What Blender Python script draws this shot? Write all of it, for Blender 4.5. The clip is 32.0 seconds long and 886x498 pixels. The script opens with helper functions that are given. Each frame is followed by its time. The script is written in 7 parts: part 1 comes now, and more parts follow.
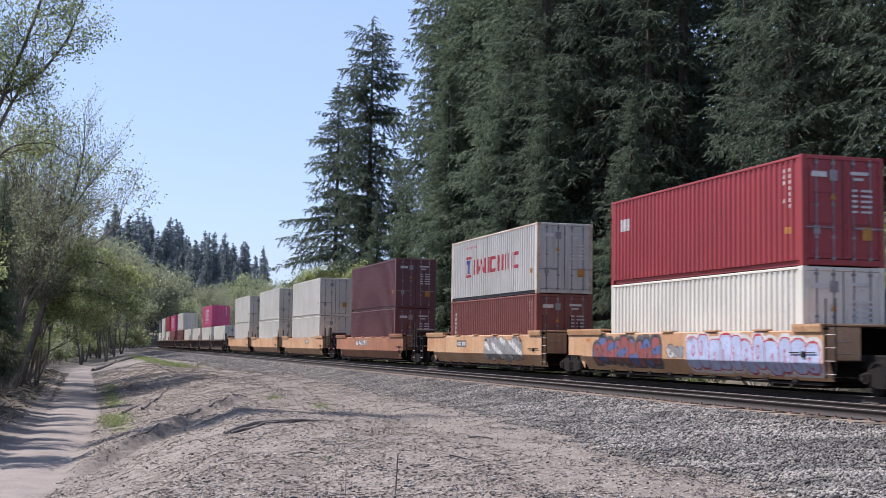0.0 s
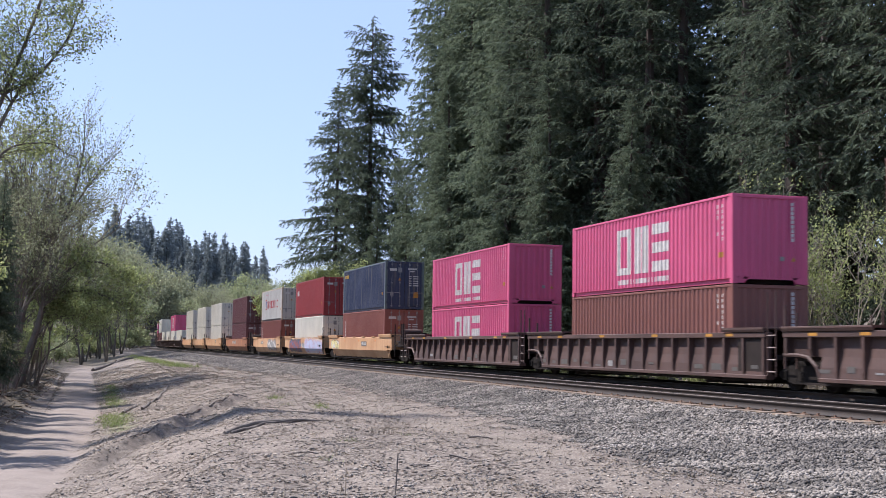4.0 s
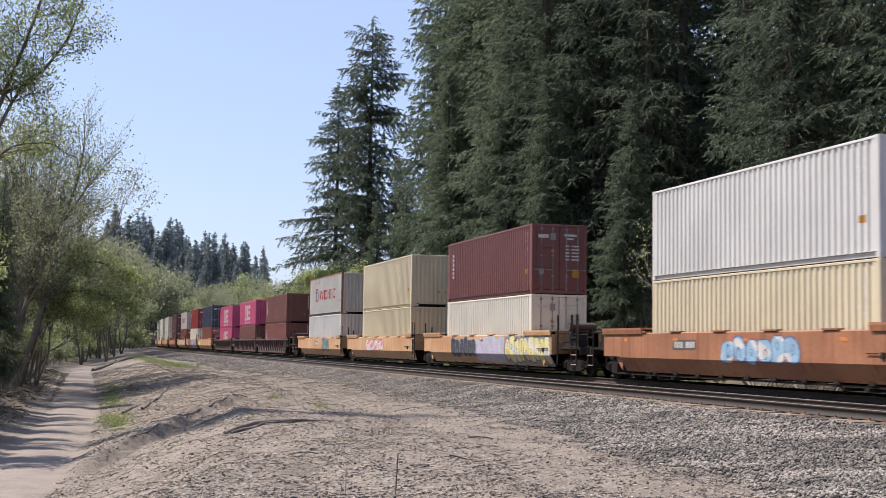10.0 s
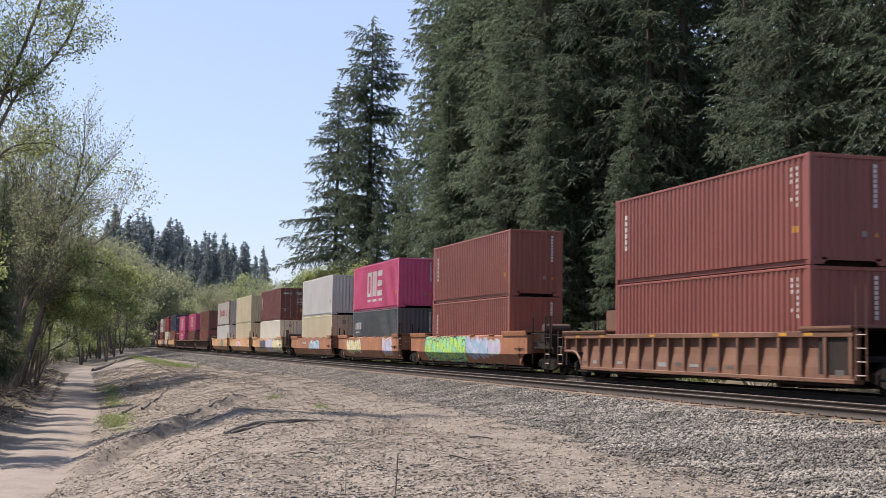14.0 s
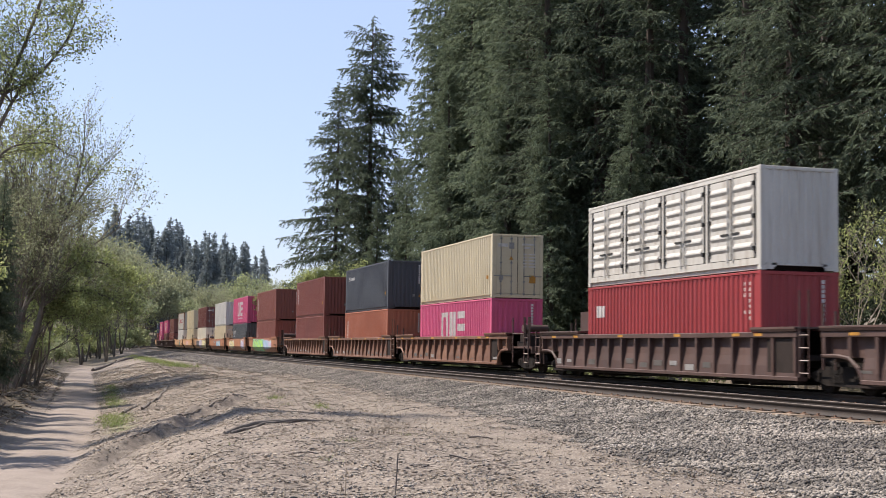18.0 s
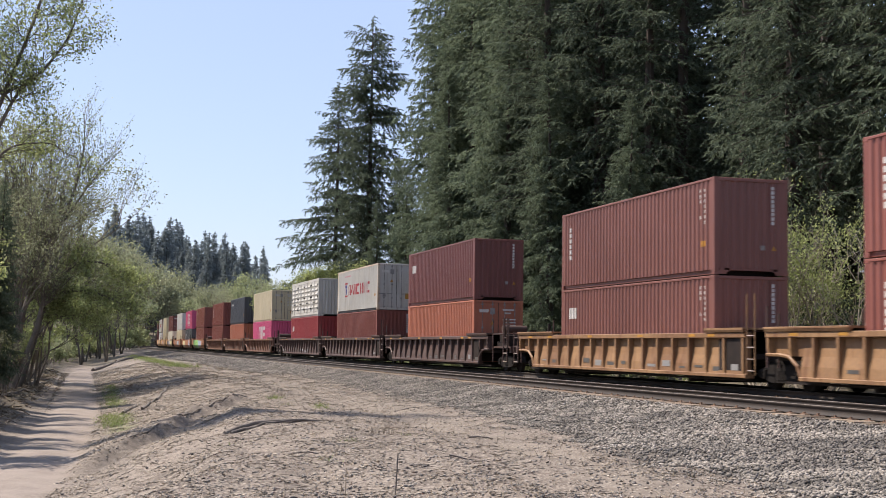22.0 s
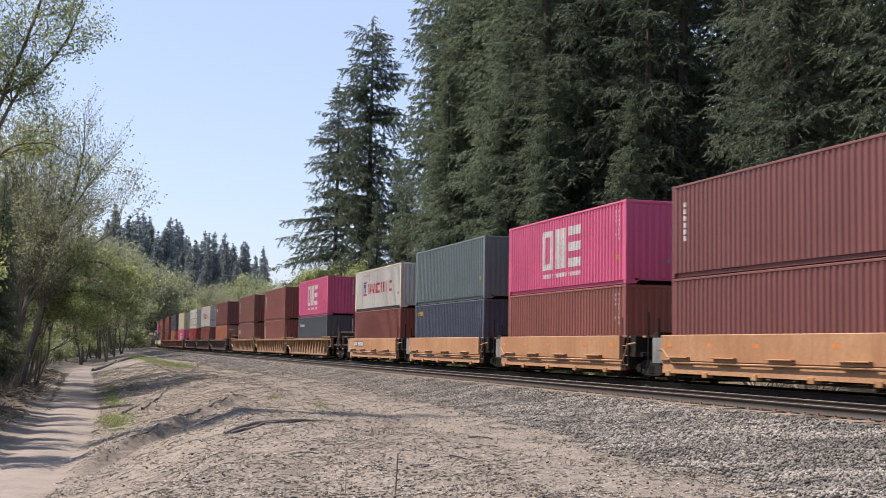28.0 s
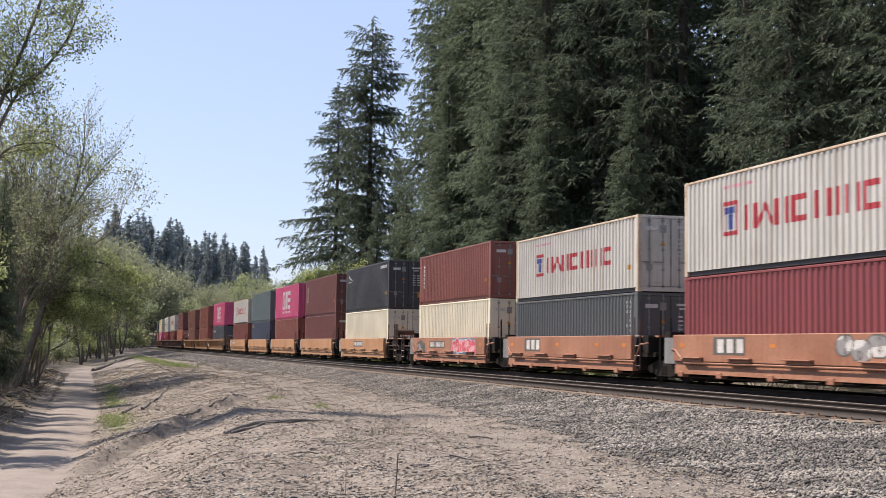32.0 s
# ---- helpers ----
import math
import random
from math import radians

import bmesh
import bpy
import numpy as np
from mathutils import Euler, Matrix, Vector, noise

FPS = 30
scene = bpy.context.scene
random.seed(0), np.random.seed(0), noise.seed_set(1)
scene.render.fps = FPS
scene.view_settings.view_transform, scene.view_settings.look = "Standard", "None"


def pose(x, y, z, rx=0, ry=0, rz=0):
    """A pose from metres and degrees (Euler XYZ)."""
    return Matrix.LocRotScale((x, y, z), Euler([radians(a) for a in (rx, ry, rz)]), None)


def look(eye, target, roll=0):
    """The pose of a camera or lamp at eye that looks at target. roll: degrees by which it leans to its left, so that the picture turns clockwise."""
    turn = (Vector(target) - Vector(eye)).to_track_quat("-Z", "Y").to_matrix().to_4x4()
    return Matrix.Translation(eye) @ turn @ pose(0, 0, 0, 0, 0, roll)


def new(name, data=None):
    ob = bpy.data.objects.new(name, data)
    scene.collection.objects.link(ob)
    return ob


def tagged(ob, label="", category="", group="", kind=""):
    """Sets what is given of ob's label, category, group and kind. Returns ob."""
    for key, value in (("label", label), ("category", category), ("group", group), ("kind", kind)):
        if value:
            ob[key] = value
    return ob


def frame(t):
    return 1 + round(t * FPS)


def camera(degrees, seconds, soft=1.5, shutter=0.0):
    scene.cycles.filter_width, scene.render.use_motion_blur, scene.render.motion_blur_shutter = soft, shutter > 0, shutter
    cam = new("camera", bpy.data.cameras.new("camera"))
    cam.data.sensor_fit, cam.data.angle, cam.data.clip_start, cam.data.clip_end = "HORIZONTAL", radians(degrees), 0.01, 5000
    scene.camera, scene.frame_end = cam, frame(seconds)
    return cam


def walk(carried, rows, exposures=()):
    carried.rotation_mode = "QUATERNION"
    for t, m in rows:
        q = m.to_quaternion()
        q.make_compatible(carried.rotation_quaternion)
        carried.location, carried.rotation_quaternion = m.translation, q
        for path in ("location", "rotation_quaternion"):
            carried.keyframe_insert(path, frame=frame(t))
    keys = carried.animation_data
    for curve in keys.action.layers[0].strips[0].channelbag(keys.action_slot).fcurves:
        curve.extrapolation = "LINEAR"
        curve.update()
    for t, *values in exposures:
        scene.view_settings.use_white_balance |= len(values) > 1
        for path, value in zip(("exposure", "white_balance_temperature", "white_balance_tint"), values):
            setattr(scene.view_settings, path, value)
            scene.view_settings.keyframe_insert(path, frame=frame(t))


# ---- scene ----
EYE = Vector((0.0, 0.0, 1.03))
cam = camera(38.35, 32.0, soft=0.7, shutter=0.25)
EYE_POSE = look(EYE, EYE + Vector((0.27487, 0.95852, 0.07542)), 0.859)
walk(cam, [(0.0, EYE_POSE), (32.0, EYE_POSE)], [
    (0.0, 0.54, 5800, 18), (3.0, 0.66, 5850, 18), (7.0, 0.6, 6120, 17), (11.0, 0.56, 6400, 16), (17.0, 0.64, 6560, 15), (32.0, 0.62, 6560, 16)])

# ---------------------------------------------------------------- light
SUN_DIR = Vector((-0.48, 0.32, 0.815)).normalized()
world = bpy.data.worlds.new("world")
scene.world = world
world.use_nodes = True
wn = world.node_tree.nodes
sky = wn.new("ShaderNodeTexSky")
sky.sky_type = "NISHITA"
sky.sun_disc = False
sky.sun_elevation = math.asin(SUN_DIR.z)
sky.sun_rotation = math.atan2(SUN_DIR.x, SUN_DIR.y)
sky.air_density, sky.dust_density, sky.ozone_density = 1.0, 0.8, 1.0
wn["Background"].inputs["Strength"].default_value = 0.115
even = wn.new("ShaderNodeMix")   # thin spring haze evens the sky out
even.data_type = "RGBA"
even.inputs[0].default_value = 0.55
even.inputs[7].default_value = (3.3, 4.15, 6.05, 1)
world.node_tree.links.new(sky.outputs["Color"], even.inputs[6])
world.node_tree.links.new(even.outputs[2], wn["Background"].inputs["Color"])
sun = new("sun", bpy.data.lights.new("sun", "SUN"))
sun.data.energy, sun.data.angle, sun.data.color = 5.0, radians(0.53), (1.0, 0.92, 0.79)
sun.matrix_world = look(SUN_DIR * 100, (0, 0, 0))

# ---------------------------------------------------------------- track plan
GRADE = -0.00126
SIDE = 17.92          # from the eye to the container sides that face it
CENTRE = SIDE + 1.219  # far track, on which the train runs
NEAR = CENTRE - 4.42   # near track
SPEED = 16.36
S_TAB = np.arange(-620.0, 901.0, 1.0)


def bend(s):
    if s < 40.5:
        return 0.0
    if s < 285:
        return -1.16e-4 + 2 * 7.28e-7 * (s - 40.5)
    return min(1 / 420, 2.4e-4 + (s - 285) * 6e-5)


HEAD = np.cumsum([bend(s) for s in S_TAB])
PX, PY = np.cumsum(np.sin(HEAD)), np.cumsum(np.cos(HEAD))
zero = int(np.argmin(abs(S_TAB)))
PX, PY = PX - PX[zero], PY - PY[zero]


def on_track(s, off=CENTRE):
    """Place and heading (to the right of +Y) on the line that runs off metres beside the eye."""
    h = float(np.interp(s, S_TAB, HEAD))
    x, y = float(np.interp(s, S_TAB, PX)), float(np.interp(s, S_TAB, PY))
    return Vector((CENTRE + x + (off - CENTRE) * math.cos(h), y - (off - CENTRE) * math.sin(h), GRADE * s)), h


def sway(y):
    return np.interp(y, PY, PX)


# ---------------------------------------------------------------- materials
def srgb(r, g, b):
    return tuple(((c / 255) / 12.92 if c / 255 < 0.04045 else ((c / 255 + 0.055) / 1.055) ** 2.4) for c in (r, g, b))


def shade(c, k):
    return tuple(min(1.0, v * k) for v in c[:3])


MATS = {}


def surface(name, base, other, rough=0.6, coarse=1.0, fine=20.0, bump=0.2, metal=0.0, streak=0.0, stain=None, amount=0.3,
            island=0.0, spread=0.0, translucent=0.0, world_space=False, dim=0.72):
    """Two colours mixed by coarse noise, fine grain and relief, optional streaks that run down, stains and a spread per object or island."""
    if name in MATS:
        return MATS[name]
    m = bpy.data.materials.new(name)
    m.use_nodes = True
    nt = m.node_tree
    N, L = nt.nodes, nt.links
    bsdf = N["Principled BSDF"]
    tc = N.new("ShaderNodeTexCoord")
    info = N.new("ShaderNodeObjectInfo")
    geo = N.new("ShaderNodeNewGeometry")
    add = N.new("ShaderNodeVectorMath")
    add.operation = "MULTIPLY_ADD"
    if world_space:
        L.new(geo.outputs["Position"], add.inputs[0])
        add.inputs[1].default_value, add.inputs[2].default_value = (1, 1, 1), (0, 0, 0)
    else:
        L.new(info.outputs["Random"], add.inputs[0])
        add.inputs[1].default_value = (91, 57, 73)
        L.new(tc.outputs["Object"], add.inputs[2])
    vec = add.outputs[0]

    def noise_tex(scale, detail=4.0, squash=None):
        n = N.new("ShaderNodeTexNoise")
        n.inputs["Scale"].default_value = scale
        n.inputs["Detail"].default_value = detail
        if squash:
            mp = N.new("ShaderNodeMapping")
            mp.inputs["Scale"].default_value = squash
            L.new(vec, mp.inputs[0])
            L.new(mp.outputs[0], n.inputs["Vector"])
        else:
            L.new(vec, n.inputs["Vector"])
        return n.outputs["Fac"]

    def ramp(value, lo, hi):
        r = N.new("ShaderNodeMapRange")
        r.inputs["From Min"].default_value, r.inputs["From Max"].default_value = lo, hi
        L.new(value, r.inputs["Value"])
        return r.outputs[0]

    def mix(fac, a, b, blend="MIX"):
        x = N.new("ShaderNodeMix")
        x.data_type, x.blend_type = "RGBA", blend
        for sock, val in ((x.inputs[0], fac), (x.inputs[6], a), (x.inputs[7], b)):
            if isinstance(val, bpy.types.NodeSocket):
                L.new(val, sock)
            elif isinstance(val, tuple):
                sock.default_value = (*val, 1)
            else:
                sock.default_value = val
        return x.outputs[2]

    col = mix(ramp(noise_tex(coarse), 0.35, 0.65), tuple(base), tuple(other))
    grain = noise_tex(fine, 5.0)
    col = mix(ramp(grain, 0.3, 0.75), mix(1.0, col, (dim, dim, dim), "MULTIPLY"), col)
    if streak:
        run = ramp(noise_tex(1.0, 5.0, (5.0, 5.0, 0.35)), 0.52, 0.72)
        k = N.new("ShaderNodeMath")
        k.operation = "MULTIPLY"
        L.new(run, k.inputs[0])
        k.inputs[1].default_value = streak
        col = mix(k.outputs[0], col, tuple(stain or shade(base, 0.4)))
    elif stain:
        k = N.new("ShaderNodeMath")
        k.operation = "MULTIPLY"
        L.new(ramp(noise_tex(coarse * 2.7, 6.0), 0.55, 0.68), k.inputs[0])
        k.inputs[1].default_value = amount
        col = mix(k.outputs[0], col, tuple(stain))
    if island or spread:
        r = N.new("ShaderNodeMapRange")
        L.new(geo.outputs["Random Per Island"] if island else info.outputs["Random"], r.inputs["Value"])
        w = island or spread
        r.inputs["To Min"].default_value, r.inputs["To Max"].default_value = 1 - w, 1 + w
        col = mix(1.0, col, r.outputs[0], "MULTIPLY")
    L.new(col, bsdf.inputs["Base Color"])
    bsdf.inputs["Metallic"].default_value = metal
    rr = N.new("ShaderNodeMapRange")
    L.new(grain, rr.inputs["Value"])
    rr.inputs["To Min"].default_value, rr.inputs["To Max"].default_value = max(0.05, rough - 0.12), min(1.0, rough + 0.12)
    L.new(rr.outputs[0], bsdf.inputs["Roughness"])
    if bump:
        b = N.new("ShaderNodeBump")
        b.inputs["Strength"].default_value = bump
        b.inputs["Distance"].default_value = 0.02
        L.new(grain, b.inputs["Height"])
        L.new(b.outputs[0], bsdf.inputs["Normal"])
    if translucent:
        tr = N.new("ShaderNodeBsdfTranslucent")
        L.new(col, tr.inputs["Color"])
        ms = N.new("ShaderNodeMixShader")
        ms.inputs[0].default_value = translucent
        L.new(bsdf.outputs[0], ms.inputs[1])
        L.new(tr.outputs[0], ms.inputs[2])
        L.new(ms.outputs[0], N["Material Output"].inputs["Surface"])
        bsdf.inputs["Specular IOR Level"].default_value = 0.25
    MATS[name] = m
    return m


def paint(name, rgb, streak=0.35, stain=None, rough=0.5):
    c = srgb(*rgb)
    return surface("paint_" + name, c, shade(c, 0.87), rough=rough, coarse=0.45, fine=14.0, bump=0.05, streak=streak, dim=0.93,
                   stain=stain or shade(c, 0.5))


RUST = (0.16, 0.055, 0.025)
# container paints
C = {
    "pink": paint("pink", (196, 84, 121), 0.2),
    "maroon": paint("maroon", (113, 67, 63), 0.3),
    "redbrown": paint("redbrown", (132, 78, 68), 0.3),
    "wine": paint("wine", (128, 64, 66), 0.3),
    "brown": paint("brown", (121, 77, 68), 0.3),
    "orange_red": paint("orange_red", (166, 101, 77), 0.3),
    "brick": paint("brick", (126, 70, 61), 0.35),
    "plum": paint("plum", (98, 58, 60), 0.3),
    "oxide": paint("oxide", (121, 67, 58), 0.35),
    "red": paint("red", (147, 52, 54), 0.25),
    "navy": paint("navy", (47, 55, 82), 0.35, (0.3, 0.25, 0.15)),
    "blue": paint("blue", (66, 72, 88), 0.3),
    "white": paint("white", (214, 209, 194), 0.3, (0.45, 0.38, 0.28)),
    "off_white": paint("off_white", (190, 187, 179), 0.5, (0.25, 0.19, 0.13)),
    "cream": paint("cream", (222, 214, 191), 0.3, (0.42, 0.36, 0.24)),
    "beige": paint("beige", (199, 187, 158), 0.3, (0.42, 0.35, 0.25)),
    "silver": paint("silver", (200, 198, 193), 0.3, (0.35, 0.36, 0.38)),
    "light_grey": paint("light_grey", (204, 199, 185), 0.3, (0.35, 0.34, 0.3)),
    "dark_grey": paint("dark_grey", (84, 87, 89), 0.3),
    "slate": paint("slate", (72, 75, 82), 0.3),
    "green_grey": paint("green_grey", (96, 108, 108), 0.3),
    "charcoal": paint("charcoal", (62, 62, 65), 0.3),
}
OLD_YELLOW = surface("paint_wagon_buff", srgb(203, 163, 122), srgb(184, 138, 97), 0.55, 0.5, 11, 0.1, streak=0.45, stain=srgb(140, 84, 50))
OLD_ORANGE = surface("paint_wagon_orange", srgb(170, 116, 82), srgb(142, 94, 66), 0.6, 0.5, 11, 0.1, streak=0.7, stain=srgb(104, 58, 38))
NEW_ORANGE = surface("paint_wagon_terracotta", srgb(168, 120, 95), srgb(146, 100, 77), 0.55, 0.5, 11, 0.1, streak=0.5, stain=srgb(130, 74, 46))
WAGON_BROWN = surface("paint_wagon_brown", srgb(88, 66, 59), srgb(68, 50, 45), 0.65, 0.5, 11, 0.12, streak=0.5, stain=srgb(70, 40, 30))
WAGON_OCHRE = surface("paint_wagon_ochre", srgb(154, 119, 83), srgb(126, 92, 64), 0.6, 0.5, 11, 0.12, streak=0.75, stain=srgb(96, 60, 36))
WAGON_TAN = surface("paint_wagon_tan", srgb(124, 88, 68), srgb(102, 70, 54), 0.65, 0.5, 11, 0.12, streak=0.5, stain=srgb(78, 48, 36))
PALE_ORANGE = surface("paint_wagon_pale_orange", srgb(176, 134, 97), srgb(160, 116, 80), 0.6, 0.5, 11, 0.1, streak=0.45, stain=srgb(130, 86, 56))
PLATE_GREY = surface("paint_end_plate", srgb(140, 142, 142), srgb(112, 112, 112), 0.6, 0.8, 11, 0.1, streak=0.5, stain=srgb(70, 62, 56))
WAGON_DARK = surface("paint_wagon_dark", srgb(88, 66, 54), srgb(66, 48, 42), 0.65, 0.5, 11, 0.12, streak=0.5, stain=srgb(50, 34, 28))
# dirty iron taken near black: shade under the wagon bodies put into the base
IRON = surface("shaded_dirty_iron", (0.018, 0.016, 0.015), (0.028, 0.023, 0.02), 0.85, 2.0, 30, 0.2)
STEEL = surface("wheel_steel", (0.035, 0.029, 0.025), (0.022, 0.019, 0.017), 0.8, 3.0, 30, 0.1)
GRAB = surface("grab_iron", (0.5, 0.42, 0.36), (0.3, 0.22, 0.18), 0.55, 3.0, 30, 0.05, metal=0.2)
SHADOW_IRON = surface("shaded_underframe_paint", (0.042, 0.032, 0.028), (0.026, 0.021, 0.019), 0.7, 1.5, 20, 0.1)
LOCKROD = surface("galvanised_rod", (0.34, 0.34, 0.34), (0.2, 0.2, 0.2), 0.45, 4.0, 30, 0.05, metal=0.6)
GASKET = surface("rubber_gasket", (0.02, 0.02, 0.02), (0.03, 0.03, 0.03), 0.8, 4.0, 30, 0.0)
# gloss kept low too, so the painted-in shade of these grimy irons holds
for grimy in (IRON, STEEL, SHADOW_IRON):
    grimy.node_tree.nodes["Principled BSDF"].inputs["Specular IOR Level"].default_value = 0.12
MARK = {k: surface("marking_" + k, srgb(*c), shade(srgb(*c), 0.8), 0.55, 2.0, 14, 0.0, stain=shade(srgb(*c), 0.55), amount=0.6)
        for k, c in {"white": (214, 210, 204), "red": (184, 60, 68), "blue": (70, 84, 150), "yellow": (224, 178, 44), "black": (40, 40, 42),
                     "grey": (150, 148, 146), "dark": (96, 92, 88), "mint": (150, 214, 170), "lime": (176, 220, 110), "lilac": (196, 178, 206),
                     "teal": (92, 128, 122), "sky": (150, 184, 206), "rose": (222, 150, 160), "cream": (226, 214, 150), "orange": (212, 130, 60), "amber": (190, 136, 52), "ice": (184, 194, 220), "ink": (58, 60, 74), "rust": (150, 84, 80), "denim": (88, 104, 150), "scarlet": (206, 84, 96), "azure": (96, 140, 176)}.items()}
RAIL = surface("rail_side", (0.040, 0.028, 0.022), (0.028, 0.021, 0.017), 0.75, 2.0, 30, 0.2)
RAILHEAD = surface("rail_head", (0.34, 0.29, 0.25), (0.24, 0.20, 0.17), 0.5, 1.0, 30, 0.05, metal=0.7)
TIE = surface("weathered_tie", (0.22, 0.165, 0.12), (0.34, 0.265, 0.19), 0.9, 2.0, 25, 0.4, spread=0.25)
PLATE = surface("rusty_plate", (0.22, 0.135, 0.085), (0.15, 0.085, 0.055), 0.8, 3.0, 30, 0.2, island=0.3)
BARK = surface("fir_bark", (0.085, 0.066, 0.052), (0.05, 0.04, 0.034), 0.95, 2.0, 14, 0.6)
BARK_GREY = surface("alder_bark", (0.16, 0.14, 0.115), (0.10, 0.086, 0.072), 0.9, 2.0, 14, 0.4)
TWIG = surface("pale_twig", (0.42, 0.37, 0.31), (0.28, 0.24, 0.2), 0.9, 2.0, 14, 0.2)
NEEDLE = surface("fir_needles", (0.132, 0.164, 0.108), (0.090, 0.118, 0.080), 0.8, 0.3, 6, 0.0, island=0.4, translucent=0.42)
NEEDLE_GREEN = surface("fresh_fir_needles", (0.165, 0.206, 0.132), (0.122, 0.156, 0.102), 0.8, 0.3, 6, 0.0, island=0.35, translucent=0.45)
# hill fir needles, paled and blued: distance haze put into the colour
NEEDLE_HAZED = surface("fir_needles_hazed", (0.25, 0.29, 0.295), (0.20, 0.24, 0.245), 0.7, 0.3, 6, 0.0, island=0.25, translucent=0.6)
TWIG_BROWN = surface("grey_brown_twig", (0.22, 0.185, 0.15), (0.15, 0.125, 0.10), 0.9, 2.0, 14, 0.2)
LEAF = surface("spring_leaf", (0.36, 0.40, 0.21), (0.29, 0.33, 0.17), 0.5, 0.6, 6, 0.0, island=0.4, translucent=0.58)
LEAF_YELLOW = surface("young_leaf", (0.38, 0.43, 0.18), (0.31, 0.36, 0.155), 0.5, 0.6, 6, 0.0, island=0.4, translucent=0.55)
# pale leaf, lightened further so the colour holds some distance haze
LEAF_PALE = surface("hazed_pale_leaf", (0.345, 0.365, 0.225), (0.28, 0.30, 0.185), 0.7, 0.5, 6, 0.0, island=0.25, translucent=0.55)
GRASS = surface("fresh_grass", (0.31, 0.37, 0.13), (0.23, 0.28, 0.10), 0.6, 1.5, 6, 0.0, island=0.4, translucent=0.35)
DRY = surface("dry_stalk", (0.28, 0.23, 0.16), (0.18, 0.14, 0.1), 0.9, 2.0, 12, 0.1, island=0.3)
STRAW = surface("dry_straw", (0.46, 0.39, 0.28), (0.33, 0.27, 0.19), 0.9, 2.0, 12, 0.0, island=0.3, translucent=0.3)
STONE = surface("ballast_stone", (0.28, 0.25, 0.215), (0.12, 0.108, 0.095), 0.85, 0.8, 30, 0.2, island=0.6)
CHIP = surface("wood_chip", (0.60, 0.52, 0.43), (0.38, 0.32, 0.26), 0.9, 1.0, 20, 0.0, island=0.55)
LOG = surface("grey_log", (0.22, 0.19, 0.16), (0.12, 0.1, 0.085), 0.9, 3.0, 18, 0.5)


def ground_material():
    m = bpy.data.materials.new("railside_ground")
    m.use_nodes = True
    nt = m.node_tree
    N, L = nt.nodes, nt.links
    bsdf = N["Principled BSDF"]
    geo = N.new("ShaderNodeNewGeometry")

    def noise_tex(scale, detail=5.0):
        n = N.new("ShaderNodeTexNoise")
        n.inputs["Scale"].default_value, n.inputs["Detail"].default_value = scale, detail
        L.new(geo.outputs["Position"], n.inputs["Vector"])
        return n.outputs["Fac"]

    def rng(v, a, b, c=0.0, d=1.0):
        r = N.new("ShaderNodeMapRange")
        for k, x in zip(("From Min", "From Max", "To Min", "To Max"), (a, b, c, d)):
            r.inputs[k].default_value = x
        L.new(v, r.inputs["Value"])
        return r.outputs[0]

    def mix(fac, a, b):
        x = N.new("ShaderNodeMix")
        x.data_type = "RGBA"
        L.new(fac, x.inputs[0])
        for sock, val in ((x.inputs[6], a), (x.inputs[7], b)):
            if isinstance(val, tuple):
                sock.default_value = (*val, 1)
            else:
                L.new(val, sock)
        return x.outputs[2]

    def att(name):
        a = N.new("ShaderNodeAttribute")
        a.attribute_name = name
        return a.outputs["Fac"]

    speck = noise_tex(22, 7)
    speck2 = noise_tex(45, 4)
    patch = noise_tex(0.55, 6)
    dirt = mix(rng(patch, 0.42, 0.58), (0.165, 0.134, 0.108), (0.100, 0.080, 0.064))
    dirt = mix(rng(noise_tex(7, 7), 0.48, 0.62), dirt, (0.205, 0.172, 0.140))
    dirt = mix(rng(speck, 0.58, 0.63), dirt, (0.26, 0.222, 0.182))
    dirt = mix(rng(speck2, 0.55, 0.66), dirt, (0.095, 0.078, 0.062))
    vor = N.new("ShaderNodeTexVoronoi")
    vor.inputs["Scale"].default_value = 16
    L.new(geo.outputs["Position"], vor.inputs["Vector"])
    flake = N.new("ShaderNodeTexVoronoi")
    flake.inputs["Scale"].default_value = 28
    flake.inputs["Randomness"].default_value = 1.0
    L.new(geo.outputs["Position"], flake.inputs["Vector"])
    dirt = mix(rng(flake.outputs["Color"], 0.66, 0.70), dirt, (0.25, 0.212, 0.174))
    dirt = mix(rng(flake.outputs["Color"], 0.22, 0.18), dirt, (0.10, 0.082, 0.064))
    stones = mix(rng(vor.outputs["Color"], 0.1, 0.9), (0.018, 0.016, 0.014), (0.14, 0.125, 0.108))
    dirt = mix(rng(noise_tex(0.9, 6), 0.58, 0.70, 0.0, 0.5), dirt, (0.082, 0.066, 0.052))
    # dark bare earth of the berm, its shade mixed into the colour
    shaded_soil = mix(rng(noise_tex(6, 6), 0.4, 0.6), (0.07, 0.057, 0.046), (0.12, 0.098, 0.079))
    packed = mix(rng(noise_tex(2.1, 6), 0.38, 0.62), (0.20, 0.168, 0.135), (0.135, 0.111, 0.089))
    packed = mix(rng(speck, 0.54, 0.66), packed, (0.31, 0.27, 0.225))
    lane = mix(rng(noise_tex(1.3, 5), 0.35, 0.65), (0.245, 0.205, 0.175), (0.185, 0.152, 0.128))
    lane = mix(rng(speck, 0.5, 0.75), lane, (0.29, 0.25, 0.215))
    litter = mix(rng(noise_tex(1.1, 6), 0.35, 0.65), (0.125, 0.098, 0.073), (0.065, 0.062, 0.035))
    litter = mix(rng(speck, 0.5, 0.72), litter, (0.19, 0.155, 0.12))
    green = mix(rng(speck, 0.35, 0.65), (0.10, 0.13, 0.04), (0.17, 0.16, 0.08))
    col = mix(att("ballast"), dirt, stones)
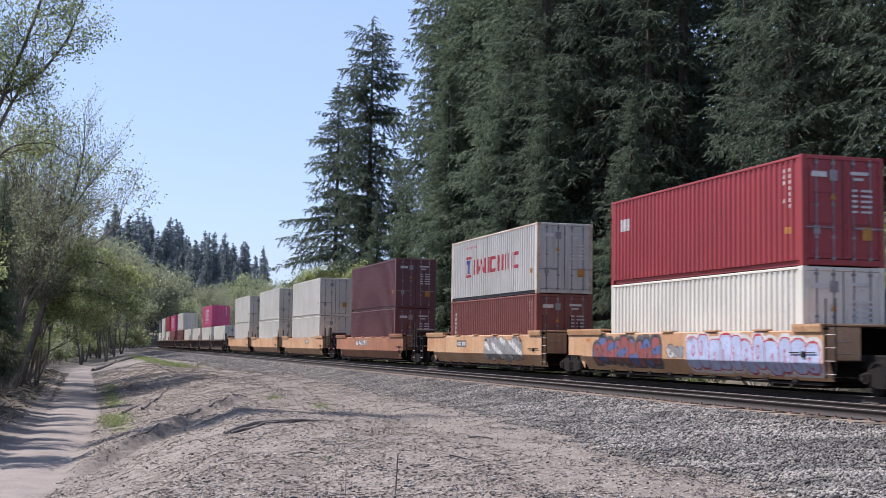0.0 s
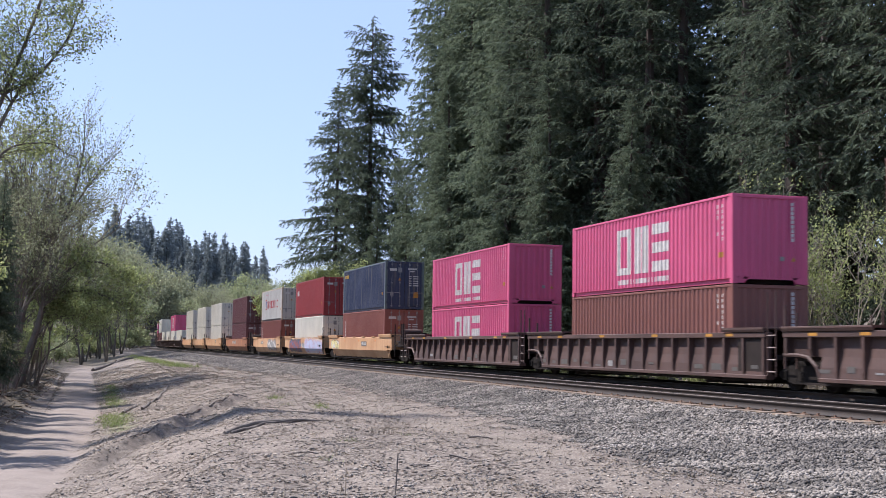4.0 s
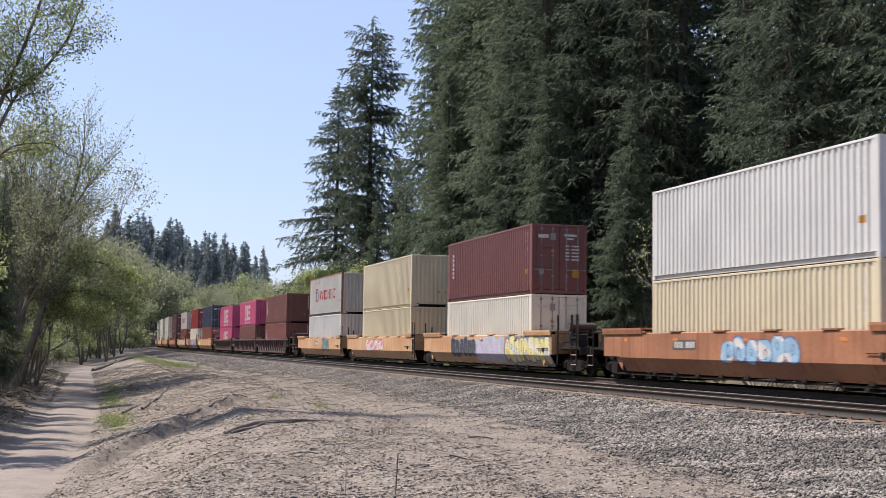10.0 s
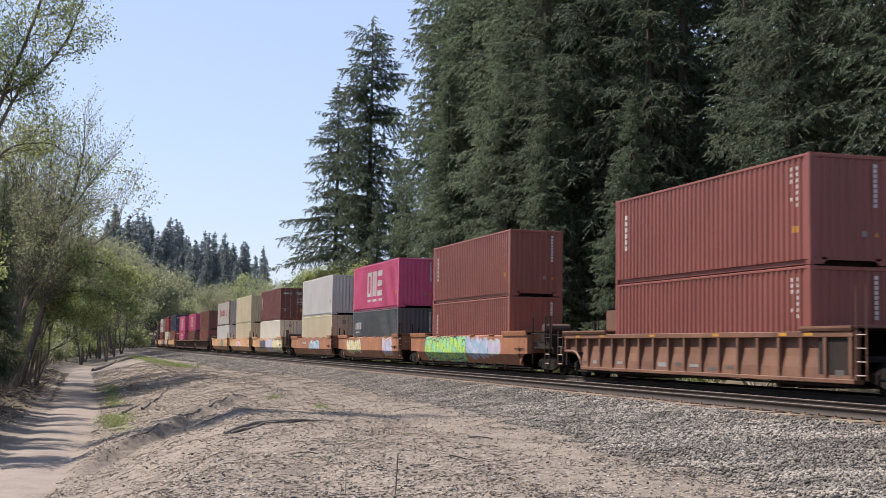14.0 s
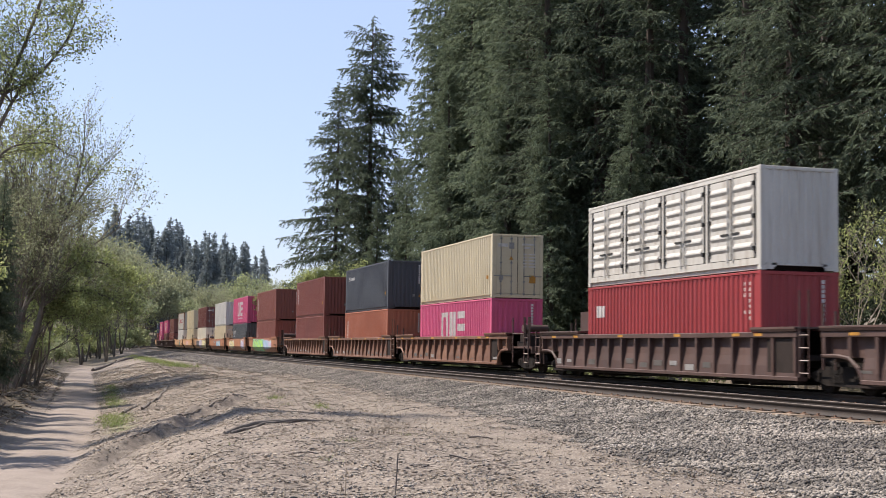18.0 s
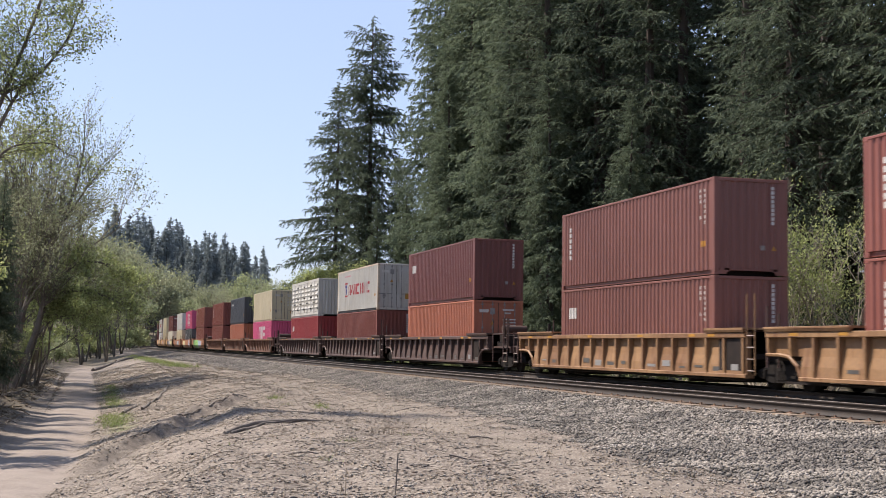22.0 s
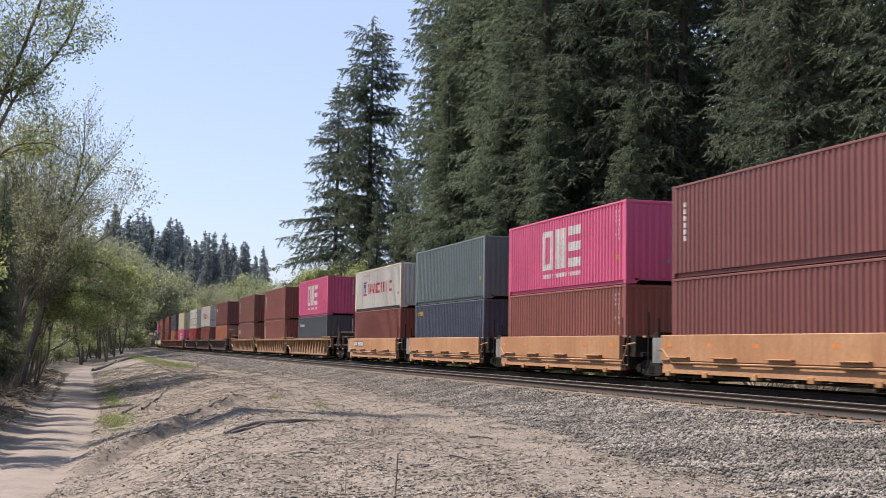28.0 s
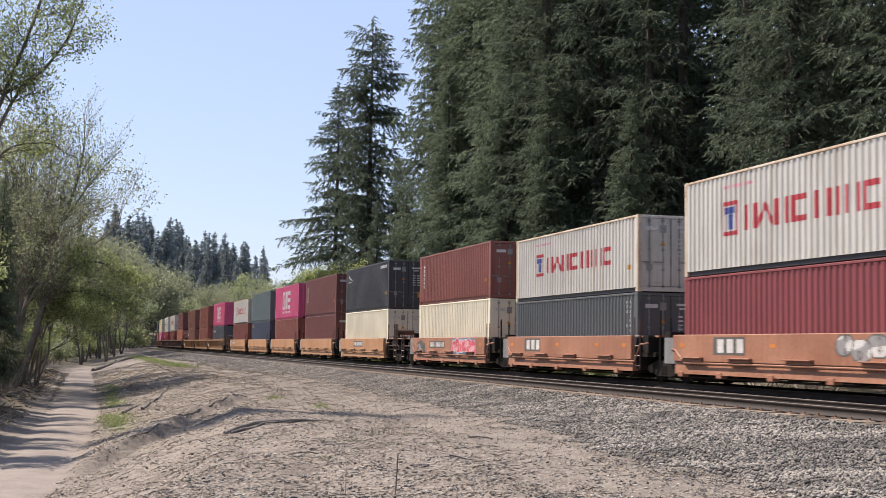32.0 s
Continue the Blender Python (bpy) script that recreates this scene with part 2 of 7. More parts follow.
    col = mix(att("shaded_soil"), col, shaded_soil)
    col = mix(att("path"), col, packed)
    col = mix(att("lane"), col, lane)
    col = mix(att("litter"), col, litter)
    col = mix(att("green"), col, green)
    L.new(col, bsdf.inputs["Base Color"])
    bsdf.inputs["Roughness"].default_value = 0.95
    b = N.new("ShaderNodeBump")
    b.inputs["Strength"].default_value, b.inputs["Distance"].default_value = 0.7, 0.03
    L.new(speck, b.inputs["Height"])
    b2 = N.new("ShaderNodeBump")
    b2.inputs["Strength"].default_value, b2.inputs["Distance"].default_value = 0.6, 0.05
    L.new(vor.outputs["Distance"], b2.inputs["Height"])
    b2.invert = True
    L.new(rng(att("ballast"), 0.0, 1.0, 0.0, 0.9), b2.inputs["Strength"])
    L.new(b.outputs[0], b2.inputs["Normal"])
    L.new(b2.outputs[0], bsdf.inputs["Normal"])
    return m


# ---------------------------------------------------------------- mesh helpers
class Geo:
    """Collects simple solids into one mesh."""

    def __init__(self):
        self.v, self.f, self.m = [], [], []

    def face(self, pts, mat=0):
        n = len(self.v)
        self.v.extend(tuple(p) for p in pts)
        self.f.append(tuple(range(n, n + len(pts))))
        self.m.append(mat)

    def box(self, x0, x1, y0, y1, z0, z1, mat=0, turn=None, c=0.0):
        """A block between two corners; c: chamfer of its edges that run along its longest side; turn: a pose for it."""
        ext = (x1 - x0, y1 - y0, z1 - z0)
        ax = max(range(3), key=lambda i: ext[i])
        lo, hi = (x0, y0, z0), (x1, y1, z1)
        a, b = [i for i in range(3) if i != ax]
        c = min(c, 0.45 * ext[a], 0.45 * ext[b])
        if c > 0:
            ring = [(lo[a] + c, lo[b]), (hi[a] - c, lo[b]), (hi[a], lo[b] + c), (hi[a], hi[b] - c),
                    (hi[a] - c, hi[b]), (lo[a] + c, hi[b]), (lo[a], hi[b] - c), (lo[a], lo[b] + c)]
        else:
            ring = [(lo[a], lo[b]), (hi[a], lo[b]), (hi[a], hi[b]), (lo[a], hi[b])]
        if ax == 1:
            ring.reverse()
        self.sweep(ring, a, b, ax, lo[ax], hi[ax], mat, turn)

    def sweep(self, ring, a, b, ax, t0, t1, mat=0, turn=None):
        n, k = len(self.v), len(ring)
        for t in (t0, t1):
            for p in ring:
                q = [0.0, 0.0, 0.0]
                q[a], q[b], q[ax] = p[0], p[1], t
                self.v.append(tuple(turn @ Vector(q)) if turn else tuple(q))
        for i in range(k):
            j = (i + 1) % k
            self.f.append((n + i, n + j, n + k + j, n + k + i))
            self.m.append(mat)
        self.f.append(tuple(n + i for i in reversed(range(k))))
        self.f.append(tuple(n + k + i for i in range(k)))
        self.m += [mat, mat]

    def tube(self, p0, p1, r0, r1=None, n=8, mat=0, caps=True):
        p0, p1 = Vector(p0), Vector(p1)
        r1 = r0 if r1 is None else r1
        d = (p1 - p0).normalized()
        u = d.orthogonal().normalized()
        w = d.cross(u)
        k = len(self.v)
        for p, r in ((p0, r0), (p1, r1)):
            for i in range(n):
                t = 2 * math.pi * i / n
                self.v.append(tuple(p + u * (r * math.cos(t)) + w * (r * math.sin(t))))
        for i in range(n):
            j = (i + 1) % n
            self.f.append((k + i, k + j, k + n + j, k + n + i))
            self.m.append(mat)
        if caps:
            self.f += [tuple(k + i for i in reversed(range(n))), tuple(k + n + i for i in range(n))]
            self.m += [mat, mat]

    def rod(self, pts, radii, n=8, mat=0):
        """One bent round bar through the points."""
        pts = [Vector(p) for p in pts]
        k, up = len(self.v), Vector((0.3, 0.2, 1))
        for i, (p, r) in enumerate(zip(pts, radii)):
            d = (pts[min(i + 1, len(pts) - 1)] - pts[max(i - 1, 0)]).normalized()
            u = d.cross(up).normalized()
            w = d.cross(u)
            for j in range(n):
                t = 2 * math.pi * j / n
                self.v.append(tuple(p + u * (r * math.cos(t)) + w * (r * math.sin(t))))
        for i in range(len(pts) - 1):
            for j in range(n):
                q = (j + 1) % n
                self.f.append((k + i * n + j, k + i * n + q, k + (i + 1) * n + q, k + (i + 1) * n + j))
                self.m.append(mat)
        self.f += [tuple(k + j for j in reversed(range(n))), tuple(k + (len(pts) - 1) * n + j for j in range(n))]
        self.m += [mat, mat]

    def pipe(self, pts, r, n=6, mat=0):
        for a, b in zip(pts, pts[1:]):
            self.tube(a, b, r, r, n, mat)

    def mesh(self, name, mats):
        me = bpy.data.meshes.new(name)
        me.from_pydata(self.v, [], self.f)
        for m in mats:
            me.materials.append(m)
        if len(mats) > 1:
            me.polygons.foreach_set("material_index", self.m)
        me.update()
        return me


def fast_mesh(name, verts, faces, mats, mat_index=None):
    """verts (n, 3) and faces (m, 3 or 4) as arrays."""
    me = bpy.data.meshes.new(name)
    k = faces.shape[1]
    me.vertices.add(len(verts))
    me.vertices.foreach_set("co", np.ascontiguousarray(verts, dtype=np.float32).ravel())
    me.loops.add(faces.size)
    me.loops.foreach_set("vertex_index", np.ascontiguousarray(faces, dtype=np.int32).ravel())
    me.polygons.add(len(faces))
    me.polygons.foreach_set("loop_start", np.arange(0, faces.size, k, dtype=np.int32))
    me.polygons.foreach_set("loop_total", np.full(len(faces), k, dtype=np.int32))
    for m in mats:
        me.materials.append(m)
    if mat_index is not None:
        me.polygons.foreach_set("material_index", np.asarray(mat_index, dtype=np.int32))
    me.update()
    me.validate()
    return me


def child(name, me, parent, m=None, mat=None, label=""):
    """One mesh object as a part of a thing; mat overrides the mesh's first material on this object alone."""
    ob = new(name, me)
    ob.parent = parent
    if m is not None:
        ob.matrix_basis = m
    if mat is not None:
        ob.material_slots[0].link = "OBJECT"
        ob.material_slots[0].material = mat
    if label:
        ob["label"] = label
    return ob


def part(name, geo, mats, parent, label="", m=None):
    mats = mats if isinstance(mats, (list, tuple)) else [mats]
    return child(name, geo.mesh(name, mats), parent, m, None, label)

# ---------------------------------------------------------------- ground and track
EDGE_Y = [-80, 0, 10, 15, 22, 30, 38, 45, 52, 62, 80, 110, 180, 260]
EDGE_X = [-9, -3.6, -0.6, 1.2, 2.6, 4.0, 5.2, 6.2, 6.3, 5.8, 5.2, 5.6, 7.5, 9]
LANE_Y = [-80, 0, 12, 20, 30, 46, 77, 120, 160, 220]
LANE_X = [-13, -7.5, -3.0, -1.5, -0.75, -0.05, 0.25, 0.6, 1.2, -2]
PATH_Y = [-80, 0, 10, 15, 22, 28, 34, 40, 46, 60, 90, 160]
PATH_X = [5.5, 5.5, 6.2, 6.9, 7.6, 8.0, 8.3, 8.3, 8.2, 9.2, 8.6, 8.4]
TOE_Y = [-80, 0, 14, 25, 43, 66, 90, 120, 300]
TOE_X = [7.5, 7.5, 7.9, 9.0, 10.4, 11.0, 10.2, 9.4, 10.5]


def wobble(x, y, scale, seed):
    """Cheap smooth noise for arrays, about -1 to 1."""
    rng = np.random.RandomState(seed)
    out = np.zeros_like(x)
    for i in range(6):
        a, ph, f = rng.uniform(0, 6.28), rng.uniform(0, 6.28), rng.uniform(0.6, 1.7) / scale
        out = out + np.sin((x * math.cos(a) + y * math.sin(a)) * f * 6.28 + ph)
    return out / 3.0


def smooth(t):
    t = np.clip(t, 0, 1)
    return t * t * (3 - 2 * t)


def land(x, y):
    """Height of the ground and the shares of ballast, lane, litter and green on it."""
    x, y = np.asarray(x, float), np.asarray(y, float)
    lx = x - sway(y)
    base = GRADE * np.clip(y, -600, 900)
    edge = np.interp(y, EDGE_Y, EDGE_X) + 0.25 * wobble(x, y, 5.0, 3) + 0.12 * wobble(x, y, 1.6, 4)
    lane = np.interp(y, LANE_Y, LANE_X)
    toe = np.interp(y, TOE_Y, TOE_X) + 0.25 * wobble(x, y, 4.0, 5)
    plateau = -0.66 + 0.05 * wobble(x, y, 7.0, 6) + 0.035 * wobble(x, y, 2.2, 7) + 0.015 * wobble(x, y, 0.9, 8)
    low = -1.57 + 0.012 * wobble(x, y, 6.0, 9)
    # bank between the lane and the plateau
    foot = lane + 1.15
    t = np.clip((x - foot) / np.maximum(edge - foot, 0.8), 0, 1)
    z = low + (plateau - low) * (0.75 * t + 0.25 * smooth(t)) + 0.03 * wobble(x, y, 1.1, 10) * np.sin(np.pi * t)
    # raw berm that runs down from the plateau to the lane, steep on the near side
    q = (-x * 3.0 + (y - 26.4)) / 3.162 + 0.05 * wobble(x, y, 6.0, 21)
    ends = smooth((x + 0.2) / 1.0) * smooth((6.1 - x) / 1.5) * smooth((62 - y) / 8)
    z = z + ends * (0.22 * (smooth((q + 0.36) / 0.34) - smooth((q - 0.05) / 2.6)) - 0.05 * np.exp(-((q + 0.75) / 0.4) ** 2))
    z = z + 0.035 * wobble(x, y, 1.7, 22) * np.sin(np.pi * t) * smooth((y - 26) / 8)
    # wheel ruts, then the verge and the wood on the far side of the lane
    d = x - lane
    z = z + 0.02 * wobble(x, y, 0.8, 23) * smooth(t * 4)
    z = np.where((d > -1.5) & (d < 1.5), z - 0.05 * (np.exp(-((d - 0.75) / 0.25) ** 2) + np.exp(-((d + 0.75) / 0.25) ** 2)), z)
    verge = smooth((-d - 1.15) / 1.4)
    z = z + verge * (0.22 + 0.12 * wobble(x, y, 2.5, 11)) * (x < lane)
    # ballast bed of both tracks
    up = np.clip((lx - toe) / (13.15 - toe), 0, 1)
    bed = -0.235 + 0.012 * wobble(x, y, 0.7, 12)
    z = np.where(lx > toe, plateau + (bed - plateau) * (0.25 * up + 0.75 * up ** 1.5), z)
    z = np.where(lx > 13.15, bed, z)
    down = smooth((lx - 20.9) / 1.5)
    z = np.where(lx > 20.9, bed + (-0.95 - bed) * down, z)
    far = smooth((lx - 22.5) / 8)
    z = np.where(lx > 22.4, -0.95 + far * (0.55 + 0.25 * wobble(x, y, 6, 13)), z)
    hill = 26 * smooth((y - 380) / 220) * smooth((lx + 160) / 120)
    rise = 14 * smooth((lx - 60) / 120)
    z = z + base + hill + rise
    ball = smooth((lx - toe + 0.35 * wobble(x, y, 0.8, 14)) / 0.7) * (lx < 22.2)
    road = smooth((1.15 - abs(d) + 0.15 * wobble(x, y, 1.5, 15)) / 0.5)
    litter = np.maximum(smooth((-d - 1.3) / 0.8) * (x < lane), smooth((lx - 24.5) / 2.0))
    litter = np.maximum(litter, smooth((y - 125) / 30) * smooth((7.5 - lx) / 1.5))
    litter = np.maximum(litter, smooth((y - 230) / 40) * (lx < 9))
    # strip along the berm's steep face, where earth and painted shade darken it
    shaded_soil = ends * smooth((0.42 - abs(q + 0.2) + 0.18 * wobble(x, y, 0.7, 19)) / 0.3) * smooth((wobble(x, y, 2.3, 20) + 0.9) * 1.4)
    path = smooth((0.95 - abs(x - np.interp(y, PATH_Y, PATH_X) + 0.25 * wobble(x, y, 3.0, 18)))/ 0.7) * (lx < toe)
    green = smooth((lx - 21.8 + 0.4 * wobble(x, y, 1.1, 16)) / 0.6) * smooth((25.0 - lx) / 1.0)
    green = np.maximum(green, 0.8 * smooth((0.5 - abs(d - 1.75)) / 0.35) * smooth((wobble(x, y, 9, 17) + 0.1) * 3) * smooth((y - 28) / 6) * smooth((75 - y) / 10))
    return z, ball, road, litter, green, path, shaded_soil


def lines(spans):
    out = []
    for a, b, step in spans:
        out += list(np.arange(a, b, step))
    return np.array(out)


xs = lines([(-2600, -600, 400), (-600, -120, 60), (-120, -30, 8), (-30, -10, 1.0), (-10, -3, 0.5), (-3, 13.4, 0.22), (13.4, 24, 0.5), (24, 40, 1.0), (40, 130, 8), (130, 600, 50), (600, 2601, 400)])
ys = lines([(-1500, -600, 300), (-600, -60, 30), (-60, 8, 3), (8, 60, 0.27), (60, 110, 0.9), (110, 330, 3), (330, 900, 12), (900, 4001, 310)])
gx, gy = np.meshgrid(xs, ys)
gz, g_ball, g_lane, g_litter, g_green, g_path, g_shaded_soil = land(gx, gy)
nx, ny = len(xs), len(ys)
ii = (np.arange(ny - 1)[:, None] * nx + np.arange(nx - 1)[None, :]).ravel()
ground_me = fast_mesh("ground", np.stack([gx.ravel(), gy.ravel(), gz.ravel()], 1), np.stack([ii, ii + 1, ii + nx + 1, ii + nx], 1), [ground_material()])
for key, arr in (("ballast", g_ball), ("lane", g_lane), ("litter", g_litter), ("green", g_green), ("path", g_path), ("shaded_soil", g_shaded_soil)):
    ground_me.attributes.new(key, "FLOAT", "POINT").data.foreach_set("value", arr.astype(np.float32).ravel())
ground_me.polygons.foreach_set("use_smooth", np.ones(len(ground_me.polygons), dtype=bool))
tagged(new("ground", ground_me), "pale gravelly railside ground with a rutted dirt lane below a bank", "ground", kind="structure")


def ground_z(x, y):
    return float(land(np.array([x]), np.array([y]))[0][0])


RAIL_RING = [(-0.075, -0.185), (0.075, -0.185), (0.075, -0.17), (0.012, -0.15), (0.012, -0.05), (0.037, -0.035), (0.037, -0.004), (0.03, 0.0),
             (-0.03, 0.0), (-0.037, -0.004), (-0.037, -0.035), (-0.012, -0.05), (-0.012, -0.15), (-0.075, -0.17)]


def rail(parent, off):
    stations = list(np.arange(-560, 0, 20.0)) + list(np.arange(0, 300, 5.0)) + list(np.arange(300, 860, 10.0))
    k = len(RAIL_RING)
    verts, faces, mi = [], [], []
    for s in stations:
        p, h = on_track(s, off)
        for a, b in RAIL_RING:
            verts.append((p.x + a * math.cos(h), p.y - a * math.sin(h), p.z + b))
    for i in range(len(stations) - 1):
        for j in range(k):
            q = (j + 1) % k
            faces.append((i * k + j, i * k + q, (i + 1) * k + q, (i + 1) * k + j))
            mi.append(1 if j in (6, 7, 8) else 0)
    child("rail", fast_mesh("rail", np.array(verts), np.array(faces), [RAIL, RAILHEAD], mi), parent)


def tie_mesh():
    g = Geo()
    g.box(-1.3, 1.3, -0.115, 0.115, -0.37, -0.187, c=0.012)
    return g.mesh("tie", [TIE])


def track(centre, near_parts, label):
    """Rails on ties with plates and spikes; near_parts: ties as parts along that stretch, the rest joined."""
    root = tagged(new("railway_track"), label, "railway track", kind="structure")
    for side in (-0.7555, 0.7555):
        rail(root, centre + side)
    me = tie_mesh()
    rest_v, rest_f = [], []
    plates = Geo()
    bv = np.array([v.co[:] for v in me.vertices])
    bf = [tuple(p.vertices) for p in me.polygons]
    jit = random.Random(5)
    for i in range(int(-120 / 0.53), int(330 / 0.53)):
        s = i * 0.53 + jit.uniform(-0.03, 0.03)
        p, h = on_track(s, centre)
        turn = pose(p.x + jit.uniform(-0.05, 0.05), p.y, p.z - jit.uniform(0, 0.012), 0, 0, -math.degrees(h) + jit.uniform(-0.7, 0.7))
        if near_parts[0] < s < near_parts[1]:
            child("tie", me, root, turn)
        else:
            n = len(rest_v)
            rest_v += [tuple(turn @ Vector(v)) for v in bv]
            rest_f += [tuple(n + a for a in f) for f in bf]
        if -20 < s < 130:
            for side in (-0.7555, 0.7555):
                plates.box(side - 0.18, side + 0.18, -0.09, 0.09, -0.186, -0.172, turn=turn)
                for a in (-0.11, 0.11):
                    plates.box(side + a - 0.015, side + a + 0.015, 0.03, 0.06, -0.175, -0.14, turn=turn)
                plates.box(side - 0.09, side + 0.09, 0.13, 0.16, -0.19, -0.15, turn=turn)
    m = bpy.data.meshes.new("ties")
    m.from_pydata(rest_v, [], rest_f)
    m.materials.append(TIE)
    tagged(child("tie_row", m, root), kind="stuff")
    tagged(part("tie_plate_row", plates, PLATE, root), kind="stuff")
    return root


track(NEAR, (8, 100), "empty railway track with rusty rails on weathered wooden ties")
track(CENTRE, (10, 70), "railway track under the moving train with worn rails")


def rocks(n, pts, size, squash, seed):
    """n low stones: a jittered octahedron each, turned at random."""
    r = np.random.RandomState(seed)
    base = np.array([(1, 0, 0), (-1, 0, 0), (0, 1, 0), (0, -1, 0), (0, 0, 1), (0, 0, -1)], float)
    tri = np.array([(0, 2, 4), (2, 1, 4), (1, 3, 4), (3, 0, 4), (2, 0, 5), (1, 2, 5), (3, 1, 5), (0, 3, 5)])
    v = np.repeat(base[None], n, 0) * r.uniform(0.6, 1.25, (n, 6, 1))
    v = v + r.uniform(-0.25, 0.25, (n, 6, 3))
    v = v * (size * r.uniform(0.55, 1.35, (n, 1, 1))) * np.array(squash)
    a, b = r.uniform(0, 6.28, n), r.uniform(-0.6, 0.6, n)
    ca, sa, cb, sb = np.cos(a), np.sin(a), np.cos(b), np.sin(b)
    x, y, z = v[..., 0], v[..., 1], v[..., 2]
    x, z = x * cb[:, None] + z * sb[:, None], -x * sb[:, None] + z * cb[:, None]
    x, y = x * ca[:, None] - y * sa[:, None], x * sa[:, None] + y * ca[:, None]
    v = np.stack([x, y, z], -1) + pts[:, None, :]
    return v.reshape(-1, 3), (tri[None] + 6 * np.arange(n)[:, None, None]).reshape(-1, 3)


def scatter(n, x0, x1, y0, y1, seed, keep, near=1.0):
    """Places on the ground in a stretch, thinning with distance, where keep(ballast, lane, litter) holds."""
    r = np.random.RandomState(seed)
    x = r.uniform(x0, x1, n)
    y = y0 + (y1 - y0) * r.uniform(0, 1, n) ** near
    z, ball, lane, litter, green, path, shaded_soil = land(x, y)
    ok = keep(ball, np.maximum(lane, 0.8 * np.maximum(path, shaded_soil) * (r.uniform(0, 1, n) < 0.5)), litter, r.uniform(0, 1, n))
    return np.stack([x, y, z], 1)[ok]


p = scatter(125000, 6.5, 13.36, 9, 85, 1, lambda b, l, t, r: r < b, 1.7)
v, f = rocks(len(p), p + np.array([0, 0, 0.014]), 0.032, (1.4, 0.7, 0.7), 2)
tagged(new("ballast", fast_mesh("ballast", v, f, [STONE])), "angular grey crushed stone sloping up to the track", "ballast", kind="stuff")
p = scatter(5000, 14.0, 18.6, 9, 75, 9, lambda b, l, t, r: r < b, 1.6)
v, f = rocks(len(p), p + np.array([0, 0, 0.015]), 0.042, (1.0, 0.8, 0.65), 12)
tagged(new("ballast", fast_mesh("ballast", v, f, [STONE])), "angular grey crushed stone between the two tracks", "ballast", kind="stuff")


def shards(pts, size, seed):
    """Flat slivers of bark and wood, four faces each."""
    r = np.random.RandomState(seed)
    n = len(pts)
    ln, wd = size * r.uniform(0.5, 1.6, n) * r.uniform(0.7, 1.8, n), size * r.uniform(0.15, 0.4, n)
    a = np.where(r.uniform(0, 1, n) < 0.65, r.normal(1.25, 0.4, n), r.uniform(0, 6.28, n))
    d = np.stack([np.cos(a), np.sin(a), r.uniform(-0.07, 0.07, n)], 1)
    w = np.stack([-np.sin(a), np.cos(a), r.uniform(-0.28, 0.28, n)], 1)
    up = np.array([0, 0, 1.0])
    v = np.stack([pts - d * ln[:, None], pts + w * wd[:, None] - up * 0.01, pts + d * ln[:, None], pts - w * wd[:, None] + up * (wd * 0.35)[:, None]], 1)
    tri = np.array([(0, 1, 2), (0, 2, 3), (0, 3, 1), (1, 3, 2)])
    return v.reshape(-1, 3), (tri[None] + 4 * np.arange(n)[:, None, None]).reshape(-1, 3)


p = scatter(190000, -1, 11.5, 11, 110, 3, lambda b, l, t, r: (r > b) & (l < 0.3 + 0.4 * (r > 0.9)) & (t < 0.4), 1.8)
p = p[np.random.RandomState(71).uniform(0, 1, len(p)) < 0.70 + 0.45 * wobble(p[:, 0], p[:, 1], 2.0, 70)]
far = np.clip(p[:, 1] / 32, 0.95, 2.2)
v, f = shards(p + np.array([0, 0, 0.006]), 0.034 * far, 4)
tagged(new("wood_chips", fast_mesh("wood_chips", v, f, [CHIP])), "pale bark and wood chips strewn on the bank", "wood chips", kind="stuff")
p = scatter(9000, -1, 11.5, 11, 90, 31, lambda b, l, t, r: (r > b) & (l < 0.3) & (t < 0.4), 1.5)
v, f = rocks(len(p), p + np.array([0, 0, 0.002]), 0.035, (1.1, 0.8, 0.5), 32)
tagged(new("loose_stones", fast_mesh("loose_stones", v, f, [STONE])), "loose grey stones lying on the dirt bank", "stones", kind="stuff")
p = scatter(15000, 5, 14.0, 70, 190, 61, lambda b, l, t, r: (r < b) & (t < 0.4), 1.4)
v, f = rocks(len(p), p + np.array([0, 0, 0.02]), 0.075, (1.0, 0.8, 0.65), 62)
tagged(new("ballast", fast_mesh("ballast", v, f, [STONE])), "grey crushed stone along the far stretch of track", "ballast", kind="stuff")
p = scatter(9000, -9, 0.5, 25, 110, 5, lambda b, l, t, r: r < t, 1.3)
v, f = rocks(len(p), p + np.array([0, 0, 0.03]), 0.09, (2.6, 0.3, 0.3), 6)
tagged(new("woodland_litter", fast_mesh("woodland_litter", v, f, [DRY])), "grey fallen sticks and dead leaves beside the lane", "litter", kind="stuff")


p = scatter(5200, -6, 0.2, 26, 105, 81, lambda b, l, t, r: (t > 0.25) & (l < 0.4), 1.2)
v, f = shards(p + np.array([0, 0, 0.03]), 0.075, 82)
tagged(new("wood_chips", fast_mesh("wood_chips", v, f, [CHIP])), "pale broken sticks and bark along the lane's verge", "wood chips", kind="stuff")


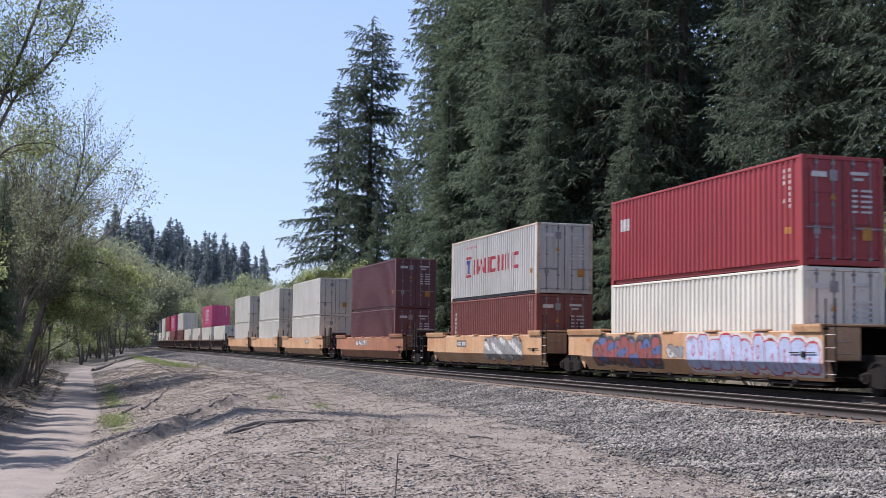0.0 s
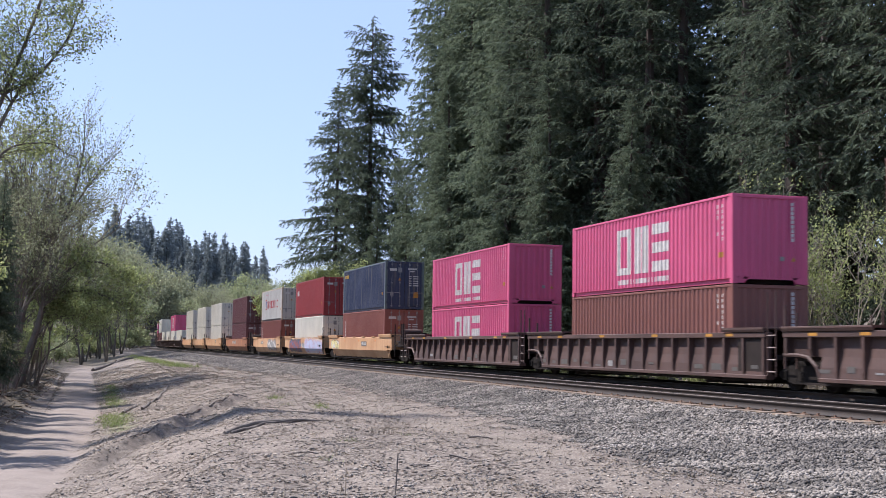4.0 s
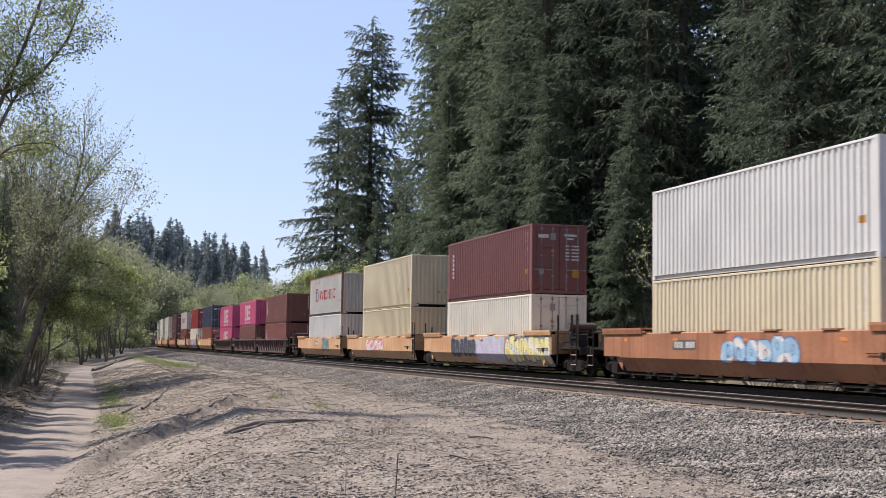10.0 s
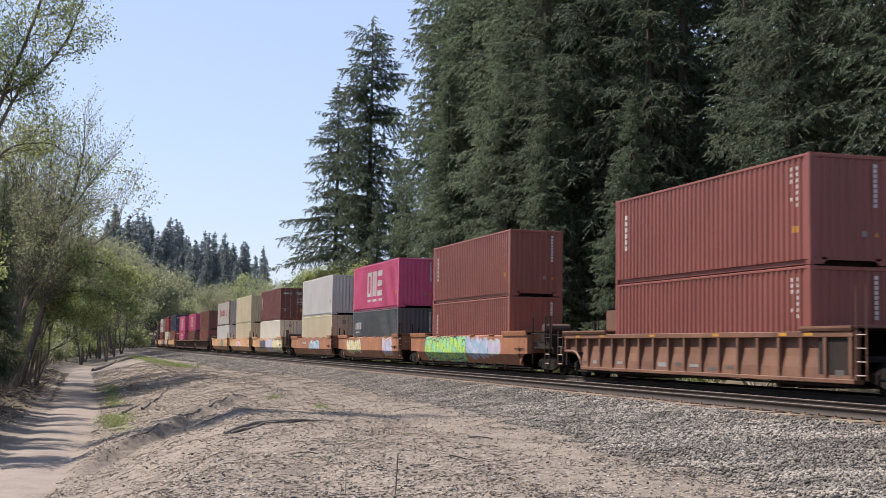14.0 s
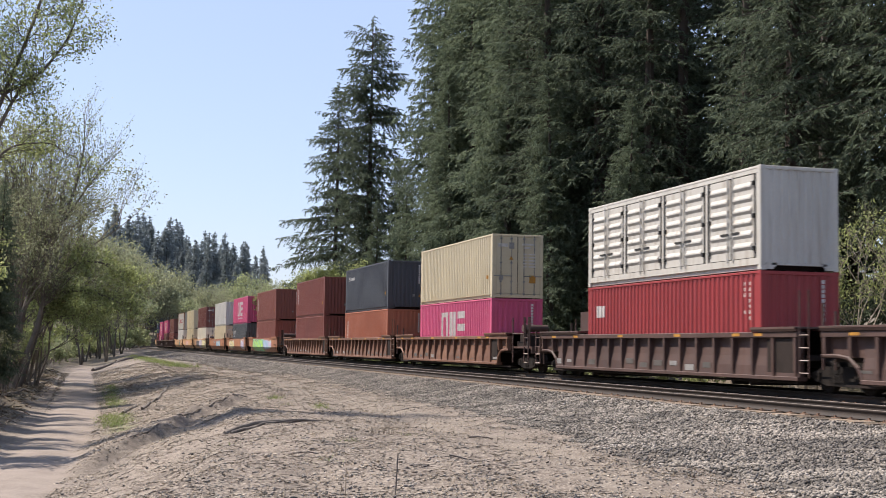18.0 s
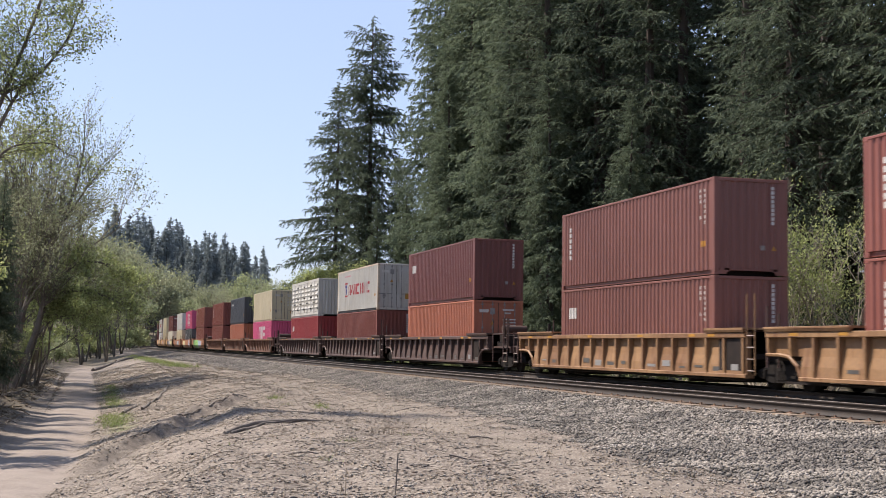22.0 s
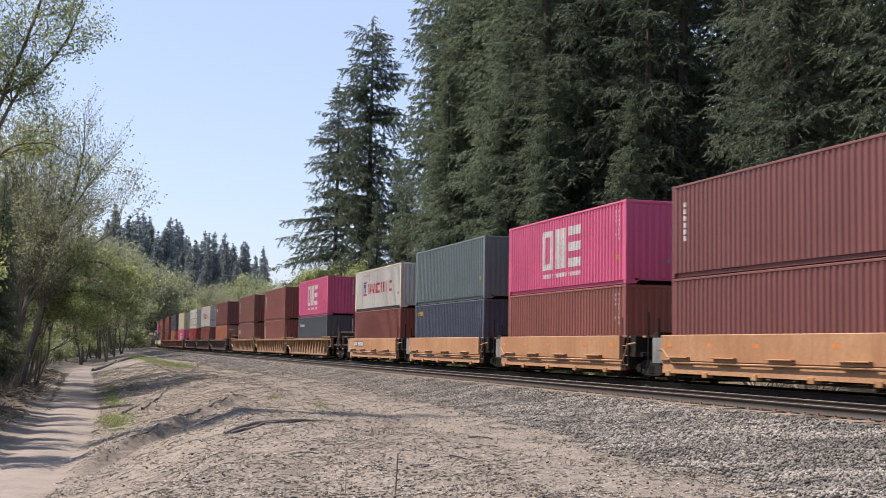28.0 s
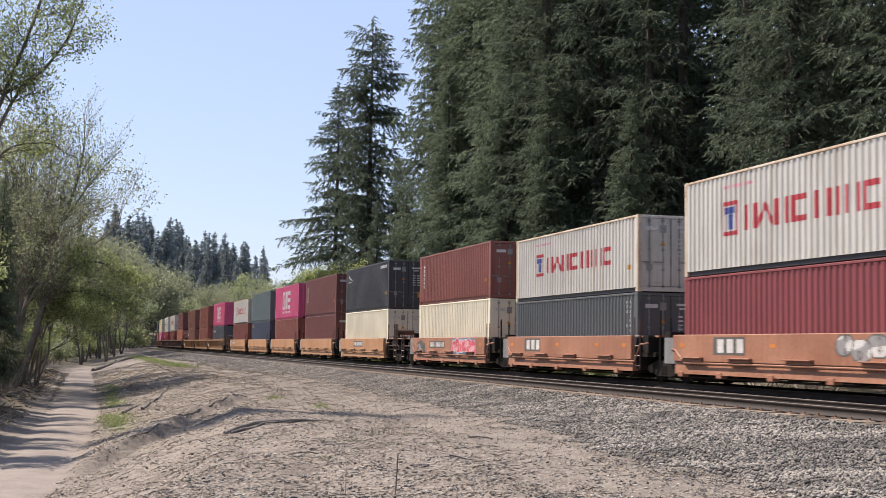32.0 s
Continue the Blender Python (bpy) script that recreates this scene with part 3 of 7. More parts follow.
# ---------------------------------------------------------------- fallen wood, weeds and grass
def log(name, x0, y0, x1, y1, rad, label, lift=0.6, seed=1):
    r = random.Random(seed)
    g = Geo()
    n = 6
    pts = []
    for i in range(n + 1):
        t = i / n
        x, y = x0 + (x1 - x0) * t + r.uniform(-0.02, 0.02), y0 + (y1 - y0) * t + r.uniform(-0.02, 0.02)
        pts.append((x, y, ground_z(x, y) + rad * lift))
    g.rod(pts, [rad * (1 - 0.45 * i / n) * r.uniform(0.85, 1.15) for i in range(n + 1)], 8)
    tagged(new(name, g.mesh(name, [LOG])), label, "fallen wood", "fallen wood on the bank")


for i, (x0, y0, x1, y1, rad) in enumerate(((2.9, 25.6, 5.0, 27.2, 0.05), (3.0, 25.2, 4.4, 26.6, 0.035), (3.6, 26.2, 5.3, 27.5, 0.045), (2.4, 47, 3.2, 53, 0.06), (3.2, 52, 4.2, 60, 0.06),
                                           (1.7, 46.5, 2.3, 50, 0.06), (1.6, 118, 4.5, 138, 0.16), (4.2, 138, 7.5, 150, 0.16), (1.3, 30.3, 2.2, 33.0, 0.018), (2.7, 34.2, 3.5, 36.5, 0.02), (3.8, 37.6, 4.6, 39.9, 0.02), (4.9, 41.0, 5.6, 43.0, 0.022),
                                           (-3.3, 58, -1.9, 62, 0.07), (-2.9, 47.5, -1.7, 49.5, 0.05), (-2.4, 72, -1.5, 79, 0.09), (-2.6, 53, -1.8, 54.2, 0.06))):
    log("fallen_branch", x0, y0, x1, y1, rad, "grey weathered branch lying on the dirt bank", seed=i)
for i, (x, y, dx, dy) in enumerate(((10.1, 20.5, 0.5, 0.25), (9.1, 18.9, 0.45, 0.1), (9.6, 19.6, 0.6, -0.1), (4.6, 17.5, 0.4, 0.05), (5.6, 19.0, 0.5, 0.1), (6.3, 17.2, -0.35, 0.15), (4.0, 21.0, 0.6, 0.2), (7.0, 22.5, 0.5, 0.1),
                                    (5.2, 16.0, 0.25, 0.1), (6.6, 27.0, 0.6, 0.3), (3.1, 19.5, 0.5, -0.2), (8.2, 33.0, 0.7, 0.2))):
    log("stick", x, y, x + dx, y + dy, 0.013, "dry broken stick on gravelly ground", seed=40 + i)
g = Geo()
g.tube((3.5, 14.0, ground_z(3.5, 14) - 0.05), (3.53, 14.02, ground_z(3.5, 14) + 0.47), 0.011, 0.007, 6)
tagged(new("dead_stalk", g.mesh("dead_stalk", [LOG])), "thin dark dead stalk standing in the dirt", "dead stalk")
g = Geo()
g.tube((2.95, 14.1, ground_z(2.95, 14.1) - 0.05), (2.96, 14.1, ground_z(2.95, 14.1) + 0.33), 0.005, 0.003, 5)
tagged(new("dead_stalk", g.mesh("dead_stalk", [DRY])), "thin pale dry stalk standing in the dirt", "dead stalk")


def tuft(name, places, blade_len, count, spread, mat, label, category, seed, lean=0.5, slim=0.05):
    """Grass or weeds: thin upright blades round each place, one object."""
    r = np.random.RandomState(seed)
    P = []
    for x, y, s in places:
        q = np.stack([x + r.normal(0, spread * s, count), y + r.normal(0, spread * s * 1.6, count)], 1)
        P.append(np.column_stack([q, land(q[:, 0], q[:, 1])[0], np.full(count, s)]))
    P = np.concatenate(P)
    n = len(P)
    a = r.uniform(0, 6.28, n)
    side = np.stack([np.cos(a), np.sin(a), np.zeros(n)], 1) * (blade_len * slim)
    top = np.stack([r.normal(0, lean, n), r.normal(0, lean, n), np.ones(n)], 1) * (blade_len * r.uniform(0.4, 1.1, n))[:, None]
    b = P[:, :3]
    v = np.stack([b - side, b + side, b + top], 1).reshape(-1, 3)
    tagged(new(name, fast_mesh(name, v, np.arange(3 * n).reshape(-1, 3), [mat])), label, category, kind="stuff")


tuft("grass", [(1.25, y, 1.0) for y in np.arange(40, 47, 0.7)] + [(1.5 + 0.02 * (y - 50), y, 0.8) for y in np.arange(52, 76, 1.6)] + [(6.0, 39.5, 0.5), (6.6, 35.2, 0.5)],
     0.15, 95, 0.26, GRASS, "fresh green grass clumps beside the dirt lane", "grass", 51)
tuft("weeds", [(5.9, 37.0, 0.4), (3.6, 18.2, 0.35), (6.0, 23.4, 0.3), (2.6, 22.5, 0.3), (4.6, 21.8, 0.3)], 0.10, 22, 0.3, GRASS, "small green weeds sprouting on the bank", "weeds", 56, 0.8)
tuft("grass", [(7.0 + 0.008 * (130 - y) + 0.3 * math.sin(y), y, 1.0) for y in np.arange(88, 160, 2.0)], 0.28, 120, 0.5, GRASS, "bright green grass along the bank's crest", "grass", 52)
tuft("grass", [(22.6 + 0.5 * math.sin(y * 1.7), y, 1.0) for y in np.arange(16, 80, 0.7)], 0.35, 110, 0.5, GRASS, "green grass strip beyond the train", "grass", 53)
tuft("dry_weeds", [(5.6, 23.4, 0.5), (5.7, 23.5, 0.3), (6.3, 41.5, 1.0), (6.8, 41.8, 1.6), (7.2, 41.2, 1.6), (6.0, 40.2, 1.2), (8.4, 21.5, 1.2), (7.0, 18.4, 1.5)], 0.3, 26, 0.3, DRY, "dry brown weed stalks on the dirt", "weeds", 54, 0.35, 0.012)
r_ = random.Random(8)
tuft("dry_grass", [(r_.uniform(1.5, 9), 13 + 40 * r_.random() ** 1.6, 1.0) for _ in range(150)], 0.085, 18, 0.28, STRAW, "sparse dry grass on the gravelly bank", "grass", 55, 0.9)

# ---------------------------------------------------------------- containers
LEN, WID = 12.192, 2.438
HC, ST = 2.896, 2.591
RIDERS, WHEELS = [], []
PITCH, DEPTH = 0.278, 0.046


def ridge_stops(a, b, pitch=PITCH, depth=DEPTH):
    """(along, depth) stops of a trapezoid corrugation between a and b, flat at both ends."""
    n = max(1, int((b - a - 0.12) / pitch))
    start = (a + b) / 2 - n * pitch / 2
    out = [(a, 0.0)]
    for i in range(n):
        q = start + i * pitch
        for k, d in ((0.17, 0.0), (0.32, depth), (0.68, depth), (0.83, 0.0)):
            out.append((q + k * pitch, d))
    out.append((b, 0.0))
    return out


SIDE_STOPS = ridge_stops(-LEN / 2 + 0.14, LEN / 2 - 0.14)
END_STOPS = ridge_stops(-WID / 2 + 0.15, WID / 2 - 0.15, 0.25, 0.045)
ROOF_STOPS = ridge_stops(-LEN / 2 + 0.14, LEN / 2 - 0.14, 0.42, 0.02)
BLANK = C["white"]


def side_mesh(h):
    g = Geo()
    for (a, d), (b, e) in zip(SIDE_STOPS, SIDE_STOPS[1:]):
        x0, x1 = -WID / 2 + 0.012 + d, -WID / 2 + 0.012 + e
        g.face([(x1, b, 0.15), (x0, a, 0.15), (x0, a, h - 0.07), (x1, b, h - 0.07)])
    g.face([(-WID / 2 + 0.055, SIDE_STOPS[0][0], 0.15), (-WID / 2 + 0.055, SIDE_STOPS[-1][0], 0.15),
            (-WID / 2 + 0.012, SIDE_STOPS[-1][0], 0.15), (-WID / 2 + 0.012, SIDE_STOPS[0][0], 0.15)])
    return g.mesh("side_panel", [BLANK])


def front_mesh(h):
    g = Geo()
    y = -LEN / 2 + 0.012
    for (a, d), (b, e) in zip(END_STOPS, END_STOPS[1:]):
        g.face([(a, y + d, 0.2), (b, y + e, 0.2), (b, y + e, h - 0.1), (a, y + d, h - 0.1)])
    return g.mesh("front_wall", [BLANK])


def roof_mesh(h):
    g = Geo()
    for (a, d), (b, e) in zip(ROOF_STOPS, ROOF_STOPS[1:]):
        g.face([(-WID / 2 + 0.05, a, h - 0.02 - d), (WID / 2 - 0.05, a, h - 0.02 - d), (WID / 2 - 0.05, b, h - 0.02 - e), (-WID / 2 + 0.05, b, h - 0.02 - e)])
    return g.mesh("roof", [BLANK])


def sided_mesh(h):
    """Side with four pairs of pressed doors: a frame of posts round eight louvred leaves."""
    g = Geo()
    x = -WID / 2 + 0.03
    g.face([(x + 0.03, LEN / 2 - 0.14, 0.15), (x + 0.03, -LEN / 2 + 0.14, 0.15), (x + 0.03, -LEN / 2 + 0.14, h - 0.07), (x + 0.03, LEN / 2 - 0.14, h - 0.07)], 1)
    g.box(x - 0.02, x + 0.04, -LEN / 2 + 0.14, LEN / 2 - 0.14, 0.15, 0.34)
    g.box(x - 0.02, x + 0.04, -LEN / 2 + 0.14, LEN / 2 - 0.14, h - 0.2, h - 0.07)
    for i in range(5):
        y = -LEN / 2 + 0.2 + i * (LEN - 0.4) / 4
        g.box(x - 0.015, x + 0.04, y - 0.06, y + 0.06, 0.34, h - 0.2)
    return g.mesh("side_panel", [BLANK, GASKET])


def leaf_meshes(h):
    """One pressed side door leaf, 1.3 m wide: the sheet, a rib that lies across it, its locking bar, handle and hinge."""
    x, w, z0, z1 = -WID / 2 + 0.03, 0.615, 0.36, h - 0.22
    out = {}
    g = Geo()
    g.box(x - 0.005, x + 0.02, -w, w, z0, z1)
    out["leaf"] = g.mesh("side_door", [BLANK])
    g = Geo()
    g.sweep([(x - 0.006, 0.06), (x - 0.055, 0.14), (x - 0.055, 0.18), (x - 0.006, 0.28)], 0, 2, 1, -0.52, 0.52)
    out["rib"] = g.mesh("rib", [BLANK])
    g = Geo()
    g.tube((x - 0.05, 0.5, z0 - 0.1), (x - 0.05, 0.5, z1 + 0.06), 0.02, n=6)
    out["bar"] = g.mesh("locking_bar", [BLANK])
    g = Geo()
    g.box(x - 0.075, x - 0.04, 0.12, 0.55, z0 + 0.7, z0 + 0.76)
    out["handle"] = g.mesh("handle", [GASKET])
    g = Geo()
    g.box(x - 0.06, x + 0.02, -0.66, -0.56, -0.06, 0.06)
    out["hinge"] = g.mesh("hinge", [GASKET])
    out["rib_z"] = [z0 + 0.16 + i * (z1 - z0 - 0.3) / 6 for i in range(6)]
    out["hinge_z"] = [z0 + 0.25, (z0 + z1) / 2, z1 - 0.25]
    return out


def door_mesh(h):
    g = Geo()
    y = -LEN / 2 + 0.03
    g.box(0.015, 1.07, y, y + 0.05, 0.2, h - 0.12)
    for i in range(3):
        z0 = 0.32 + i * (h - 0.5) / 3
        z1 = z0 + (h - 0.5) / 3 - 0.12
        g.box(0.1, 1.0, y - 0.018, y - 0.001, z0, z1)
    for z in (0.4, h * 0.5, h - 0.4):
        g.box(1.03, 1.14, y - 0.03, y + 0.02, z - 0.06, z + 0.06)
    return g.mesh("door", [BLANK])


def rod_mesh(h):
    g = Geo()
    y = -LEN / 2 - 0.005
    g.tube((0, y, 0.13), (0, y, h - 0.06), 0.019, n=6)
    for z in (0.2, 0.75, h * 0.55, h - 0.2):
        g.box(-0.05, 0.05, y - 0.015, y + 0.03, z - 0.035, z + 0.035)
    g.box(-0.02, 0.34, y - 0.03, y - 0.012, 0.98, 1.02)
    return g.mesh("locking_bar", [LOCKROD])


def bar_mesh(name, *dims, c=0.012):
    g = Geo()
    g.box(*dims, c=c)
    return g.mesh(name, [BLANK])


KIT = {}


def kit(h):
    if h in KIT:
        return KIT[h]
    k = {"side": side_mesh(h), "front": front_mesh(h), "roof": roof_mesh(h), "sided": sided_mesh(h), "leaf": leaf_meshes(h), "door": door_mesh(h), "rod": rod_mesh(h)}
    w, l = WID / 2, LEN / 2
    k["post"] = bar_mesh("corner_post", -w, -w + 0.15, -l, -l + 0.14, 0.11, h - 0.11)
    k["top"] = bar_mesh("top_rail", -w, -w + 0.06, -l + 0.17, l - 0.17, h - 0.085, h - 0.01)
    k["bottom"] = bar_mesh("bottom_rail", -w + 0.075, -w + 0.12, -l + 0.17, l - 0.17, 0.015, 0.165)
    k["header"] = bar_mesh("end_header", -w + 0.16, w - 0.16, -l, -l + 0.1, h - 0.115, h - 0.01)
    k["sill"] = bar_mesh("end_sill", -w + 0.16, w - 0.16, -l, -l + 0.1, 0.02, 0.18)
    g = Geo()
    g.box(-0.72, 0.72, -l + 0.004, -l + 0.1, 0.135, 0.195, c=0.0)
    for s in (-1, 1):
        g.box(s * 0.94 - 0.12, s * 0.94 + 0.12, -l + 0.004, -l + 0.1, 0.02, 0.135)
        g.face([(s * 0.82, -l + 0.01, 0.05), (s * 0.82, -l + 0.01, 0.135), (s * 0.70, -l + 0.01, 0.135)][::s])
        g.box(s * 0.97 - 0.09, s * 0.97 + 0.09, -l + 0.004, -l + 0.1, 0.135, 0.195)
    k["tunnel"] = g.mesh("end_sill", [BLANK])
    g = Geo()
    g.box(-0.7, 0.7, -l + 0.4, -l + 0.45, 0.02, 0.14)
    g.box(-w + 0.13, w - 0.13, -l + 0.12, l - 0.12, 0.14, 0.16)
    for i in range(20):
        y = -l + 0.5 + i * (LEN - 1.0) / 19
        g.box(-w + 0.12, w - 0.12, y - 0.04, y + 0.04, 0.03, 0.139)
    k["floor"] = g.mesh("floor_frame", [SHADOW_IRON])
    g = Geo()
    g.box(-0.081, 0.081, -0.089, 0.089, -0.059, 0.059, c=0.01)
    k["casting"] = g.mesh("corner_casting", [BLANK])
    g = Geo()
    g.box(-0.014, 0.014, -LEN / 2 + 0.02, -LEN / 2 + 0.05, 0.2, h - 0.12)
    k["gasket"] = g.mesh("door_gasket", [GASKET])
    KIT[h] = k
    return k


TURN = pose(0, 0, 0, 0, 0, 180)


def side_x(y):
    ys, ds = [a for a, _ in SIDE_STOPS], [d for _, d in SIDE_STOPS]
    return -WID / 2 + 0.012 + float(np.interp(y, ys, ds)) - 0.004


def on_side(g, y0, y1, z0, z1, z2=None, z3=None, mat=0):
    """A painted patch that follows the corrugation from y0 to y1 (y0 < y1), z0..z1 at y0 and z2..z3 at y1."""
    z2, z3 = (z0 if z2 is None else z2), (z1 if z3 is None else z3)
    cuts = [y0] + [a for a, _ in SIDE_STOPS if y0 < a < y1] + [y1]
    for a, b in zip(cuts, cuts[1:]):
        p, q = (a - y0) / (y1 - y0), (b - y0) / (y1 - y0)
        g.face([(side_x(b), b, z0 + (z2 - z0) * q), (side_x(a), a, z0 + (z2 - z0) * p), (side_x(a), a, z1 + (z3 - z1) * p), (side_x(b), b, z1 + (z3 - z1) * q)], mat)


def rel(r):
    """Place along a container from its trailing end."""
    return r - LEN / 2


def blocks(ob, g, mat, label):
    """Each connected shape of g as a part of its own."""
    at, link = {}, list(range(len(g.f)))

    def find(a):
        while link[a] != a:
            a = link[a]
        return a
    for i, face in enumerate(g.f):
        for v in face:
            key = tuple(round(c, 3) for c in g.v[v])
            if key in at:
                link[find(i)] = find(at[key])
            at[key] = i
    sets = {}
    for i in range(len(g.f)):
        sets.setdefault(find(i), []).append(i)
    for faces in sets.values():
        k = Geo()
        for i in faces:
            k.face([g.v[v] for v in g.f[i]], g.m[i])
        part("logo", k, mat, ob, label)


def marks_pink(ob, h, col):
    g = Geo()
    t, b = 0.83 * h, 0.83 * h - 1.55
    # open frame
    on_side(g, rel(6.95), rel(8.1), t - 0.24, t)
    on_side(g, rel(6.95), rel(8.1), b, b + 0.24)
    on_side(g, rel(7.8), rel(8.1), b + 0.24, t - 0.24)
    on_side(g, rel(6.95), rel(7.25), b + 0.24, t - 0.24)
    # slab with a slit, and three stacked bars
    on_side(g, rel(6.18), rel(6.66), b, t)
    on_side(g, rel(5.62), rel(6.08), b, t)
    for z in (b, (b + t) / 2 - 0.17, t - 0.34):
        on_side(g, rel(4.1), rel(5.33), z, z + 0.34)
    blocks(ob, g, MARK["white"], "white block logo")
    g = Geo()
    for i in range(17):
        y = rel(4.1 + i * 0.235)
        on_side(g, y, y + 0.15, b - 0.33, b - 0.17)
    tagged(part("small_lettering", g, MARK["white"], ob), kind="stuff")


def bars(g, y0, y1, z0, z1, kind):
    """A plain slab or pair of slabs of a letter's size."""
    w = y1 - y0
    if kind == "wedge":
        on_side(g, y0, y0 + w * 0.5, z0, z0 + 0.24, z1 - 0.24, z1)
        on_side(g, y0 + w * 0.5, y1, z1 - 0.24, z1, z0, z0 + 0.24)
    elif kind == "pair":
        on_side(g, y0, y0 + w * 0.27, z0, z1)
        on_side(g, y1 - w * 0.27, y1, z0, z1)
    elif kind == "post":
        on_side(g, (y0 + y1) / 2 - 0.09, (y0 + y1) / 2 + 0.09, z0, z1)
    else:
        on_side(g, y0, y1, z1 - 0.15, z1)
        on_side(g, y0, y1, z0, z0 + 0.15)
        on_side(g, y1 - w * 0.26, y1, z0 + 0.15, z1 - 0.15)


def marks_red(ob, h, col):
    g = Geo()
    z0, z1 = 0.37 * h, 0.71 * h
    on_side(g, rel(8.95), rel(9.85), z0, z0 + 0.12, mat=0)
    on_side(g, rel(8.95), rel(9.85), z1 - 0.12, z1, mat=0)
    on_side(g, rel(9.74), rel(9.85), z0 + 0.12, z1 - 0.12, mat=0)
    on_side(g, rel(8.95), rel(9.06), z0 + 0.12, z1 - 0.12, mat=0)
    on_side(g, rel(9.12), rel(9.68), z1 - 0.36, z1 - 0.17, mat=1)
    on_side(g, rel(9.27), rel(9.53), z0 + 0.17, z1 - 0.38, mat=1)
    part("emblem", g, [MARK["red"], MARK["blue"]], ob, "red and blue emblem")
    g = Geo()
    z0, z1 = 0.40 * h, 0.645 * h
    for r, w, kind in ((7.9, 0.66, "pair"), (7.1, 0.72, "wedge"), (6.3, 0.68, "pair"), (5.45, 0.7, "cup"), (4.3, 0.8, "pair"), (3.85, 0.3, "post"), (3.05, 0.68, "pair"), (2.3, 0.66, "cup")):
        bars(g, rel(r), rel(r + w), z0, z1, kind)
    blocks(ob, g, MARK["red"], "bold red block logo")
    g = Geo()
    for i in range(8):
        on_side(g, rel(8.2 + i * 0.2), rel(8.2 + i * 0.2 + 0.14), 0.84 * h, 0.87 * h)
    tagged(part("small_lettering", g, MARK["rose"], ob), kind="stuff")


def marks_plain(ob, h, col, far=True, white="white"):
    g = Geo()
    if far:
        for i in range(6):
            z = 0.80 * h - i * 0.21
            on_side(g, rel(11.3), rel(11.46), z - 0.15, z)
    if far:
        tagged(part("small_lettering", g, MARK[white], ob), kind="stuff")


def marks_square(ob, h, col):
    g = Geo()
    on_side(g, rel(11.0), rel(11.45), 0.62 * h, 0.76 * h)
    on_side(g, rel(10.75), rel(10.95), 0.62 * h, 0.76 * h)
    blocks(ob, g, MARK["white"], "white block logo")


def marks_yellow(ob, h, col):
    g = Geo()
    for i in range(5):
        on_side(g, rel(10.6 + i * 0.26), rel(10.6 + i * 0.26 + 0.2), 0.80 * h, 0.88 * h)
    blocks(ob, g, MARK["yellow"], "yellow block logo")


def marks_swoosh(ob, h, col):
    g = Geo()
    on_side(g, rel(10.4), rel(11.4), 0.72 * h, 0.74 * h, 0.80 * h, 0.86 * h)
    on_side(g, rel(10.6), rel(11.6), 0.69 * h, 0.71 * h)
    on_side(g, rel(1.2), rel(2.2), 0.86 * h, 0.92 * h)
    on_side(g, rel(0.6), rel(1.1), 0.86 * h, 0.92 * h)
    blocks(ob, g, MARK["white"], "white streak logo")


def marks_stripes(ob, h, col):
    g = Geo()
    for i in range(3):
        on_side(g, rel(10.9), rel(11.35), 0.80 * h - i * 0.1, 0.80 * h - i * 0.1 + 0.06)
    for i in range(6):
        on_side(g, rel(9.4 + i * 0.24), rel(9.4 + i * 0.24 + 0.17), 0.735 * h, 0.80 * h)
    blocks(ob, g, MARK["white"], "white striped logo")


def marks_letters(ob, h, col):
    g = Geo()
    for r in (11.0, 10.45, 9.9):
        bars(g, rel(r), rel(r + 0.45), 0.6 * h, 0.75 * h, "pair")
    for i in range(6):
        on_side(g, rel(10.0 + i * 0.24), rel(10.0 + i * 0.24 + 0.17), 0.52 * h, 0.55 * h)
    blocks(ob, g, MARK["white"], "white block logo")


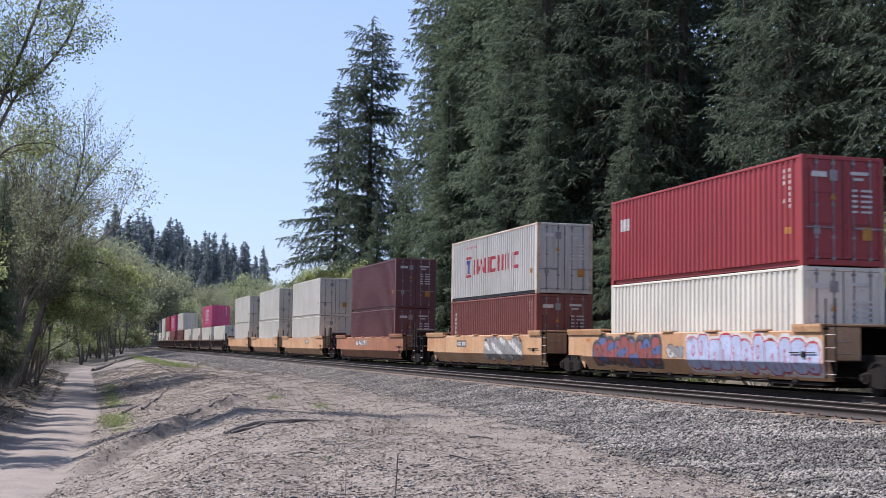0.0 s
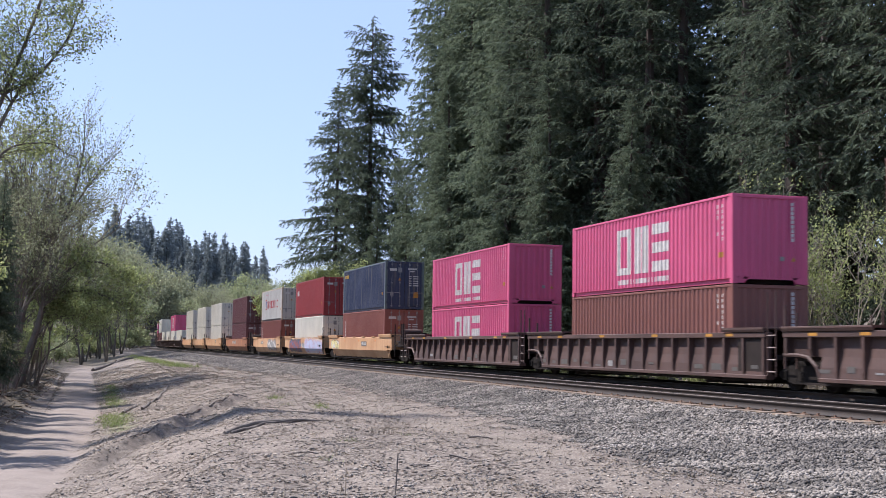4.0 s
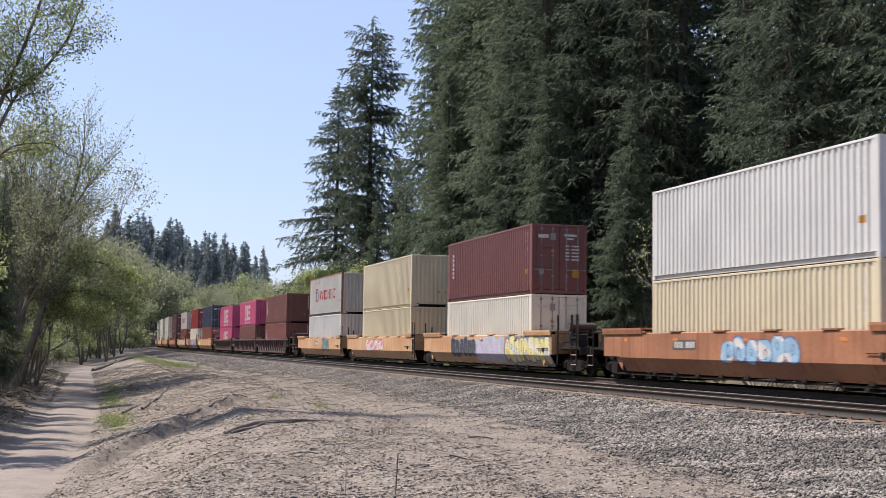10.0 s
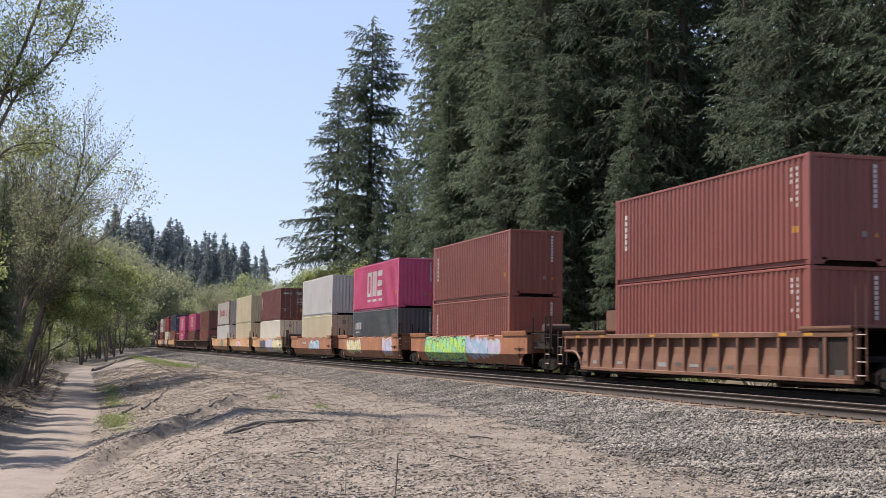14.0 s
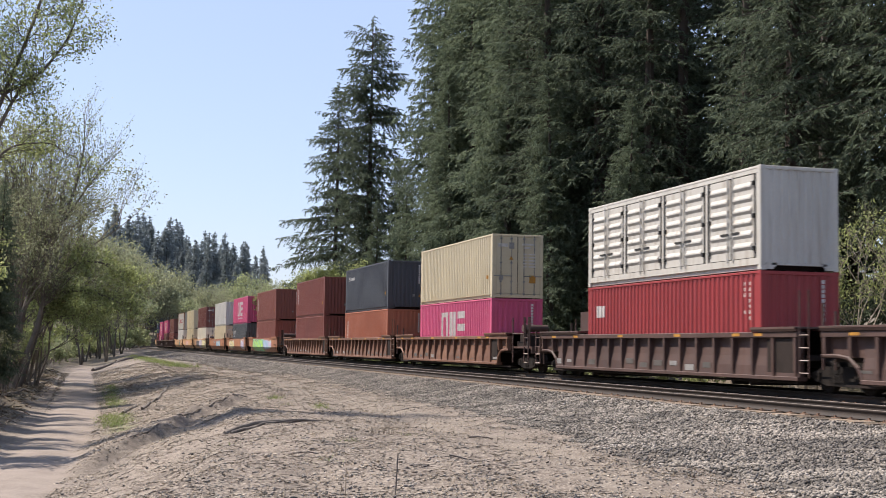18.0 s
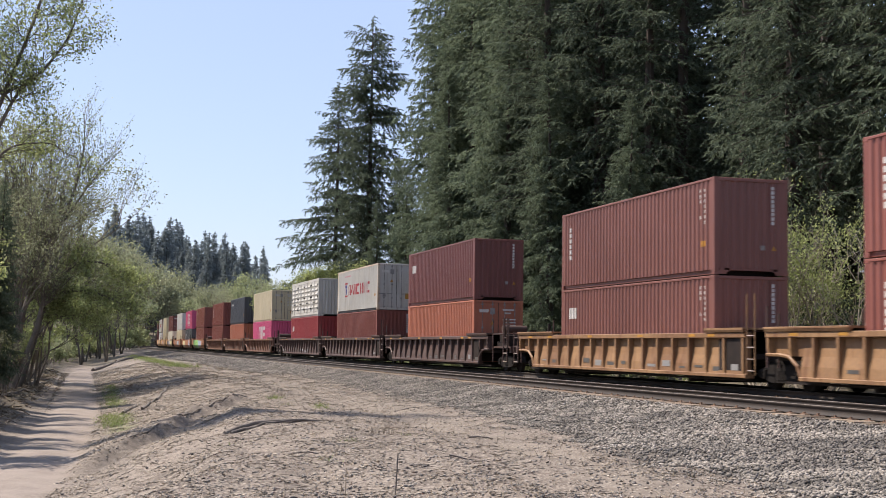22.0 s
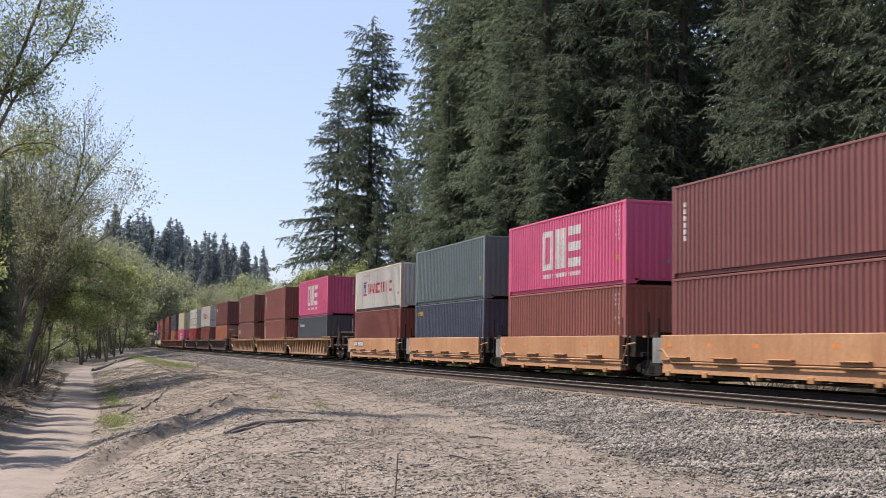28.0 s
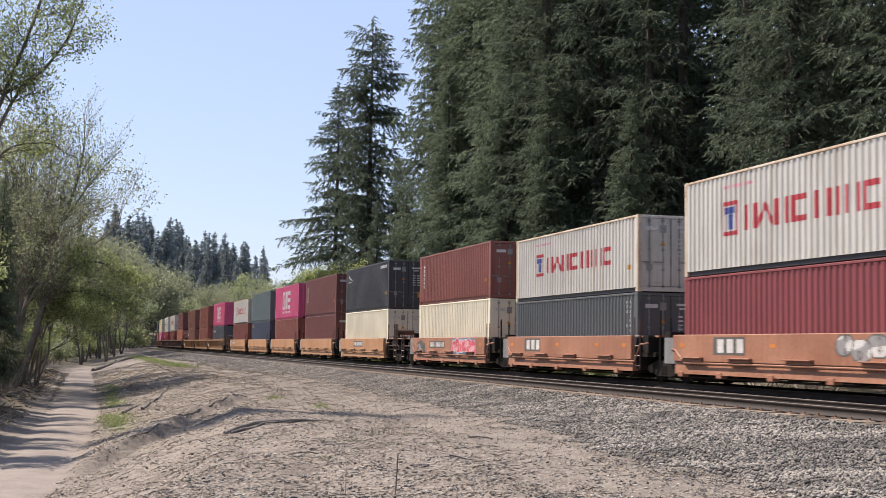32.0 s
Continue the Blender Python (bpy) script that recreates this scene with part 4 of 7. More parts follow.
def code_marks(ob, h, col, doors):
    """Code and warning marks by the trailing end of the side and on the end itself."""
    g = Geo()
    for i in range(8):
        z = 0.9 * h - i * 0.16
        if i < 7:
            on_side(g, rel(0.62), rel(0.72), z - 0.1, z, mat=0)
        if i in (0, 1, 2, 5):
            on_side(g, rel(0.92), rel(1.0), z - 0.1, z, mat=0)
    on_side(g, rel(0.55), rel(0.85), 0.30 * h, 0.36 * h, mat=1)
    y = -LEN / 2 - 0.012
    if doors:
        y -= 0.012

        def bar(x0, x1, z0, z1, mat):
            g.face([(x0, y, z0), (x1, y, z0), (x1, y, z1), (x0, y, z1)], mat)
        bar(-0.95, -0.5, 0.80 * h, 0.85 * h, 0)
        bar(-0.42, -0.18, 0.77 * h, 0.87 * h, 2)
        g.face([(-0.42, y, 0.6 * h), (-0.22, y, 0.6 * h), (-0.32, y, 0.6 * h + 0.17)], 1)
        bar(0.2, 0.75, 0.83 * h, 0.86 * h, 0)
        bar(0.3, 0.6, 0.78 * h, 0.805 * h, 0)
        for i in range(5):
            bar(0.25, 0.42, 0.68 * h - i * 0.14, 0.70 * h - i * 0.14, 0)
            bar(0.52, 0.85, 0.68 * h - i * 0.14, 0.70 * h - i * 0.14, 0)
        bar(0.55, 0.85, 0.24 * h, 0.36 * h, 1)
        bar(-0.9, -0.7, 0.28 * h, 0.36 * h, 3)
    else:
        for i in range(9):
            z = 0.92 * h - i * 0.13
            g.face([(0.66, y, z - 0.1), (0.76, y, z - 0.1), (0.76, y, z), (0.66, y, z)], 0)
        g.face([(0.66, y, 0.26 * h), (0.82, y, 0.26 * h), (0.74, y, 0.31 * h)], 1)
        g.face([(0.30, y, 0.26 * h), (0.44, y, 0.26 * h), (0.44, y, 0.31 * h), (0.30, y, 0.31 * h)], 3)
    tagged(part("code_mark", g, [MARK["white"], MARK["amber"], MARK["grey"], MARK["grey"]], ob), kind="stuff")


MARKS = {"pink": marks_pink, "red": marks_red, "plain": marks_plain, "square": marks_square, "yellow": marks_yellow, "swoosh": marks_swoosh,
         "stripes": marks_stripes, "letters": marks_letters}
WORDS = {"pink": "bright pink", "maroon": "dark maroon", "wine": "dull wine-red", "redbrown": "rusty red-brown", "brown": "dull brown", "orange_red": "faded orange-red", "oxide": "dark oxide-red", "plum": "dark plum-brown", "brick": "deep brick-red", "red": "crimson red",
         "navy": "navy blue", "blue": "faded blue", "white": "chalky white", "cream": "pale cream", "off_white": "dirty white", "beige": "pale beige", "silver": "silver grey",
         "light_grey": "light grey", "dark_grey": "dark grey", "slate": "slate blue-grey", "green_grey": "green-grey", "charcoal": "charcoal grey"}


def container(u, z, h, colour, marks="", doors=False, sided=False, rail_mat=None, post_mat=None, level="upper"):
    """A forty-foot box whose trailing end is at u on the train; z: its underside over the rails."""
    k, col = kit(h), C[colour]
    words = WORDS[colour] + " corrugated container"
    words += " with pressed side doors" if sided else (" with locked doors" if doors else " with blank end")
    ob = tagged(new("shipping_container"), words + (", stacked on another" if level == "upper" else ", seated in a well wagon"), "shipping container",
                "containers on the train")
    w, l = WID / 2, LEN / 2
    near, far = (None, TURN)
    if sided:
        child("side_panel", k["sided"], ob, None, col)
        for i in range(8):
            pair = -l + 0.2 + (i // 2 + 0.5) * (LEN - 0.4) / 4
            y = pair + (0.655 if i % 2 else -0.655)
            m = pose(0, y, 0) if i % 2 == 0 else Matrix.Translation((0, y, 0)) @ Matrix.Diagonal((1, -1, 1, 1))
            leaf = child("side_door", k["leaf"]["leaf"], ob, m, col)
            for z_rib in k["leaf"]["rib_z"]:
                child("rib", k["leaf"]["rib"], leaf, pose(0, 0, z_rib), col)
            child("locking_bar", k["leaf"]["bar"], leaf, None, col)
            child("handle", k["leaf"]["handle"], leaf)
            for z_hinge in k["leaf"]["hinge_z"]:
                child("hinge", k["leaf"]["hinge"], leaf, pose(0, 0, z_hinge))
    else:
        child("side_panel", k["side"], ob, None, col)
    child("side_panel", k["side"], ob, TURN, col)
    child("roof", k["roof"], ob, None, col)
    child("floor_frame", k["floor"], ob)
    rail_mat, post_mat = rail_mat or col, post_mat or col
    for m in (None, TURN):
        child("top_rail", k["top"], ob, m, post_mat)
        child("bottom_rail", k["bottom"], ob, m, rail_mat)
        child("end_header", k["header"], ob, m, col)
        child("corner_post", k["post"], ob, m, post_mat)
        child("corner_post", k["post"], ob, (m or Matrix()) @ Matrix.Diagonal((-1, 1, 1, 1)), post_mat)
    front, back = (far, near) if doors else (near, far)
    child("front_wall", k["front"], ob, front, col)
    child("end_sill", k["tunnel"], ob, front, col)
    child("end_sill", k["sill"], ob, back, col)
    for s in (1, -1):
        flip = Matrix.Diagonal((s, 1, 1, 1))
        d = child("door", k["door"], ob, (back or Matrix()) @ flip, col)
        if doors:
            for x in (0.3, 0.8):
                child("locking_bar", k["rod"], d, pose(x, 0, 0), None)
    if doors:
        child("door_gasket", k["gasket"], ob)
    for x in (-1, 1):
        for y in (-1, 1):
            for zz in (0.059, h - 0.059):
                child("corner_casting", k["casting"], ob, pose(x * (w - 0.079), y * (l - 0.087), zz), post_mat)
    if marks:
        MARKS[marks](ob, h, colour)
    if not sided:
        code_marks(ob, h, colour, doors)
    RIDERS.append((ob, u, u + LEN, z))
    return ob


# ---------------------------------------------------------------- well wagons
def truck_mesh():
    g = Geo()
    ring = [(-1.2, 0.50), (-1.2, 0.37), (-0.5, 0.20), (0.5, 0.20), (1.2, 0.37), (1.2, 0.50), (0.62, 0.68), (-0.62, 0.68)]
    for x in (-1.06, 0.92):
        g.sweep(ring, 1, 2, 0, x, x + 0.14)
    g.box(-1.0, 1.0, -0.2, 0.2, 0.34, 0.62, c=0.03)
    for x in (-1.1, 0.96):
        for y in (-0.13, 0.0, 0.13):
            g.tube((x + 0.07, y, 0.28), (x + 0.07, y, 0.52), 0.07, n=8)
        for y in (-0.9, 0.9):
            g.box(x, x + 0.14, y - 0.12, y + 0.12, 0.30, 0.54, c=0.03)
    for y in (-1.3, 1.3):
        g.tube((-0.9, y, 0.42), (0.9, y, 0.42), 0.05, n=6)
    return g.mesh("truck", [IRON])


def wheelset_mesh():
    g = Geo()
    prof = [(0.0, 0.10), (0.01, 0.16), (-0.02, 0.33), (-0.045, 0.36), (-0.045, 0.42), (0.06, 0.425), (0.06, 0.45), (0.085, 0.45), (0.085, 0.36), (0.05, 0.33), (0.06, 0.16), (0.10, 0.10)]
    n = 20
    for s in (-1, 1):
        k = len(g.v)
        for a, r in prof:
            for i in range(n):
                t = 2 * math.pi * i / n
                g.v.append((s * (0.74 - a), r * math.cos(t), r * math.sin(t)))
        for j in range(len(prof) - 1):
            for i in range(n):
                q = (i + 1) % n
                f = (k + j * n + i, k + j * n + q, k + (j + 1) * n + q, k + (j + 1) * n + i)
                g.f.append(f if s > 0 else f[::-1])
                g.m.append(1 if j in (3, 4) else 0)
    g.tube((-0.95, 0, 0), (0.95, 0, 0), 0.085, n=10)
    for s in (-1, 1):
        g.tube((s * 1.07, 0, 0), (s * 1.1, 0, 0), 0.09, n=8)
        for i in range(3):
            t = i * 2.094
            g.tube((s * 1.1, 0.05 * math.cos(t), 0.05 * math.sin(t)), (s * 1.115, 0.05 * math.cos(t), 0.05 * math.sin(t)), 0.016, n=5)
    return g.mesh("wheelset", [STEEL, IRON])


def axle_mesh():
    g = Geo()
    g.box(-0.1, 0.1, -0.14, 0.14, -0.11, 0.13, c=0.03)
    return g.mesh("axle_box", [IRON])


TRUCK, WHEELSET, AXLE = truck_mesh(), wheelset_mesh(), axle_mesh()


def truck(ob, r):
    child("truck", TRUCK, ob, pose(0, rel(r), 0))
    for d in (-0.889, 0.889):
        a = child("axle_box", AXLE, ob, pose(-1.0, rel(r) + d, 0.42))
        child("axle_box", AXLE, ob, pose(1.0, rel(r) + d, 0.42))
        WHEELS.append(child("wheelset", WHEELSET, a, pose(1.0, 0, 0)))


def ladder(ob, r, z0, z1, x=-1.5, mat=None):
    g = Geo()
    for d in (0.0, 0.42):
        g.tube((x, rel(r) + d, z0), (x, rel(r) + d, z1), 0.02, n=6)
    rails = part("ladder", g, mat or GRAB, ob, "worn ladder with pale rungs")
    z = z0 + 0.12
    while z < min(z1, 1.5):
        g = Geo()
        g.tube((x, rel(r), z), (x, rel(r) + 0.42, z), 0.016, n=5)
        part("rung", g, GRAB, rails)
        z += 0.32


def smooth_side(r0, r1):
    """Upright upper band over a lower band that tucks in under the wagon."""
    g = Geo()
    ring = [(-1.52, 0.77), (-1.52, 1.55), (-1.49, 1.58), (-1.36, 1.58), (-1.34, 0.80), (-1.228, 0.36), (-1.20, 0.31), (-1.235, 0.31)]
    g.sweep(ring[::-1], 0, 2, 1, rel(r0), rel(r1))
    return g


def ribbed_panel(r0, r1):
    """One pressed sheet that leans in towards the top chord."""
    g = Geo()
    g.sweep([(-1.33, 0.38), (-1.48, 0.38), (-1.455, 0.66), (-1.40, 0.92), (-1.365, 1.2), (-1.36, 1.42), (-1.33, 1.42)], 0, 2, 1, rel(r0), rel(r1))
    return g


def rib_mesh(mat, low):
    g = Geo()
    y = 0.05
    ring = [(-1.36, low), (-1.50, low), (-1.535, low + 0.2), (-1.535, 1.40), (-1.36, 1.40)]
    g.sweep(ring, 0, 2, 1, -y, y)
    return g.mesh("rib", [mat])


RIBS = {}
GRAFFITI = {
    "silver": ("grey", "white", "dark"), "rosewhite": ("ice", "ice", "red", "white"), "teal": ("teal", "grey", "ink"), "scrawl": ("white", "rose", "red"),
    "ink": ("rust", "denim", "black", "dark"), "ovals": ("ink", "ink", "grey"), "pastel": ("lilac", "lilac", "mint", "lilac"), "cream": ("cream", "white", "dark", "grey"),
    "lime": ("lime", "mint", "black", "mint"), "frost": ("sky", "ice", "lilac"), "flame": ("scarlet", "rose", "white", "azure"), "line": ("sky", "white", "denim"),
    "buff": ("cream", "white", "dark"), "smoke": ("dark", "grey", "black")}


def graffiti(ob, r0, r1, t0, t1, palette, seed, flat=False):
    """Sprayed bubble shapes that follow the side; t: metres down from its top edge. Shapes are abstract."""
    rnd = random.Random(seed)
    n = max(2, round((r1 - r0) / 0.62))
    blobs = [(r0 + (i + 0.5) * (r1 - r0) / n, (t0 + t1) / 2 + rnd.uniform(-0.08, 0.08), (r1 - r0) / n * rnd.uniform(0.5, 0.66), (t1 - t0) * rnd.uniform(0.38, 0.5), rnd.uniform(2.2, 4.0), rnd.uniform(-0.5, 0.5)) for i in range(n)]
    holes = [(b[0] + rnd.uniform(-0.1, 0.1), b[1] + rnd.uniform(-0.15, 0.15), rnd.uniform(0.05, 0.12), rnd.uniform(0.1, 0.26)) for b in blobs]
    step = 0.033
    g = Geo()
    tones = GRAFFITI[palette]

    def at(y, t):
        if flat or t <= 0.81:
            return (-1.526, rel(y), (1.58 if not flat else 1.50) - t)
        k = min(1.0, (t - 0.81) / 0.5)
        return (-1.527 + k * 0.285, rel(y), 0.768 - k * 0.46)
    for i in range(int((r1 - r0 + 0.3) / step)):
        for j in range(int((t1 - t0 + 0.1) / step)):
            y, t = r0 - 0.15 + i * step, t0 - 0.05 + j * step
            if t < 0.02:
                continue
            least, top = 9.0, None
            for k, (by, bt, w, h, p, lean) in enumerate(blobs):
                dy = y - by - lean * (t - bt) * 0.5
                d = (abs(dy) / w) ** p + (abs(t - bt) / h) ** p
                least = min(least, d)
                if d < 1:
                    top = k, d
            if top is None:
                if len(tones) < 4 or least > 1.7:
                    continue
                mat = 3
            else:
                hy, ht, hw, hh = holes[top[0]]
                inner = 0.45 < (abs(y - hy) / hw) ** 2 + (abs(t - ht) / hh) ** 2 < 1
                swirl = math.sin(5 * y + 3 * math.sin(4 * t + seed)) + math.sin(9 * t + 2 * y)
                mat = 2 if (top[1] > 0.74 or inner) else (1 if swirl > 0.5 else 0)
            g.face([at(y + step, t + step), at(y, t + step), at(y, t), at(y + step, t)], mat)
    if g.f:
        part("graffiti", g, [MARK[c] for c in GRAFFITI[palette]], ob, "sprayed bubble shapes")


def number_board(ob, r, z, w=1.5, h=0.3, x=-1.526, board="dark", n=9, mark="white"):
    g = Geo()
    g.face([(x, rel(r + w), z), (x, rel(r), z), (x, rel(r), z + h), (x, rel(r + w), z + h)], 0)
    for i in range(n):
        a = r + 0.08 + i * (w - 0.16) / n
        b = a + (w - 0.16) / n * 0.68
        if i == n - 5:
            continue
        g.face([(x - 0.004, rel(b), z + 0.06), (x - 0.004, rel(a), z + 0.06), (x - 0.004, rel(a), z + h - 0.06), (x - 0.004, rel(b), z + h - 0.06)], 1)
    part("number_board", g, [MARK[board], MARK[mark]], ob, "dark board with pale marks")


def wagon(u, style, mat, near, far, words):
    """One unit of a well wagon. near, far: 'joint' (a truck shared with the next unit) or 'coupler'."""
    ob = tagged(new("well_wagon"), words, "well wagon", "wagons of the train")
    short = style in ("sill", "short_rib")
    if short:
        r0, r1 = -0.15, 12.35
        t_near, t_far = (-1.7 if near == "joint" else -2.0), 14.2
        e0, e1 = (-1.35 if near == "joint" else -3.0), (13.6 if far == "joint" else 15.2)
    else:
        ribs = style == "ribbed"
        r0, r1 = ((-2.3 if ribs else -1.4) if near == "joint" else -3.1), (16.2 if ribs else 15.4)
        t_near, t_far = (-3.4 if near == "joint" else -4.3), 15.1
        e0, e1 = (-3.2 if near == "joint" else -5.5), (r1 + 0.5 if far == "joint" else 17.2)
    truck(ob, t_near)
    if far == "coupler":
        truck(ob, t_far)
    mirror = Matrix.Diagonal((-1, 1, 1, 1))
    sides = (None, mirror)
    # sides
    if style == "smooth":
        ends = ([(r0, r0 + 1.2)] if near == "coupler" else []) + [(r1 - 1.3, r1)]
        me = smooth_side(ends[0][1] if near == "coupler" else r0, r1 - 1.3).mesh("side_wall", [mat])
        caps = []
        for a, b in ends:
            g = Geo()
            lo = 0.34 if a < 0 else 0.50
            y0, y1 = rel(a), rel(b)
            inner = y1 if a < 0 else y0
            outer = y0 if a < 0 else y1
            g.sweep([(-1.52, 0.80), (-1.52, 1.55), (-1.49, 1.58), (-1.36, 1.58), (-1.36, 0.80)][::-1], 0, 2, 1, y0, y1)
            pts = [(inner, 0.80), (inner, 0.33), (inner + (outer - inner) * 0.45, 0.80)]
            for x in (-1.40, -1.38):
                g.face([(x, p, q) for p, q in pts])
            caps.append(g.mesh("side_end", [mat]))
        g = Geo()
        for r in (1.2, 4.0, 6.8, 9.6, 12.0):
            g.box(-1.56, -1.38, rel(r), rel(r + 0.75), 1.584, 1.62)
        tabs = g.mesh("guide_plate", [mat])
        for m in sides:
            child("side_wall", me, ob, m)
            child("guide_plate", tabs, ob, m)
            for c in caps:
                child("side_end", c, ob, m)
        g = Geo()
        for r in (0.9, 5.5, 9.8, 13.4):
            g.face([(-1.526, rel(r + 0.3), 1.3), (-1.526, rel(r), 1.3), (-1.526, rel(r), 1.4), (-1.526, rel(r + 0.3), 1.4)])
        tagged(part("reflector_strip", g, MARK["orange"], ob, "amber reflectors"), kind="stuff")
        g = Geo()
        for r in (r0 + 0.3, r0 + 1.0):
            g.pipe([(-1.56, rel(r), 1.02), (-1.56, rel(r + 0.5), 1.02)], 0.014, 5)
        g.box(-1.56, -1.524, rel(r0 + 0.8), rel(r0 + 0.95), 0.9, 1.05)
        part("hand_grip", g, IRON, ob)
        for x0, x1 in ((-1.34, -0.45), (0.45, 1.34)):
            g = Geo()
            g.box(x0, x1, rel(r0) + 0.03, rel(r0) + 0.07, 0.84, 1.66, c=0.008)
            part("end_wall", g, mat, ob)
        for z in (1.0, 1.3):
            g = Geo()
            g.pipe([(-1.2, rel(r0) + 0.02, z), (-1.2, rel(r0) - 0.05, z), (-0.75, rel(r0) - 0.05, z), (-0.75, rel(r0) + 0.02, z)], 0.014, 5)
            part("grab_iron", g, GRAB, ob)
    elif style in ("ribbed", "short_rib"):
        top, low = Geo(), Geo()
        top.box(-1.54, -1.30, rel(r0), rel(r1), 1.40, 1.55, c=0.015)
        cut = r1 - (1.6 if not short else 0.4)
        cut0 = r0 + 1.45 if near == "coupler" and not short else r0
        low.box(-1.52, -1.25, rel(cut0), rel(cut), 0.29, 0.40, c=0.015)
        g = Geo()
        g.box(-1.36, -1.33, rel(cut), rel(r1), 0.92, 1.42)
        gates = [g.mesh("side_end", [mat])]
        if cut0 > r0:
            g = Geo()
            g.box(-1.36, -1.33, rel(r0), rel(cut0), 0.92, 1.42)
            gates.append(g.mesh("side_end", [mat]))
        g = Geo()
        g.rod([(-1.46, rel(cut) - 0.05, 0.3), (-1.48, rel(cut + 0.12), 0.66), (-1.48, rel(cut + 0.5), 0.9), (-1.48, rel(cut + 0.95), 0.95), (-1.48, rel(r1), 0.95)], [0.05] * 5, 6)
        fenders = [g.mesh("fender", [mat])]
        if cut0 > r0:
            g = Geo()
            g.rod([(-1.46, rel(cut0) + 0.05, 0.3), (-1.48, rel(cut0 - 0.12), 0.66), (-1.48, rel(cut0 - 0.5), 0.9), (-1.48, rel(cut0 - 0.95), 0.95), (-1.48, rel(r0), 0.95)], [0.05] * 5, 6)
            fenders.append(g.mesh("fender", [mat]))
        pm, tm, lm = ribbed_panel(cut0, cut).mesh("side_wall", [mat]), top.mesh("top_chord", [mat]), low.mesh("bottom_chord", [mat])
        if mat.name not in RIBS:
            RIBS[mat.name] = rib_mesh(mat, 0.36), rib_mesh(mat, 0.93)
        n = 18 if not short else 12
        for m in sides:
            child("side_wall", pm, ob, m)
            child("top_chord", tm, ob, m)
            child("bottom_chord", lm, ob, m)
            for gate in gates:
                child("side_end", gate, ob, m)
            for fender in fenders:
                child("fender", fender, ob, m)
        for i in range(n):
            y = rel(r0 + 0.12 + i * (r1 - r0 - 0.24) / (n - 1))
            me = RIBS[mat.name][0 if rel(cut0) - 0.06 < y < rel(cut) else 1]
            child("rib", me, ob, pose(0, y, 0))
            if i % 2 == 0:
                child("rib", me, ob, Matrix.Translation((0, y, 0)) @ mirror)
        g = Geo()
        for r in (-0.6, 0.6, 4.2, 8.4, 12.4, 14.6):
            g.face([(-1.545, rel(r + 0.4), 1.44), (-1.545, rel(r), 1.44), (-1.545, rel(r), 1.52), (-1.545, rel(r + 0.4), 1.52)])
        tagged(part("reflector_strip", g, MARK["amber"], ob, "amber reflectors"), kind="stuff")
        g = Geo()
        rnd = random.Random(int(u))
        for i in range(n - 1):
            y = r0 + 0.12 + (i + 0.5) * (r1 - r0 - 0.24) / (n - 1)
            if rnd.random() < 0.55:
                w, h, z = rnd.uniform(0.15, 0.3), rnd.uniform(0.05, 0.2), rnd.uniform(0.44, 0.58)
                if y > cut or y < cut0:
                    continue
                g.face([(-1.474, rel(y + w), z), (-1.474, rel(y - w), z), (-1.474, rel(y - w), z + h), (-1.474, rel(y + w), z + h)], rnd.choice((0, 0, 1)))
        tagged(part("stencil_mark", g, [MARK["dark"], MARK["grey"]], ob), kind="stuff")
    else:
        g = Geo()
        g.sweep([(-1.52, 0.72), (-1.36, 0.72), (-1.36, 1.48), (-1.50, 1.50), (-1.52, 1.48)][::1], 0, 2, 1, rel(r0), rel(r1))
        me = g.mesh("side_wall", [mat])
        g = Geo()
        g.sweep([(-1.47, 0.33), (-1.26, 0.33), (-1.36, 0.72), (-1.44, 0.72)], 0, 2, 1, rel(r0), rel(r1))
        skirt = g.mesh("side_sill", [mat])
        g = Geo()
        g.pipe([(-1.44, rel(-1.3), 1.25), (-1.56, rel(-0.9), 1.2), (-1.55, rel(-0.5), 0.66), (-1.55, rel(r1 - 0.8), 0.66), (-1.56, rel(r1 - 0.2), 1.05), (-1.44, rel(r1 + 0.3), 1.05)], 0.028, 6)
        pipe = g.mesh("side_pipe", [mat])
        for m in sides:
            child("side_wall", me, ob, m)
            child("side_sill", skirt, ob, m)
            child("side_pipe", pipe, ob, m)
        for r in (1.3, 4.6, 7.6, 10.4):
            g = Geo()
            g.box(-1.65, -1.52, rel(r), rel(r + 1.3), 0.80, 0.835, c=0.008)
            g.box(-1.56, -1.52, rel(r + 0.05), rel(r + 1.25), 0.70, 0.80)
            part("step", g, mat, ob)
        for r in (1.0, 3.8, 6.6, 9.4, 11.8):
            g = Geo()
            g.box(-1.5, -1.3, rel(r), rel(r + 0.28), 0.24, 0.4, c=0.01)
            part("foot_bracket", g, mat, ob)
        g = Geo()
        for r in (0.3, 2.6, 6.4, 9.0, 11.6):
            g.face([(-1.524, rel(r + 0.3), 1.12), (-1.524, rel(r), 1.12), (-1.524, rel(r), 1.24), (-1.524, rel(r + 0.3), 1.24)])
        tagged(part("reflector_strip", g, MARK["orange"], ob, "amber reflectors"), kind="stuff")
        g = Geo()
        g.box(-1.46, -1.38, rel(r1 + 0.03), rel(r1 + 0.75), 0.62, 1.42, c=0.01)
        end_plate = g.mesh("end_plate", [PLATE_GREY])
        for m in sides:
            child("end_plate", end_plate, ob, m)
    if style == "ribbed":
        g = Geo()
        g.box(-1.47, -1.37, rel(-1.6 if cut0 > r0 else r0 + 0.2), rel(-0.75), 0.42, 1.38)
        part("end_panel", g, SHADOW_IRON, ob, "grimy dark end panel")
    if u in (-200.5, -220.4, -263.5):
        g = Geo()
